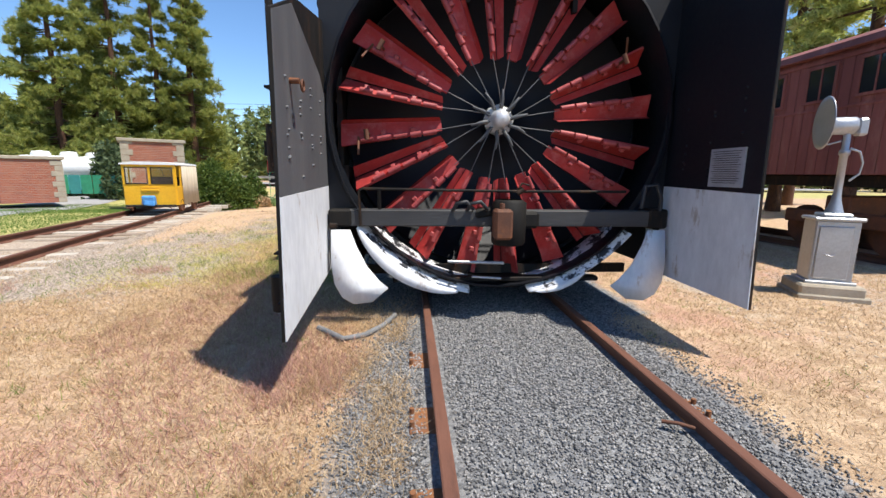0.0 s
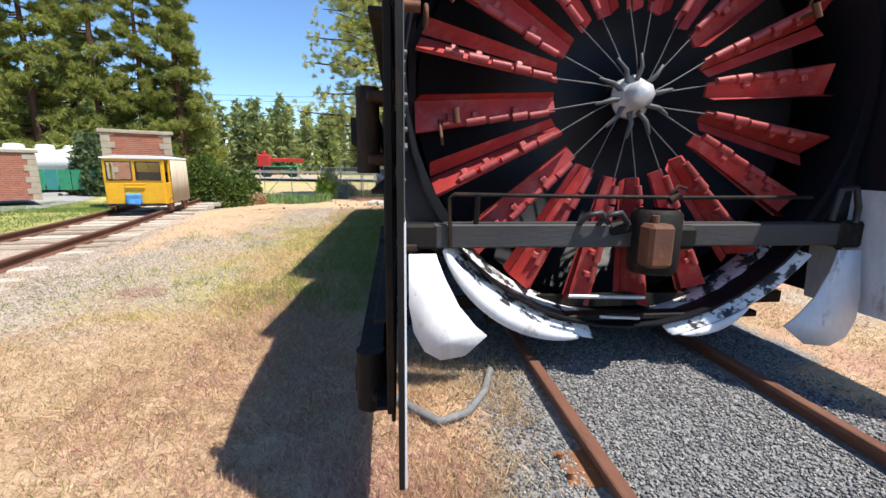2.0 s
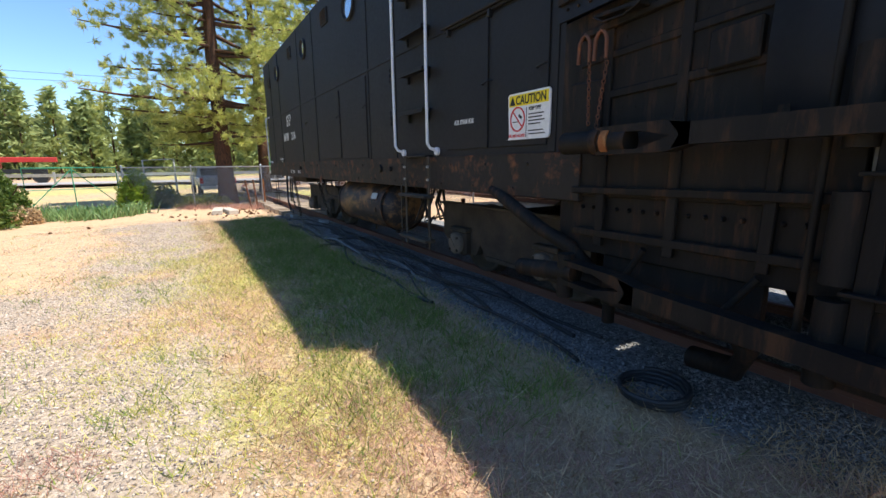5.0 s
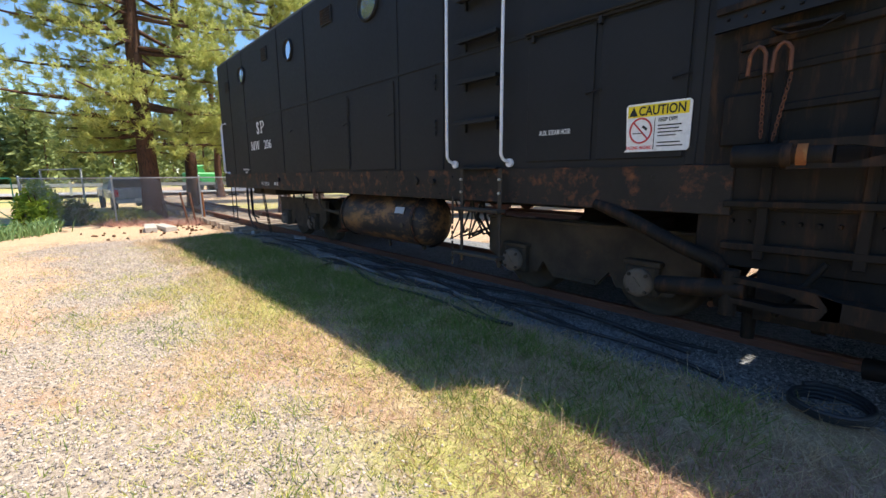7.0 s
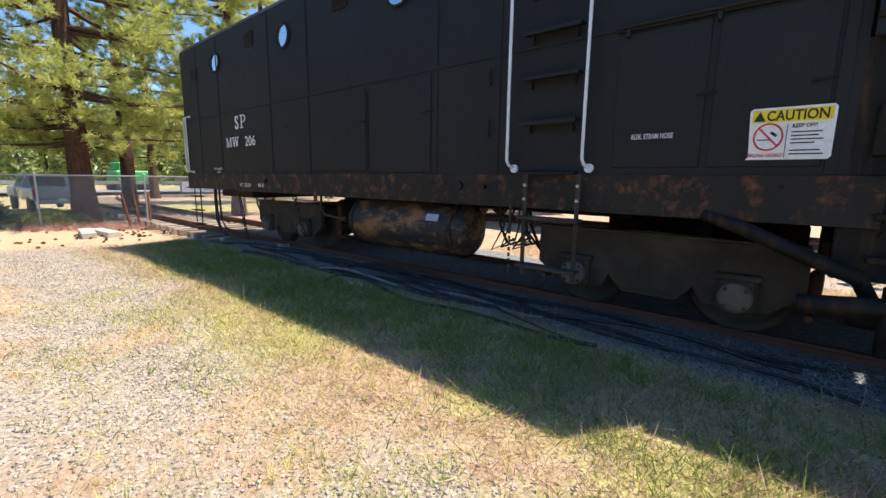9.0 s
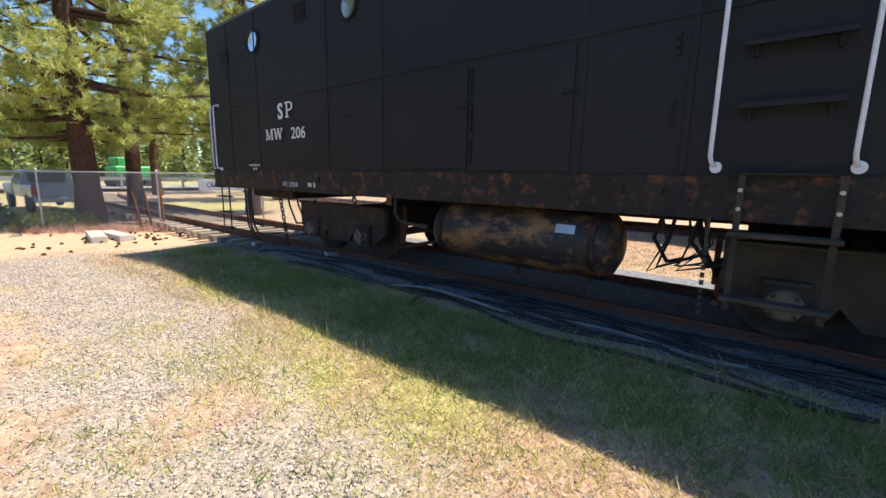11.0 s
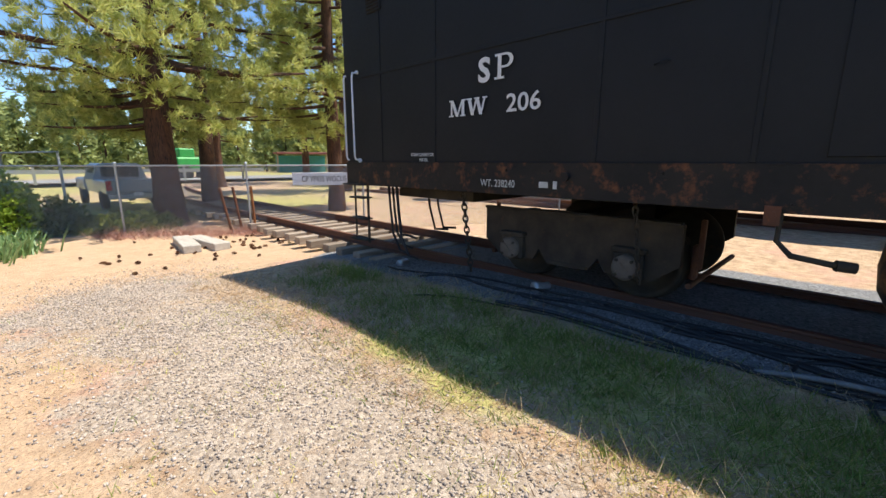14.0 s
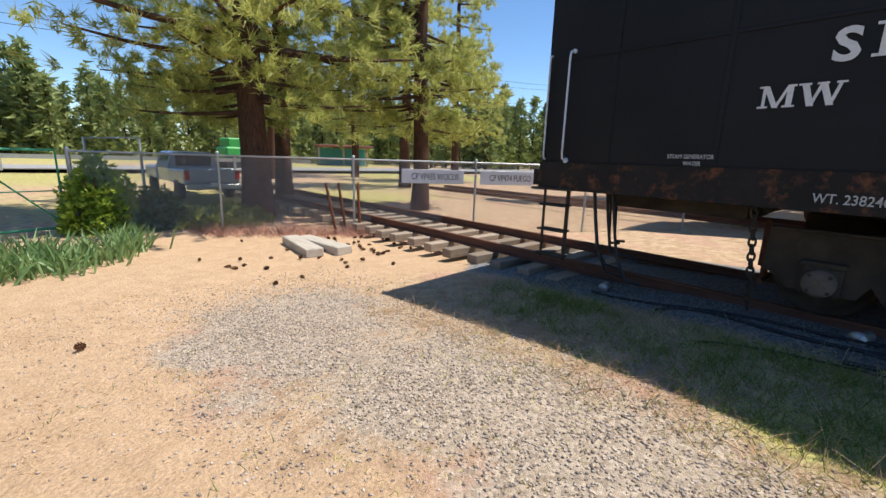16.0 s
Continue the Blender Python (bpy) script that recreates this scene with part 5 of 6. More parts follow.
def conifer_parts(h, r, start, clumps, needle_len, needle_w, count, droop=0.1, power=0.8, seed=0, gaps=0.0):
    """Limbs of a conifer and the sprays on them, as tubes and triangles, for a trunk at the origin."""
    g = Geo()
    n_limbs = max(int(clumps / 24), 8)
    cs, ds = [], []
    for k in range(n_limbs):
        u = (k + rng.uniform(0, 1)) / n_limbs
        z = start + (h - start) * u ** 1.1
        a = rng.uniform(0, 2 * math.pi)
        if gaps and math.sin(3 * a + 9 * u) > 1 - gaps:
            continue
        reach = r * (1 - u) ** power * rng.uniform(0.55, 1.15) + 0.25
        if u < 0.12:
            reach *= 0.5 + 4 * u
        d = np.array([math.cos(a), math.sin(a), 0.0])
        pts = []
        for s in np.linspace(0, 1, 5):
            pts.append(d * reach * s + np.array([0, 0, z - droop * reach * s + 0.35 * droop * reach * s * s * 2]))
        rad = 0.012 * reach + 0.012
        g.tube([tuple(p) for p in pts], [rad * (1.6 - 1.3 * s) for s in np.linspace(0, 1, 5)], 5)
        m = max(int(clumps / n_limbs * (0.4 + reach / r)), 5)
        s = rng.uniform(0.22, 1.0, m) ** 0.7
        q = np.array(pts)[np.minimum((s * 4).astype(int), 3)] * (1 - (s * 4 % 1))[:, None] + np.array(pts)[np.minimum((s * 4).astype(int) + 1, 4)] * (s * 4 % 1)[:, None]
        side = np.array([-d[1], d[0], 0])
        q = q + side * (rng.normal(0, 0.16, (m, 1)) * reach * (0.35 + s[:, None])) + np.array([0, 0, 1]) * rng.normal(0.0, 0.075, (m, 1)) * reach
        cs.append(q)
        ds.append(unit(d * 0.6 + np.array([0, 0, 0.35]) + rng.normal(0, 0.5, (m, 3))))
    c, d = np.concatenate(cs), np.concatenate(ds)
    return g, needles(c, d, count, needle_len, needle_w, 0.65)


def trunk_geo(h, r, lean=0.0):
    zs = np.linspace(0, h, 14)
    return Geo().tube([(lean * z + 0.05 * math.sin(z * 0.9), 0.04 * math.cos(z * 1.3), z - 0.1) for z in zs], [r * (1 - 0.9 * z / h) * (1.25 if z < 0.3 else 1.0) + 0.02 for z in zs], 14)


def tree(name, x, y, h, tr, r, start, clumps, nl, nw, count, label, material, group, **kw):
    t = thing(name, label, "tree", group, (x, y, ground_z(x, y) if abs(x) < 60 else 0), rng.uniform(0, 360))
    g, tris = conifer_parts(h, r, start, clumps, nl, nw, count, **kw)
    part("trunk", trunk_geo(h, tr), BARK, t, "reddish furrowed trunk" if material is NEEDLE else "")
    tagged(part("limb_work", g, BARK, t), kind="stuff")
    crown = new("crown", tri_mesh("crown", tris, material))
    crown.parent = t
    return t


P = "tall ponderosa pine with long tufted needles and open crown"
for x, y, h, tr, r, st, cl in ((-2.2, 27.6, 18, 0.38, 4.9, 2.9, 3900), (3.2, 26.8, 15, 0.28, 3.4, 2.8, 2400), (0.2, 31.5, 17, 0.30, 3.6, 3.6, 1700), (9.5, 36.0, 19, 0.33, 4.0, 3.2, 1700), (5.2, 46.0, 18, 0.3, 3.8, 3.0, 1400), (12.5, 47.0, 20, 0.3, 4.2, 3.0, 1400), (16.5, 39.0, 18, 0.3, 4.0, 3.0, 1400)):
    tree("pine_tree", x, y, h, tr, r, st, int(cl * 1.15), 0.27, 0.016, 34, P, NEEDLE, "pines beyond the fence", droop=0.2, power=0.5, gaps=0.3)
F = "tall dense dark green conifer with branches to the ground"
for x, y, h, r, cl in ((-31.5, 33.0, 11.5, 2.62, 1680), (-29.0, 35.5, 12.5, 2.73, 1680), (-25.6, 33.5, 18.5, 3.57, 2480), (-22.9, 35.5, 19.5, 3.36, 2480), (-20.6, 36.8, 16.8, 2.73, 2080), (-18.3, 37.2, 19.0, 3.15, 2480), (-27.6, 40.0, 17.0, 3.57, 1680), (-34.5, 30.0, 12.0, 2.94, 1520), (-19.6, 41.0, 15.0, 2.73, 1680)):
    tree("fir_tree", x, y, h, 0.28, r * 0.9, 0.5, int(cl * 1.45), 0.38, 0.036, 19, F, NEEDLE_B, "conifers behind the brick huts", droop=0.18, power=0.7, gaps=0.15)
for x, y, h, r, cl in ((19.0, 22.0, 17.0, 3.78, 2080), (22.0, 16.5, 16.0, 3.4, 1440), (24.5, 27.0, 18.0, 3.8, 1260), (26.0, 11.0, 16.0, 3.4, 1200), (16.0, 15.5, 15.0, 3.0, 1500), (14.5, 24.0, 15.0, 3.0, 1400), (19.5, 12.0, 14.0, 3.0, 1300)):
    tree("pine_tree", x, y, h, 0.3, r, 2.0, cl, 0.36, 0.036, 20, "dense green pine behind the red railway car", NEEDLE, "pines behind the railway car", droop=0.12, power=0.6)

# far woods all round, one mass
tris, trunks = [], Geo()
for k in range(960):
    a = rng.uniform(-2.4, 2.4)
    dist = rng.uniform(75, 135)
    x, y = dist * math.sin(a), 12 + dist * math.cos(a)
    if abs(x + 14) < 9 and y < 80:
        continue
    h = rng.uniform(9, 16)
    m = 100
    u = rng.uniform(0.02, 1, m) ** 1.2
    ang = rng.uniform(0, 2 * math.pi, m)
    rad = h * 0.19 * (1 - u) ** 0.7 * rng.uniform(0.3, 1.0, m)
    c = np.stack([x + rad * np.cos(ang), y + rad * np.sin(ang), h * u], axis=1)
    d = unit(np.stack([np.cos(ang), np.sin(ang), np.full(m, 0.15)], axis=1))
    tris.append(needles(c, d, 6, 1.15, 0.25, 0.8))
    trunks.cyl((x, y, -0.5), (x, y, h * 0.9), 0.22, 0.04, n=5, caps=False)
tagged(new("far_woods", tri_mesh("far_woods", np.concatenate(tris), FARN)), "distant dark green conifer woods along the horizon", "woods", kind="stuff")
solo("far_trunks", trunks, BARK, "distant brown tree trunks in the woods", "woods", kind="stuff")


def shrub(name, x, y, r, h, n, size, material, label, category="shrub", group=""):
    """A rounded but uneven shrub of leaves on thin stems."""
    t = thing(name, label, category, group, (x, y, ground_z(x, y)))
    k = int(n)
    d = unit(rng.normal(0, 1, (k, 3)))
    d[:, 2] = np.abs(d[:, 2])
    lump = 1 + 0.22 * np.sin(5 * d[:, :1] + 1.3 * x) * np.cos(4 * d[:, 1:2] + y) + rng.normal(0, 0.06, (k, 1))
    c = d * rng.uniform(0.45, 1.0, (k, 1)) ** 0.5 * lump * np.array([r, r, h])
    tr = needles(c, d, 3, size, size * 0.42, 0.9)
    lf = new("leaves", tri_mesh("leaves", tr, material))
    lf.parent = t
    g = Geo()
    for _ in range(9):
        v = rng.normal(0, 0.4, 2)
        g.tube([(v[0] * 0.2, v[1] * 0.2, -0.05), (v[0] * r * 0.6, v[1] * r * 0.6, h * 0.45), (v[0] * r, v[1] * r, h * 0.8)], 0.015, 5)
    part("stems", g, BARK, t)
    return t


shrub("bush", -10.2, 21.9, 1.5, 2.0, 7000, 0.11, LEAF, "rounded green leafy bush beside the spur track")
shrub("bush", -9.5, 23.6, 1.1, 1.5, 4000, 0.11, LEAF, "green leafy bush beside the spur track")
shrub("bush", -8.7, 23.0, 0.6, 0.55, 1600, 0.10, STRAW, "dry reddish-brown low shrub")
for x, y, r, h in ((-18.9, 29.2, 2.0, 3.2), (-20.6, 32.5, 1.8, 3.0), (-32.0, 41.0, 3.0, 3.6), (-37.0, 38.0, 3.0, 3.6), (-17.2, 31.0, 1.8, 2.8)):
    shrub("willow_bush", x, y, r, h, 3200, 0.26, WILLOW, "grey-green willowy bush under the conifers", group="bushes under the conifers")
shrub("vine", -5.75, 27.35, 0.75, 1.5, 3200, 0.10, IVY, "bright green vine climbing the fence", "vine", "vines on the fence")
shrub("vine", -4.7, 27.0, 0.5, 0.9, 1300, 0.10, LEAF, "dark green vine behind the fence", "vine", "vines on the fence")
shrub("bush", -3.4, 27.2, 1.4, 0.42, 2600, 0.12, NEEDLE_B, "low dark green shrub behind the fence")


def iris_clump(x, y, n, r):
    c = np.concatenate([rng.normal(0, r * 0.5, (n, 2)), np.zeros((n, 1))], axis=1)
    d = unit(np.concatenate([rng.normal(0, 0.34, (n, 2)), np.ones((n, 1))], axis=1))
    out = []
    side = unit(np.cross(d, rng.normal(0, 1, (n, 3)))) * 0.016
    ln = rng.uniform(0.3, 0.62, (n, 1))
    mid_p = c + d * ln * 0.6
    bend = np.concatenate([d[:, :2] * 0.5, np.zeros((n, 1))], axis=1)
    tip = c + d * ln + bend * ln * 0.6
    out = np.concatenate([np.stack([c - side, c + side, mid_p + side], 1), np.stack([c - side, mid_p + side, mid_p - side], 1), np.stack([mid_p - side, mid_p + side, tip], 1)])
    ob = new("iris_clump", tri_mesh("iris_clump", out, IRIS))
    ob.matrix_basis = pose(x, y, ground_z(x, y) - 0.02)
    tagged(ob, "clump of sword-shaped grey-green iris leaves on bare soil", "plant", "irises by the gate")


for x, y, r in ((-6.6, 23.5, 0.5), (-6.0, 23.9, 0.45), (-5.6, 24.4, 0.35), (-7.2, 23.4, 0.5), (-6.8, 24.3, 0.45), (-7.9, 23.7, 0.5), (-7.6, 24.6, 0.45), (-8.6, 23.6, 0.45), (-9.1, 24.2, 0.5), (-8.4, 24.9, 0.45)):
    iris_clump(x, y, 130, r)

# ---- fence, gate, signs ----
POSTS = [(-6.2, 27.3), (-3.66, 25.65), (-1.12, 24.0), (1.42, 22.37), (3.96, 20.73), (6.5, 19.09)]
FB, FT = -0.34, 1.49
fence = thing("chain_link_fence", "galvanised chain-link fence across the old track", "fence")
for i, (x, y) in enumerate(POSTS):
    part("post", Geo().cyl((x, y, FB - 0.1), (x, y, FT + 0.04), 0.045 if i == 0 else 0.028, n=12).lathe([(0.05 if i == 0 else 0.034, 0), (0.04, 0.05), (0.0, 0.07)], (x, y, FT + 0.03), "z", 12), GALV, fence)
part("top_rail", Geo().tube([(x, y, FT) for x, y in POSTS], 0.021, 10), GALV, fence)
g = Geo()
for (x0, y0), (x1, y1) in zip(POSTS, POSTS[1:]):
    ln, n = math.hypot(x1 - x0, y1 - y0), 52
    for k in range(-32, n + 32):
        for s in (-1, 1):
            u0, u1, z0, z1 = k / n, (k + s * 32) / n, FB + 0.05, FT
            pts = []
            for t in (0.0, 1.0):
                u, z = u0 + (u1 - u0) * t, z0 + (z1 - z0) * t
                pts.append([u, z])
            if max(u0, u1) <= 0 or min(u0, u1) >= 1:
                continue
            for p, q in ((pts[0], pts[1]), (pts[1], pts[0])):
                if p[0] < 0:
                    t = (0 - p[0]) / (q[0] - p[0])
                    p[1], p[0] = p[1] + (q[1] - p[1]) * t, 0.0
                if p[0] > 1:
                    t = (1 - p[0]) / (q[0] - p[0])
                    p[1], p[0] = p[1] + (q[1] - p[1]) * t, 1.0
            a, b = [(x0 + (x1 - x0) * u, y0 + (y1 - y0) * u + 0.004 * s, z) for u, z in pts]
            g.cyl(a, b, 0.0034, n=3, caps=False)
ob = part("wire_mesh", g, GALV, fence, "diamond wire mesh")
tagged(ob, kind="stuff")


def on_fence(x):
    for (x0, y0), (x1, y1) in zip(POSTS, POSTS[1:]):
        if x0 <= x <= x1:
            return y0 + (y1 - y0) * (x - x0) / (x1 - x0)


def fence_sign(x, text, w):
    ang = math.degrees(math.atan2(-1.64, 2.54))
    s = thing("fence_sign", "white sign with dark spaced lettering wired to the fence", "sign", "signs on the fence", (x - 0.03, on_fence(x) - 0.05, 1.13), ang)
    part("panel", Geo().box((0, 0, 0), (w, 0.012, 0.34), ch=0.004), SIGNW, s)
    words(text, 0.22, front_m(-w / 2 + 0.24, -0.010, -0.075), DARKP, s, wide=0.66)


fence_sign(0.5, "CP VP435 WOCUS", 1.55)
fence_sign(2.1, "CP VP474 FUEGO", 1.42)
gate = thing("gate", "green steel-framed gate standing beside the fence", "gate")
A, B2 = Vector((-6.4, 27.25, 0)), Vector((-9.2, 26.6, 0))
g = Geo().tube([A + Vector((0, 0, -0.15)), A + Vector((0, 0, 1.5)), B2 + Vector((0, 0, 1.5)), B2 + Vector((0, 0, -0.15)), A + Vector((0, 0, -0.15))], 0.03, 8)
m1 = (A + B2) / 2
g.tube([m1 + Vector((0, 0, -0.15)), m1 + Vector((0, 0, 1.5))], 0.022, 8)
part("gate_frame", g, GREENP, gate)
part("brace", Geo().tube([A + Vector((0, 0, -0.1)), m1 + Vector((0, 0, 1.45))], 0.018, 6).tube([B2 + Vector((0, 0, -0.1)), m1 + Vector((0, 0, 1.45))], 0.018, 6).tube([A + Vector((0, 0, 0.65)), B2 + Vector((0, 0, 0.65))], 0.015, 6), GREENP, gate)
gf = thing("green_fence", "dark green slatted fence behind the lawn", "fence")
for k in range(27):
    x, y = -34 + 0.62 * k, 26.0 + 0.06 * k
    if k % 4 == 0:
        part("post", Geo().cyl((x, y, -0.1), (x, y, 1.3), 0.035, n=8), GREENP, gf)
    part("slat", Geo().box((x + 0.31, y + 0.03, 0.65), (0.6, 0.02, 1.1)), TURQ if k % 3 == 0 else GREENP, gf)
# leaning stakes and board stubs
for x, y, lx, ly, mt, lb in ((-1.62, 23.95, -0.12, 0.3, COUPLER, "rusty leaning steel stake"), (-1.38, 23.9, -0.06, 0.35, COUPLER, "rusty leaning steel stake"), (-1.1, 23.75, 0.0, 0.12, RUST, "orange-painted steel stake")):
    solo("stake", Geo().box((0, 0, 0.62), (0.035, 0.035, 1.3), ch=0.006).box((0, 0.014, 0.62), (0.07, 0.008, 1.3)), mt, lb + " against the fence", "stake", "stakes at the fence", m=Matrix.Translation((x, y, ground_z(x, y) - 0.03)) @ Matrix.Rotation(-ly * 0.5, 4, "X") @ Matrix.Rotation(lx, 4, "Y"))
for k, (x, turn) in enumerate(((-2.98, -6), (-2.58, 6))):
    solo("timber_block", Geo().box((0, 0, 0.08), (0.34, 1.5, 0.17), ch=0.015), PLANK, "short sawn block of weathered timber on the sand", "timber block", "timber blocks", m=pose(x, 22.85 - 0.1 * k, ground_z(x, 22.85) - 0.01, 0, 0, turn))
CONE = Geo()
for k in range(7):
    t = k / 6
    r = 0.042 * math.sin(math.pi * (0.18 + 0.78 * t)) + 0.006
    for j in range(8):
        a = 2 * math.pi * (j + 0.5 * (k % 2)) / 8
        c, s = math.cos(a), math.sin(a)
        z = 0.10 * t
        CONE.add([(0.4 * r * c - 0.01 * s, 0.4 * r * s + 0.01 * c, z), (0.4 * r * c + 0.01 * s, 0.4 * r * s - 0.01 * c, z), (r * c, r * s, z + 0.018)], [(0, 1, 2)])
CONE.lathe([(0.012, 0.0), (0.024, 0.04), (0.006, 0.1)], (0, 0, 0), "z", 8)
CONE_ME = CONE.mesh("pine_cone", CONEM)
crng = random.Random(11)
spots = [(crng.gauss(-3.0, 1.0), crng.gauss(22.2, 1.0)) for _ in range(42)] + [(crng.uniform(-2.2, -0.9), crng.uniform(21.5, 23.6)) for _ in range(18)] + [(-6.42, 19.8), (-7.0, 18.4)]
for x, y in spots:
    ob = new("pine_cone", CONE_ME)
    ob.matrix_basis = pose(x, y, ground_z(x, y) + 0.028, crng.uniform(60, 110), 0, crng.uniform(0, 360)) @ Matrix.Scale(crng.uniform(0.7, 1.05), 4)
    tagged(ob, "brown open pine cone lying on the sand", "pine cone", "pine cones on the sand")

# ---- cables and hoses by the rail ----
crng = random.Random(4)
for k in range(11):
    y0, y1 = crng.uniform(5.6, 9.5), crng.uniform(12.5, 18.3)
    base = -1.05 - 0.075 * k
    ph, am, fr = crng.uniform(0, 6), crng.uniform(0.06, 0.24), crng.uniform(0.6, 1.3)
    pts, n = [], 60
    for i in range(n + 1):
        y = y0 + (y1 - y0) * i / n
        x = base + am * math.sin(y * fr + ph) + 0.07 * math.sin(y * 2.6 + 2 * ph) - 0.22 * max(0, (9.5 - y) / 3.5)
        if i > n - 8 and k % 3 == 0:
            x -= 0.03 * (i - n + 8) ** 1.3
            y -= 0.02 * (i - n + 8) ** 1.6
        x = min(x, -0.90)
        pts.append((x, y, ground_z(x, y) + 0.02 + 0.045 * max(0, math.sin(y * 1.7 + ph)) * (k % 3)))
    solo("cable", Geo().tube(pts, crng.choice((0.011, 0.016, 0.021)), 7), HOSEG if k == 8 else HOSE, "black rubber cable lying along the rail", "cable", "cables along the rail")
pts = [(-1.64 + (0.17 + 0.012 * i / 10) * math.cos(i * 0.42), 5.78 + 0.2 * math.sin(i * 0.42), 0.055 + 0.0016 * i) for i in range(48)]
solo("hose_coil", Geo().tube(pts, 0.017, 8), HOSE, "coiled black hose on the ballast", "hose")
pts = [(-1.08, 4.58, 0.08), (-1.18, 4.29, 0.08), (-1.33, 4.05, 0.08), (-1.51, 3.96, 0.08), (-1.67, 4.13, 0.08), (-1.79, 4.28, 0.07)]
solo("hose", Geo().tube(pts, 0.026, 8), HOSEG, "grey rubber hose curled on the ballast", "hose")
solo("hose_nozzle", Geo().lathe([(0.03, 0.0), (0.05, 0.02), (0.045, 0.12), (0.07, 0.2), (0.07, 0.24), (0.0, 0.24)], (0, 0, 0), "y", 16), GALV, "pale metal hose coupling on the cables", "coupling", m=pose(-0.98, 14.95, 0.10, 0, 0, 70))
solo("hose_nozzle", Geo().lathe([(0.03, 0.0), (0.05, 0.02), (0.045, 0.12), (0.06, 0.2), (0.0, 0.2)], (0, 0, 0), "y", 16), GALV, "pale metal hose coupling on the ballast", "coupling", m=pose(-1.2, 17.4, 0.03, 0, 0, 100))
solo("stick", Geo().tube([(0.55, 2.55, 0.10), (0.62, 2.50, 0.115), (0.70, 2.47, 0.10)], 0.012, 6), COUPLER, "short rusty bar on the ballast", "bar")

# ---- motor car ----
MC = branch_at(16.4)
car = thing("motor_car", "small yellow railway inspection motor car with canvas side curtain", "rail car", at=(MC.x, MC.y, 0.03), turn=9)
car.matrix_basis = car.matrix_basis @ Matrix.Diagonal((0.9, 0.9, 0.9, 1))
W, L, ZB, ZM, ZR = 0.86, 1.15, 0.38, 1.08, 1.86
g = Geo()
g.box((0, -L, 0.72), (2 * W, 0.05, 0.72), ch=0.02)
for x in (-W + 0.04, 0, W - 0.04):
    g.box((x, -L, 1.46), (0.09, 0.05, 0.80), ch=0.012)
g.box((0, -L, 1.82), (2 * W, 0.05, 0.10), ch=0.012).box((0, -L, 1.11), (2 * W, 0.05, 0.08), ch=0.012)
g.box((-W, 0, 0.72), (0.05, 2 * L, 0.72), ch=0.015).box((W, -L + 0.35, 0.72), (0.05, 0.7, 0.72), ch=0.015)
for y in (-L + 0.03, -L + 0.5, L - 0.04):
    for x in (-W, W):
        g.box((x, y, 1.46), (0.05, 0.08, 0.80), ch=0.01)
g.box((0, L, 1.1), (2 * W, 0.04, 1.5), ch=0.01)
g.box((0, -L - 0.04, 0.93), (0.6, 0.06, 0.09), ch=0.02).box((0.0, -L - 0.03, 1.03), (0.62, 0.05, 0.03), ch=0.01)
part("cab", g, YELLOW, car, "yellow painted cab")
part("roof", Geo().plate([(-W - 0.06, ZR), (-W - 0.05, ZR + 0.05), (-0.4, ZR + 0.11), (0.4, ZR + 0.11), (W + 0.05, ZR + 0.05), (W + 0.06, ZR)], "y", -L - 0.08, L + 0.06), SIGNW, car, "white curved roof")
for x in (-0.42, 0.42):
    wf = part("window", Geo().tube([(x - 0.35, -L - 0.03, 1.17), (x - 0.35, -L - 0.03, 1.75), (x + 0.35, -L - 0.03, 1.75), (x + 0.35, -L - 0.03, 1.17), (x - 0.35, -L - 0.03, 1.17)], 0.022, 6), DARKP, car, "black rubber window seal")
    pn = part("pane", Geo().box((x, -L, 1.46), (0.68, 0.012, 0.57)), PANE, wf)
    pn.visible_shadow = False
part("wiper", Geo().tube([(0.38, -L - 0.05, 1.78), (0.52, -L - 0.06, 1.45)], 0.008, 5), DARKP, car)
g, n = Geo(), 26
vs = []
for i in range(n + 1):
    y = -L + 0.55 + (1.75) * i / n
    for z in (0.36 + 0.03 * math.sin(i * 1.1), 1.1, 1.84):
        vs.append((W + 0.05 + 0.028 * math.sin(i * 1.5) * (1.3 - z / 1.9), y, z))
g.add(vs, [(3 * i + j, 3 * i + j + 1, 3 * i + j + 4, 3 * i + j + 3) for i in range(n) for j in range(2)], True)
cv = part("canvas_curtain", g, CANVAS, car, "beige folded canvas side curtain")
cv.modifiers.new("thick", "SOLIDIFY").thickness = 0.008
part("tarp", Geo().box((-0.05, -L - 0.10, 0.55), (0.46, 0.16, 0.36), rot=(8, 0, 0), ch=0.05).box((-0.02, -L - 0.16, 0.46), (0.36, 0.08, 0.2), rot=(-10, 6, 0), ch=0.03), BLUE, car, "blue tarp over the engine box")
part("chassis", Geo().box((0, 0, 0.33), (1.5, 2.2, 0.08), ch=0.01).box((0, -L - 0.08, 0.36), (1.66, 0.06, 0.06), ch=0.01).cyl((-0.72, -0.72, 0.33), (0.72, -0.72, 0.33), 0.03, n=8).cyl((-0.72, 0.72, 0.33), (0.72, 0.72, 0.33), 0.03, n=8), DARKP, car)
part("lift_handle", Geo().tube([(0.6, -L - 0.1, 0.3), (0.75, -L - 0.3, 0.28), (0.75, -L - 0.35, 0.24)], 0.02, 6).tube([(-0.6, -L - 0.1, 0.3), (-0.75, -L - 0.3, 0.28)], 0.02, 6), COUPLER, car)
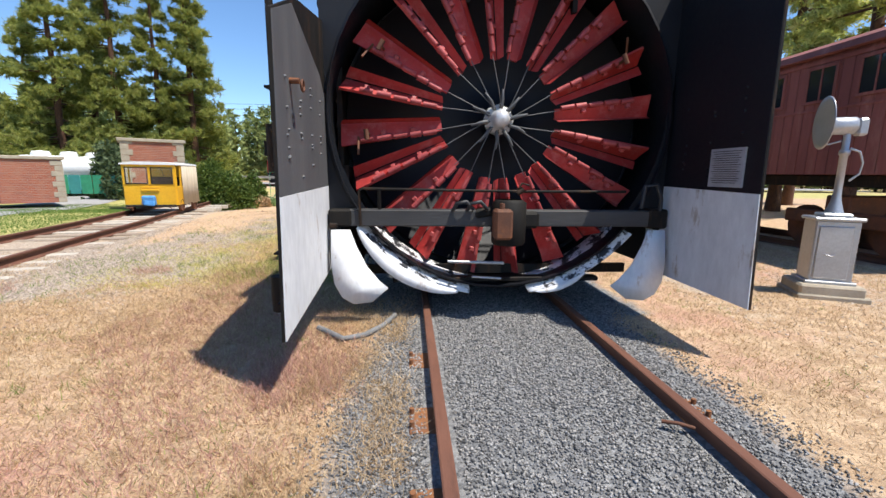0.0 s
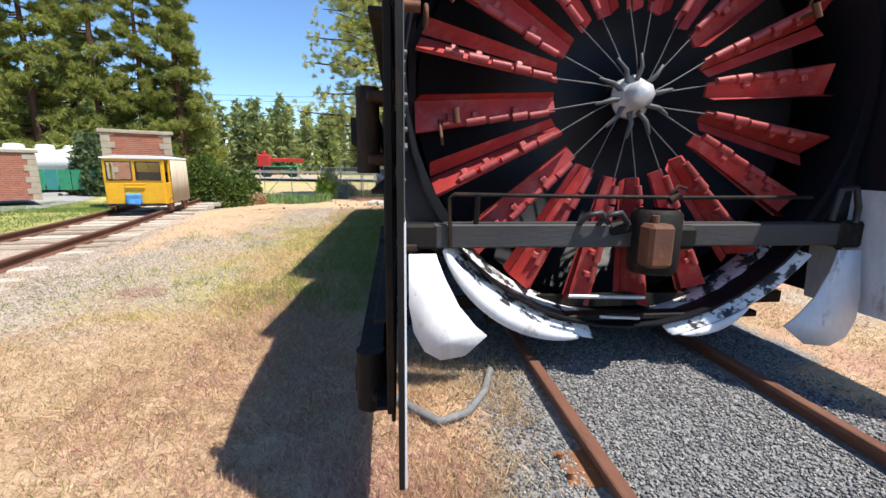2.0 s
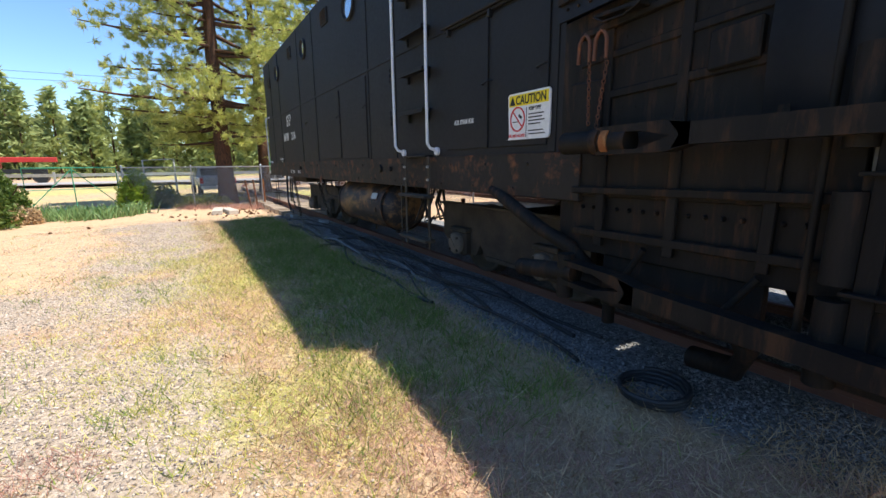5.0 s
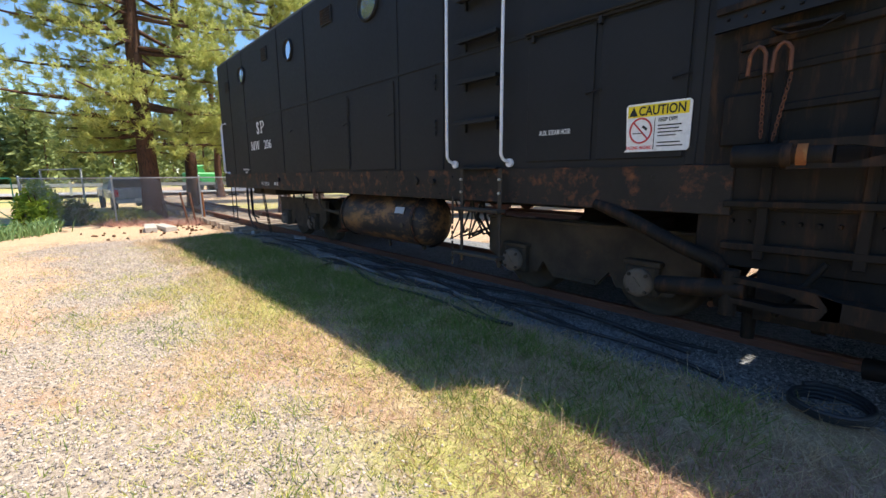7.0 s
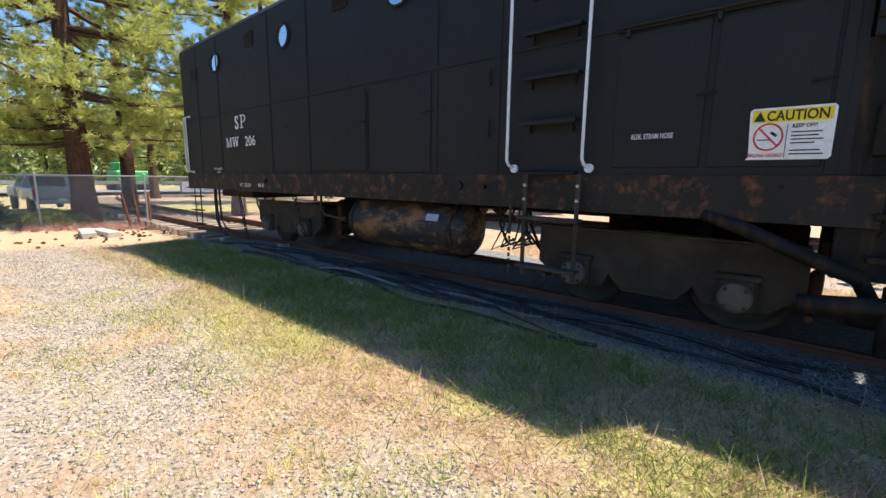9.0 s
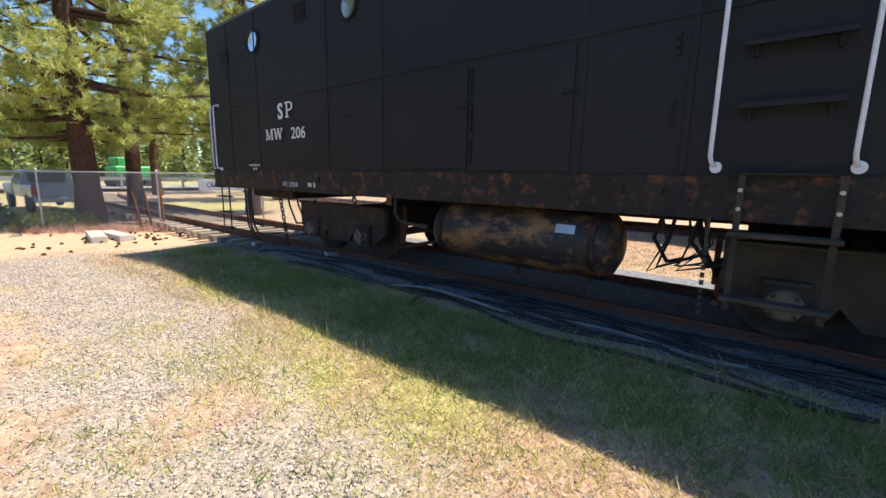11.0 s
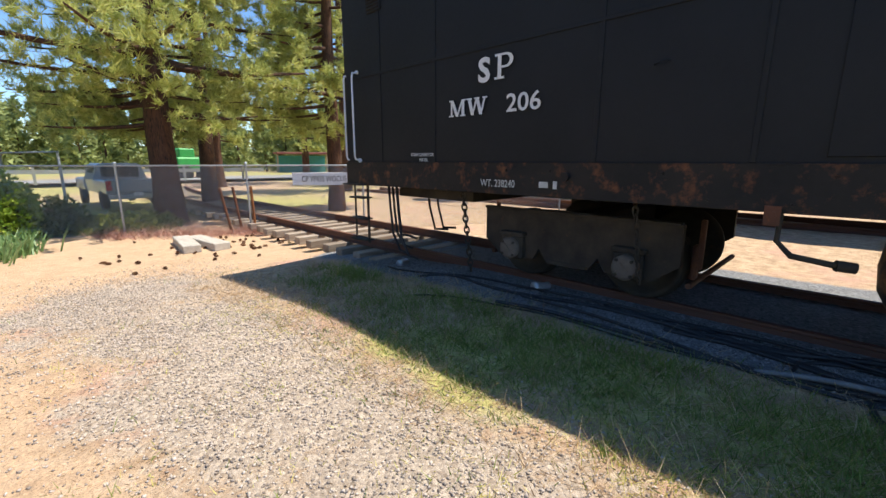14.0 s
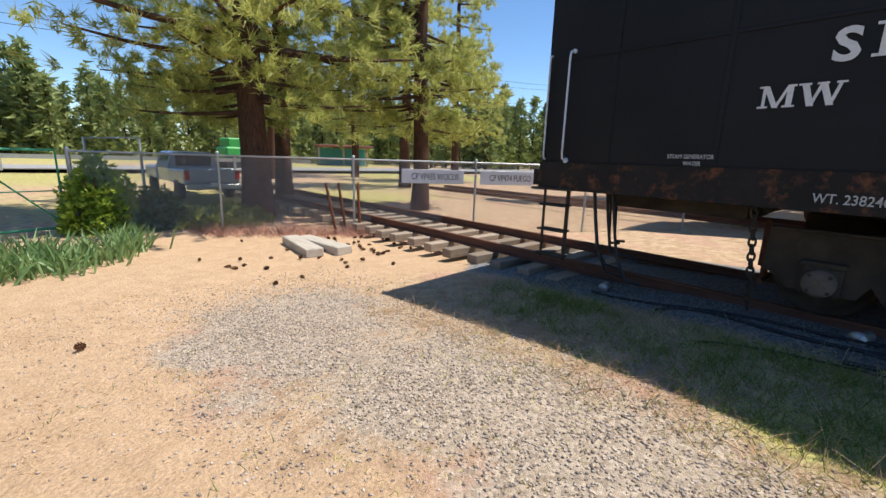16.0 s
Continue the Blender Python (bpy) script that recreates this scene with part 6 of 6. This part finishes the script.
for x in (-0.85, 0.85):
    for y in (-0.72, 0.72):
        s = 1 if x > 0 else -1
        g = Geo().lathe([(0.03, s * 0.03), (0.2, s * 0.015), (0.205, s * 0.04), (0.222, s * 0.04), (0.225, -s * 0.03), (0.245, -s * 0.035), (0.24, -s * 0.05), (0.19, -s * 0.03), (0.03, -s * 0.03)], (x, y, 0.335), "x", 26)
        for k in range(6):
            a = math.pi / 3 * k
            g.tube([(x, y, 0.335), (x + s * 0.03, y + 0.2 * math.cos(a), 0.335 + 0.2 * math.sin(a))], 0.014, 5)
        part("wheel", g, COUPLER, car, "small rusty spoked wheel")
    part("fender", Geo().tube([(x, -1.0, 0.42), (x, -0.9, 0.55), (x, -0.72, 0.6), (x, -0.5, 0.55), (x, -0.42, 0.42)], 0.035, 6), CANVAS, car)
part("seat", Geo().box((0, 0.3, 0.75), (1.2, 0.5, 0.5), ch=0.04).box((0, 0.55, 1.15), (1.2, 0.1, 0.5), ch=0.03), DARKP, car)


# ---- brick huts ----
def hut(at, turn, w, d, h, door):
    t = thing("brick_hut", "low red brick hut with pale stone corners and flat slab roof", "hut", "brick huts", at, turn)
    th = 0.2
    g = Geo()
    if door:
        g.box((-w / 4 - 0.22, 0, h / 2), (w / 2 - 0.44, th, h)).box((w / 4 + 0.22, 0, h / 2), (w / 2 - 0.44, th, h)).box((0, 0, h - 0.12), (0.9, th, 0.24))
    else:
        g.box((0, 0, h / 2), (w, th, h))
    g.box((-w / 2 + th / 2, d / 2, h / 2), (th, d - th, h)).box((w / 2 - th / 2, d / 2, h / 2), (th, d - th, h)).box((0, d, h / 2), (w, th, h))
    part("brick_wall", g, BRICK, t, "red brick walls")
    for x in (-w / 2, w / 2):
        g = Geo()
        z = 0.0
        k = 0
        while z < h - 0.1:
            hh = min(0.24, h - z)
            ww = 0.44 if k % 2 else 0.30
            g.box((x - math.copysign(ww / 2 - 0.03, x), 0.0, z + hh / 2), (ww, th + 0.05, hh - 0.012), ch=0.008)
            g.box((x - math.copysign(0.07, x), 0.1 + (0.6 - ww) / 2, z + hh / 2), (0.2, 0.66 - ww, hh - 0.012), ch=0.008)
            z += hh
            k += 1
        part("quoin", g, CONC, t, "pale stone corner blocks")
    part("roof_slab", Geo().box((0, d / 2, h + 0.07), (w + 0.24, d + 0.34, 0.14), ch=0.02), CONC, t, "grey concrete roof slab")
    if door:
        part("door", Geo().box((0, 0.02, 0.85), (0.88, 0.05, 1.7), ch=0.01), MAROON, t, "red wooden door")


hut((-12.35, 20.7, 0.0), 32, 2.3, 1.5, 2.75, False)
hut((-19.0, 20.0, 0.0), 42.0, 5.2, 3.0, 1.95, True)

# ---- wig-wag signal ----
sig = thing("crossing_signal", "silver-painted crossing signal on a relay cabinet and concrete base", "signal", at=(4.48, 5.35, 0.0), turn=-24)
sig.matrix_basis = sig.matrix_basis @ Matrix.Diagonal((0.74, 0.74, 0.88, 1))
part("base", Geo().box((0, 0, 0.10), (0.92, 0.80, 0.24), ch=0.03).box((0.02, 0.02, 0.02), (1.02, 0.9, 0.12), ch=0.02), CONC, sig, "cracked concrete base")
cab = part("cabinet", Geo().box((0, 0, 0.68), (0.62, 0.46, 0.92), ch=0.02).box((0, 0, 1.16), (0.70, 0.54, 0.05), ch=0.015).box((0, 0, 0.24), (0.72, 0.56, 0.05), ch=0.01).box((0, 0, 1.21), (0.42, 0.34, 0.06), ch=0.02), SILVER, sig, "silver riveted relay cabinet")
part("cabinet_door", Geo().box((-0.02, -0.24, 0.68), (0.48, 0.03, 0.76), ch=0.012).tube([(-0.14, -0.27, 0.66), (-0.06, -0.28, 0.63), (0.0, -0.28, 0.66)], 0.01, 6), SILVER, cab)
g = Geo()
for k in range(12):
    g.cyl((0.29, -0.232, 0.28 + 0.07 * k), (0.29, -0.245, 0.28 + 0.07 * k), 0.012, 0.008, n=6).cyl((0.312, -0.19, 0.28 + 0.07 * k), (0.322, -0.19, 0.28 + 0.07 * k), 0.012, 0.008, n=6)
part("rivet_heads", g, SILVER, cab)
part("mast", Geo().lathe([(0.14, 1.22), (0.11, 1.30), (0.07, 1.42), (0.055, 1.55), (0.055, 2.05), (0.075, 2.06), (0.075, 2.12), (0.05, 2.14), (0.05, 2.42)], (0, 0, 0), "z", 20), SILVER, sig, "silver turned mast")
part("lamp_case", Geo().lathe([(0.0, -0.22), (0.10, -0.22), (0.12, -0.18), (0.12, 0.12), (0.09, 0.16), (0.0, 0.16)], (-0.05, 0.0, 2.46), "x", 20).box((0.16, 0, 2.44), (0.14, 0.2, 0.24), ch=0.03), SILVER, sig, "silver lamp case")
part("target_disc", Geo().lathe([(0.0, -0.01), (0.30, -0.02), (0.36, -0.035), (0.365, -0.02), (0.30, 0.0), (0.0, 0.01)], (-0.34, -0.05, 2.50), "x", 36).cyl((-0.34, -0.05, 2.5), (-0.2, -0.02, 2.47), 0.06, n=12), SILVER, sig, "pale round target disc")
part("conduit", Geo().tube([(0.06, -0.02, 2.15), (0.2, -0.02, 2.1), (0.26, -0.02, 1.95), (0.24, -0.02, 1.8), (0.12, -0.02, 1.7)], 0.016, 7), SILVER, sig)
part("cable_arm", Geo().tube([(-0.1, -0.06, 2.25), (-0.28, -0.08, 2.2), (-0.32, -0.08, 2.28)], 0.012, 6), SILVER, sig)

# ---- red railway car on the next track ----
coach = thing("railway_car", "faded maroon wooden railway outfit car with small windows", "railway car", at=(8.4, 12.5, 0.0))
part("body", Geo().box((0, 0, 2.72), (2.8, 13.0, 2.25), ch=0.02), MAROON, coach, "faded maroon boarded body")
g = Geo()
for k in range(60):
    g.box((-1.405, -6.4 + 0.217 * k, 2.7), (0.016, 0.20, 2.2), ch=0.004)
part("board", g, MAROON, coach)
part("roof", Geo().plate([(-1.55, 3.82), (-1.5, 3.95), (-0.8, 4.22), (0.8, 4.22), (1.5, 3.95), (1.55, 3.82)], "y", -6.7, 6.7), MAROON, coach, "dull red curved roof")
part("window_band", Geo().box((-1.415, 0, 3.72), (0.03, 13.0, 0.08), ch=0.005).box((-1.415, 0, 2.82), (0.03, 13.0, 0.05), ch=0.005), MAROON, coach)
for y in (-5.2, -4.2, -3.1, -1.6, 0.2, 1.8, 3.4, 5.0):
    w = part("window", Geo().box((-1.43, y, 3.62), (0.04, 0.62, 0.05)).box((-1.43, y, 2.98), (0.05, 0.66, 0.05)).box((-1.43, y - 0.29, 3.3), (0.04, 0.05, 0.62)).box((-1.43, y + 0.29, 3.3), (0.04, 0.05, 0.62)).box((-1.43, y, 3.3), (0.03, 0.025, 0.62)), MAROON, coach, "small wooden window frame")
    part("pane", Geo().box((-1.422, y, 3.3), (0.01, 0.54, 0.60)), GLASS_DARK, w, "dark window pane")
part("underframe", Geo().box((0, 0, 1.48), (2.5, 12.8, 0.22), ch=0.02).box((-1.0, 0.5, 1.1), (0.5, 3.0, 0.4), ch=0.04), SOOT, coach)
for yy in (-4.6, 4.6):
    part("truck_frame", Geo().box((-1.0, yy, 0.75), (0.12, 2.3, 0.28), ch=0.03).box((0, yy, 0.95), (2.2, 0.5, 0.5), ch=0.03), COUPLER, coach)
    for dy in (-0.85, 0.85):
        for x in (-0.77, 0.77):
            part("wheel", Geo().cyl((x - 0.06, yy + dy, 0.55), (x + 0.06, yy + dy, 0.55), 0.42, n=28), COUPLER, coach, "rusty steel wheel")
part("vent_pipe", Geo().tube([(-0.9, -1.2, 4.1), (-1.0, -1.0, 4.6), (-1.1, -0.7, 5.0)], 0.05, 8), COUPLER, coach, "leaning rusty stove pipe")
ct = thing("siding_track", "rusty siding rails under the red railway car", "railway track", kind="structure")
for off in (-0.7535, 0.7535):
    part("rail", rail_geo([(8.4, y, 0.0) for y in range(-4, 34, 2)], off), RAILM, ct)

# ---- vehicles and things beyond the fence ----
PX, PY = -2.45, 34.5
pk = thing("pickup_truck", "silver-blue pickup truck parked beyond the fence", "pickup truck", at=(PX, PY, -0.2), turn=4)
part("cargo_bed", Geo().box((0, -1.65, 0.85), (1.86, 2.0, 0.52), ch=0.05), TRUCKM, pk, "silver-blue painted bed")
part("bonnet", Geo().box((0, 1.9, 0.85), (1.86, 1.9, 0.55), ch=0.08), TRUCKM, pk, "silver-blue painted bonnet")
part("cab", Geo().plate([(-0.86, 0.6), (-0.9, 1.1), (-0.72, 1.66), (-0.6, 1.72), (0.6, 1.72), (0.72, 1.66), (0.9, 1.1), (0.86, 0.6)], "y", -0.6, 1.1), TRUCKM, pk)
part("tailgate", Geo().box((0, -2.68, 0.90), (1.5, 0.06, 0.46), ch=0.02), TRUCKM, pk)
part("rear_window", Geo().box((0, -0.615, 1.38), (1.25, 0.02, 0.42), ch=0.005), GLASS_DARK, pk, "dark rear window")
part("side_window", Geo().box((0.80, 0.25, 1.38), (0.02, 1.2, 0.36), rot=(0, -17, 0)).cut().box((-0.80, 0.25, 1.38), (0.02, 1.2, 0.36), rot=(0, 17, 0)), GLASS_DARK, pk)
part("bumper", Geo().box((0, -2.76, 0.52), (1.8, 0.14, 0.18), ch=0.03), GALV, pk, "chrome rear bumper")
for x in (-0.84, 0.84):
    part("tail_light", Geo().box((x, -2.67, 0.92), (0.16, 0.06, 0.34), ch=0.01), TAIL, pk, "red tail light")
    for y in (-1.7, 1.9):
        part("wheel", Geo().lathe([(0.0, 0.1), (0.2, 0.1), (0.24, 0.12), (0.36, 0.1), (0.37, -0.1), (0.2, -0.12), (0.0, -0.1)], (x, y, 0.37), "x", 22), DARKP, pk, "black tyre")
part("number_plate", Geo().box((0, -2.84, 0.6), (0.3, 0.01, 0.14)), SIGNW, pk)
tk = thing("tank_trailer", "silver-white tank with domes on a turquoise base", "tank", at=(-23.6, 31.0, 0.1), turn=42)
part("tank", Geo().lathe([(0.0, -2.6), (0.4, -2.55), (0.72, -2.3), (0.75, -2.1), (0.75, 2.1), (0.72, 2.3), (0.4, 2.55), (0.0, 2.6)], (0, 0, 1.55), "x", 24), SIGNW, tk)
for x in (-1.3, 0.1, 1.4):
    part("dome", Geo().lathe([(0.5, 0.5), (0.5, 0.85), (0.42, 1.0), (0.0, 1.05)], (x, 0, 1.55), "z", 20), SIGNW, tk)
part("base", Geo().box((0, 0, 0.5), (4.6, 1.2, 0.9), ch=0.05), TURQ, tk)
fd = thing("red_machine", "red road machine parked far beyond the fence", "machine", at=(-18.0, 62, 0), turn=5)
part("boom", Geo().box((0.8, 0, 2.3), (5.2, 0.5, 0.5), ch=0.05), REDFAR, fd)
part("cab", Geo().box((-1.6, 0, 2.2), (1.6, 1.6, 1.6), ch=0.1).box((-1.6, 0, 3.2), (0.5, 0.5, 0.5), ch=0.1), REDFAR, fd)
part("wheels", Geo().cyl((-1.4, -0.9, 0.6), (-1.4, 0.9, 0.6), 0.6, n=16).cyl((2.0, -0.9, 0.6), (2.0, 0.9, 0.6), 0.6, n=16).box((0, 0, 1.2), (5, 0.8, 0.4)), DARKP, fd)
gm = thing("green_machine", "bright green farm machine parked far beyond the fence", "machine", at=(6.6, 58.0, -0.2), turn=8)
part("hull", Geo().box((0, 0, 1.5), (3.4, 2.2, 1.3), ch=0.15).box((-0.7, 0, 2.5), (1.4, 1.8, 0.9), ch=0.12), GREENFAR, gm)
part("wheels", Geo().cyl((-1.1, -1.2, 0.7), (-1.1, 1.2, 0.7), 0.7, n=18).cyl((1.2, -1.1, 0.5), (1.2, 1.1, 0.5), 0.5, n=16), DARKP, gm)
sg = thing("pipe_frame", "grey pipe goal frame standing beyond the fence", "frame", at=(-5.0, 32.0, -0.2), turn=6)
part("pipe", Geo().tube([(-0.7, 0, 0), (-0.7, 0, 2.05), (0.7, 0, 2.12), (0.7, 0, 0)], 0.05, 8), GALV, sg)
sh = thing("information_shelter", "low red-roofed shelter far across the yard", "shelter", at=(22.0, 66.0, 0), turn=-15)
part("roof", Geo().box((0, 0, 2.6), (7, 3.4, 0.25), ch=0.05), MAROON, sh)
for x in (-3.2, 0, 3.2):
    part("post", Geo().box((x, 0, 1.3), (0.2, 0.2, 2.6)), CONC, sh)
part("wall", Geo().box((0, 1.2, 1.2), (6.4, 0.15, 2.2)), TURQ, sh)
g = Geo()
for i in range(14):
    x = 9 - 4.5 * i
    g.box((x, 52 + 0.4 * i, 0.55), (0.16, 0.16, 1.2), ch=0.01)
g.box((-20, 54.8, 0.85), (62, 0.06, 0.28), rot=(0, 0, -5.1))
solo("guard_rail", g, GALV, "long grey guard rail beside the far road", "guard rail")
g = Geo().box((0, 0, 0), (130, 7.0, 0.06))
solo("far_road", g, ROADM, "pale grey road beyond the fence", "road", kind="structure", m=pose(-8, 58, 0.02, 0, 0, -5.1))
w = thing("power_line", "thin overhead wires between far poles", "wire")
for dz in (0, 0.6):
    part("wire", Geo().tube([(-60 + 9 * i, 62 - 1.2 * i, 9.0 + dz + 0.05 * (i - 6) ** 2) for i in range(13)], 0.018, 4), DARKP, w)


# ---- loose ground cover ----
def scatter(n, x0, x1, y0, y1, want, seed):
    r = random.Random(seed)
    out = []
    for _ in range(n):
        x, y = r.uniform(x0, x1), r.uniform(y0, y1)
        if r.random() < want(x, y, cover_at(x, y)):
            out.append((x, y, ground_z(x, y)))
    return np.array(out)


def clear_of(x, y):
    return abs(abs(x) - 0.7535) > 0.085


def blades(pts, per, ln, w, spread, lie):
    n = len(pts) * per
    c = np.repeat(pts, per, axis=0) + np.concatenate([rng.normal(0, spread, (n, 2)), np.full((n, 1), -0.01)], axis=1)
    d = unit(np.concatenate([rng.normal(0, lie, (n, 2)), np.ones((n, 1))], axis=1))
    s = unit(np.cross(d, rng.normal(0, 1, (n, 3)))) * w
    l2 = ln * rng.uniform(0.5, 1.4, (n, 1))
    return np.stack([c - s, c + s, c + d * l2], axis=1)


straw_pts = scatter(70000, -9, -1.3, 0.3, 13, lambda x, y, c: max(0, 1 - c[1] - c[0] - 0.5 * max(c[2], 0) - c[3]) * (1 if y < 8 else 0.5), 1)
straw_right = scatter(26000, 1.2, 7, 0.8, 12, lambda x, y, c: max(0, 0.8 - max(c[1], 0) - c[3]), 2)
straw_all = np.concatenate([straw_pts, straw_right])
tagged(new("dry_grass", tri_mesh("dry_grass", blades(straw_all, 6, 0.062, 0.0034, 0.05, 1.2), STRAW)), "short dry straw-coloured grass", "grass", kind="stuff")
green_pts = scatter(24000, -6.5, -1.4, 5.2, 18.5, lambda x, y, c: min(max(c[2], 0) * (1.0 if x > -3.4 else 0.15), 1) * (1 - c[3]), 3)
tagged(new("green_grass", tri_mesh("green_grass", blades(green_pts, 7, 0.095, 0.0042, 0.06, 0.8), GREENG)), "tufts of green grass in the shade of the plow", "grass", kind="stuff")
mixed = scatter(12000, -3.9, -1.3, 4.0, 19.0, lambda x, y, c: 0.35 * (1 - c[3]), 6)
tagged(new("fallen_straw", tri_mesh("fallen_straw", blades(mixed, 5, 0.2, 0.003, 0.08, 2.2), STRAW)), "long fallen straw among the grass", "grass", kind="stuff")
edge_pts = scatter(9000, -1.75, -0.95, 0.6, 5.2, lambda x, y, c: 0.55 if n3(x, y, 1.7, 5.0) > 0.0 else 0.12, 21)
tagged(new("edge_straw", tri_mesh("edge_straw", blades(edge_pts, 5, 0.09, 0.003, 0.05, 1.1), STRAW)), "straw strewn over the edge of the ballast", "grass", kind="stuff")
pink_pts = np.concatenate([scatter(1500, -2.15, -1.35, 2.7, 4.2, lambda x, y, c: max(0, 1 - math.hypot(x + 1.75, y - 3.4) / 0.7), 22), scatter(16000, -8, -1.5, 0.4, 7.5, lambda x, y, c: 0.75 if n3(x, y, 0.55, 9.0) > 0.2 else 0.0, 23)])
tagged(new("pink_grass", tri_mesh("pink_grass", blades(pink_pts, 6, 0.10, 0.0028, 0.05, 0.8), PINKG)), "pinkish dry seed grass in patches", "grass", kind="stuff")
weed_pts = scatter(9000, -8, -1.4, 0.5, 20, lambda x, y, c: 0.4 * (1 - c[3]) * (1 - 0.8 * c[0]) * (0.25 if c[1] > 0.4 else 1) if n3(x, y, 1.1, 2.0) > 0.18 else 0.02, 24)
weed_right = scatter(900, 1.3, 6, 1.0, 9, lambda x, y, c: 0.5 if n3(x, y, 1.1, 2.0) > 0.1 else 0.0, 25)
tagged(new("weeds", tri_mesh("weeds", blades(np.concatenate([weed_pts, weed_right]), 6, 0.08, 0.0032, 0.035, 0.8), GREENG)), "small green weeds among straw and gravel", "grass", kind="stuff")
yel_pts = scatter(14000, -5.6, -3.0, 6.0, 17.5, lambda x, y, c: (0.85 if x > -4.5 else 0.35) * max(0, 0.75 + 1.6 * n3(x, y, 1.2, 4.0)) * (0.12 if y > 13.5 else 1), 26)
tagged(new("yellow_grass", tri_mesh("yellow_grass", blades(yel_pts, 5, 0.065, 0.0034, 0.06, 0.9), YGRASS)), "yellow-green drying grass along the drive", "grass", kind="stuff")
drive_pts = scatter(16000, -7.6, -3.2, 9.0, 21.5, lambda x, y, c: 0.75 if n3(x, y, 0.9, 6.0) > 0.02 else 0.15, 27)
tagged(new("drive_straw", tri_mesh("drive_straw", blades(drive_pts, 4, 0.055, 0.0036, 0.06, 2.6), STRAW)), "broken straw strewn over the gravel drive", "grass", kind="stuff")
tuft_pts = scatter(3000, -3.0, -1.95, 6.0, 18.6, lambda x, y, c: max(0, 0.55 + 1.3 * n3(x, y, 1.0, 8.0)) * (1.0 if x > -2.3 else 0.4), 28)
tagged(new("grass_tufts", tri_mesh("grass_tufts", blades(tuft_pts, 9, 0.17, 0.0036, 0.05, 0.7), GREENG)), "long fresh green grass tufts along the cables", "grass", kind="stuff")
brush_pts = scatter(1100, -4.2, -0.6, 23.0, 26.3, lambda x, y, c: max(0, 1 - abs(y - on_fence(x) + 0.3) / 0.7), 29)
tagged(new("dry_brush", tri_mesh("dry_brush", blades(brush_pts, 10, 0.30, 0.006, 0.10, 0.9), PINKG)), "reddish-brown dry brush along the fence", "grass", kind="stuff")
lawn_pts = scatter(16000, -18, -9.6, 3, 24, lambda x, y, c: 0.9 if c[2] > 0.9 else 0, 7)
tagged(new("lawn_grass", tri_mesh("lawn_grass", blades(lawn_pts, 5, 0.09, 0.006, 0.12, 0.6), LAWN)), "mown bright green lawn", "grass", kind="stuff")


def stones(pts, size, name, material, label):
    """Angular stones, each a squashed and jittered octahedron."""
    n = len(pts)
    base = np.array([(1, 0, 0), (-1, 0, 0), (0, 1, 0), (0, -1, 0), (0, 0, 1), (0, 0, -1)], dtype=float)
    v = base[None] * rng.uniform(0.6, 1.25, (n, 6, 3)) + rng.normal(0, 0.22, (n, 6, 3))
    a = rng.uniform(0, 2 * math.pi, n)
    ca, sa = np.cos(a), np.sin(a)
    v = np.stack([v[..., 0] * ca[:, None] - v[..., 1] * sa[:, None], v[..., 0] * sa[:, None] + v[..., 1] * ca[:, None], v[..., 2] * 0.75], axis=-1)
    v = v * (size * rng.uniform(0.55, 1.35, (n, 1, 1))) + pts[:, None, :]
    f = np.array([(0, 2, 4), (2, 1, 4), (1, 3, 4), (3, 0, 4), (2, 0, 5), (1, 2, 5), (3, 1, 5), (0, 3, 5)])
    faces = (f[None] + 6 * np.arange(n)[:, None, None]).reshape(-1, 3)
    me = bpy.data.meshes.new(name)
    me.vertices.add(6 * n)
    me.vertices.foreach_set("co", v.astype(np.float32).ravel())
    me.loops.add(len(faces) * 3)
    me.loops.foreach_set("vertex_index", faces.astype(np.int32).ravel())
    me.polygons.add(len(faces))
    me.polygons.foreach_set("loop_start", np.arange(0, 3 * len(faces), 3, dtype=np.int32))
    me.update(calc_edges=True)
    me.materials.append(material)
    tagged(new(name, me), label, "gravel", kind="stuff")


bp = scatter(70000, -1.6, 1.5, 0.3, 6.0, lambda x, y, c: c[3] if clear_of(x, y) else 0, 8)
bp2 = scatter(22000, -2.1, -0.86, 6.0, 18.5, lambda x, y, c: c[3] if clear_of(x, y) else 0, 9)
bp = np.concatenate([bp, bp2])
bp[:, 2] += 0.006
stones(bp, 0.0098, "ballast", BALL, "dark grey crushed ballast between the rails")
gp = scatter(120000, -7.5, -2.6, 4.5, 21.5, lambda x, y, c: min(max(c[1], 0) ** 1.4 + 0.06, 1), 10)
gp[:, 2] += 0.003
stones(gp, 0.0108, "gravel", STONE, "pale grey gravel of the drive")
gr = scatter(16000, 2, 7, 0, 8, lambda x, y, c: max(c[1], 0), 12)
if len(gr):
    stones(gr, 0.013, "gravel", STONE, "grey gravel beside the signal")
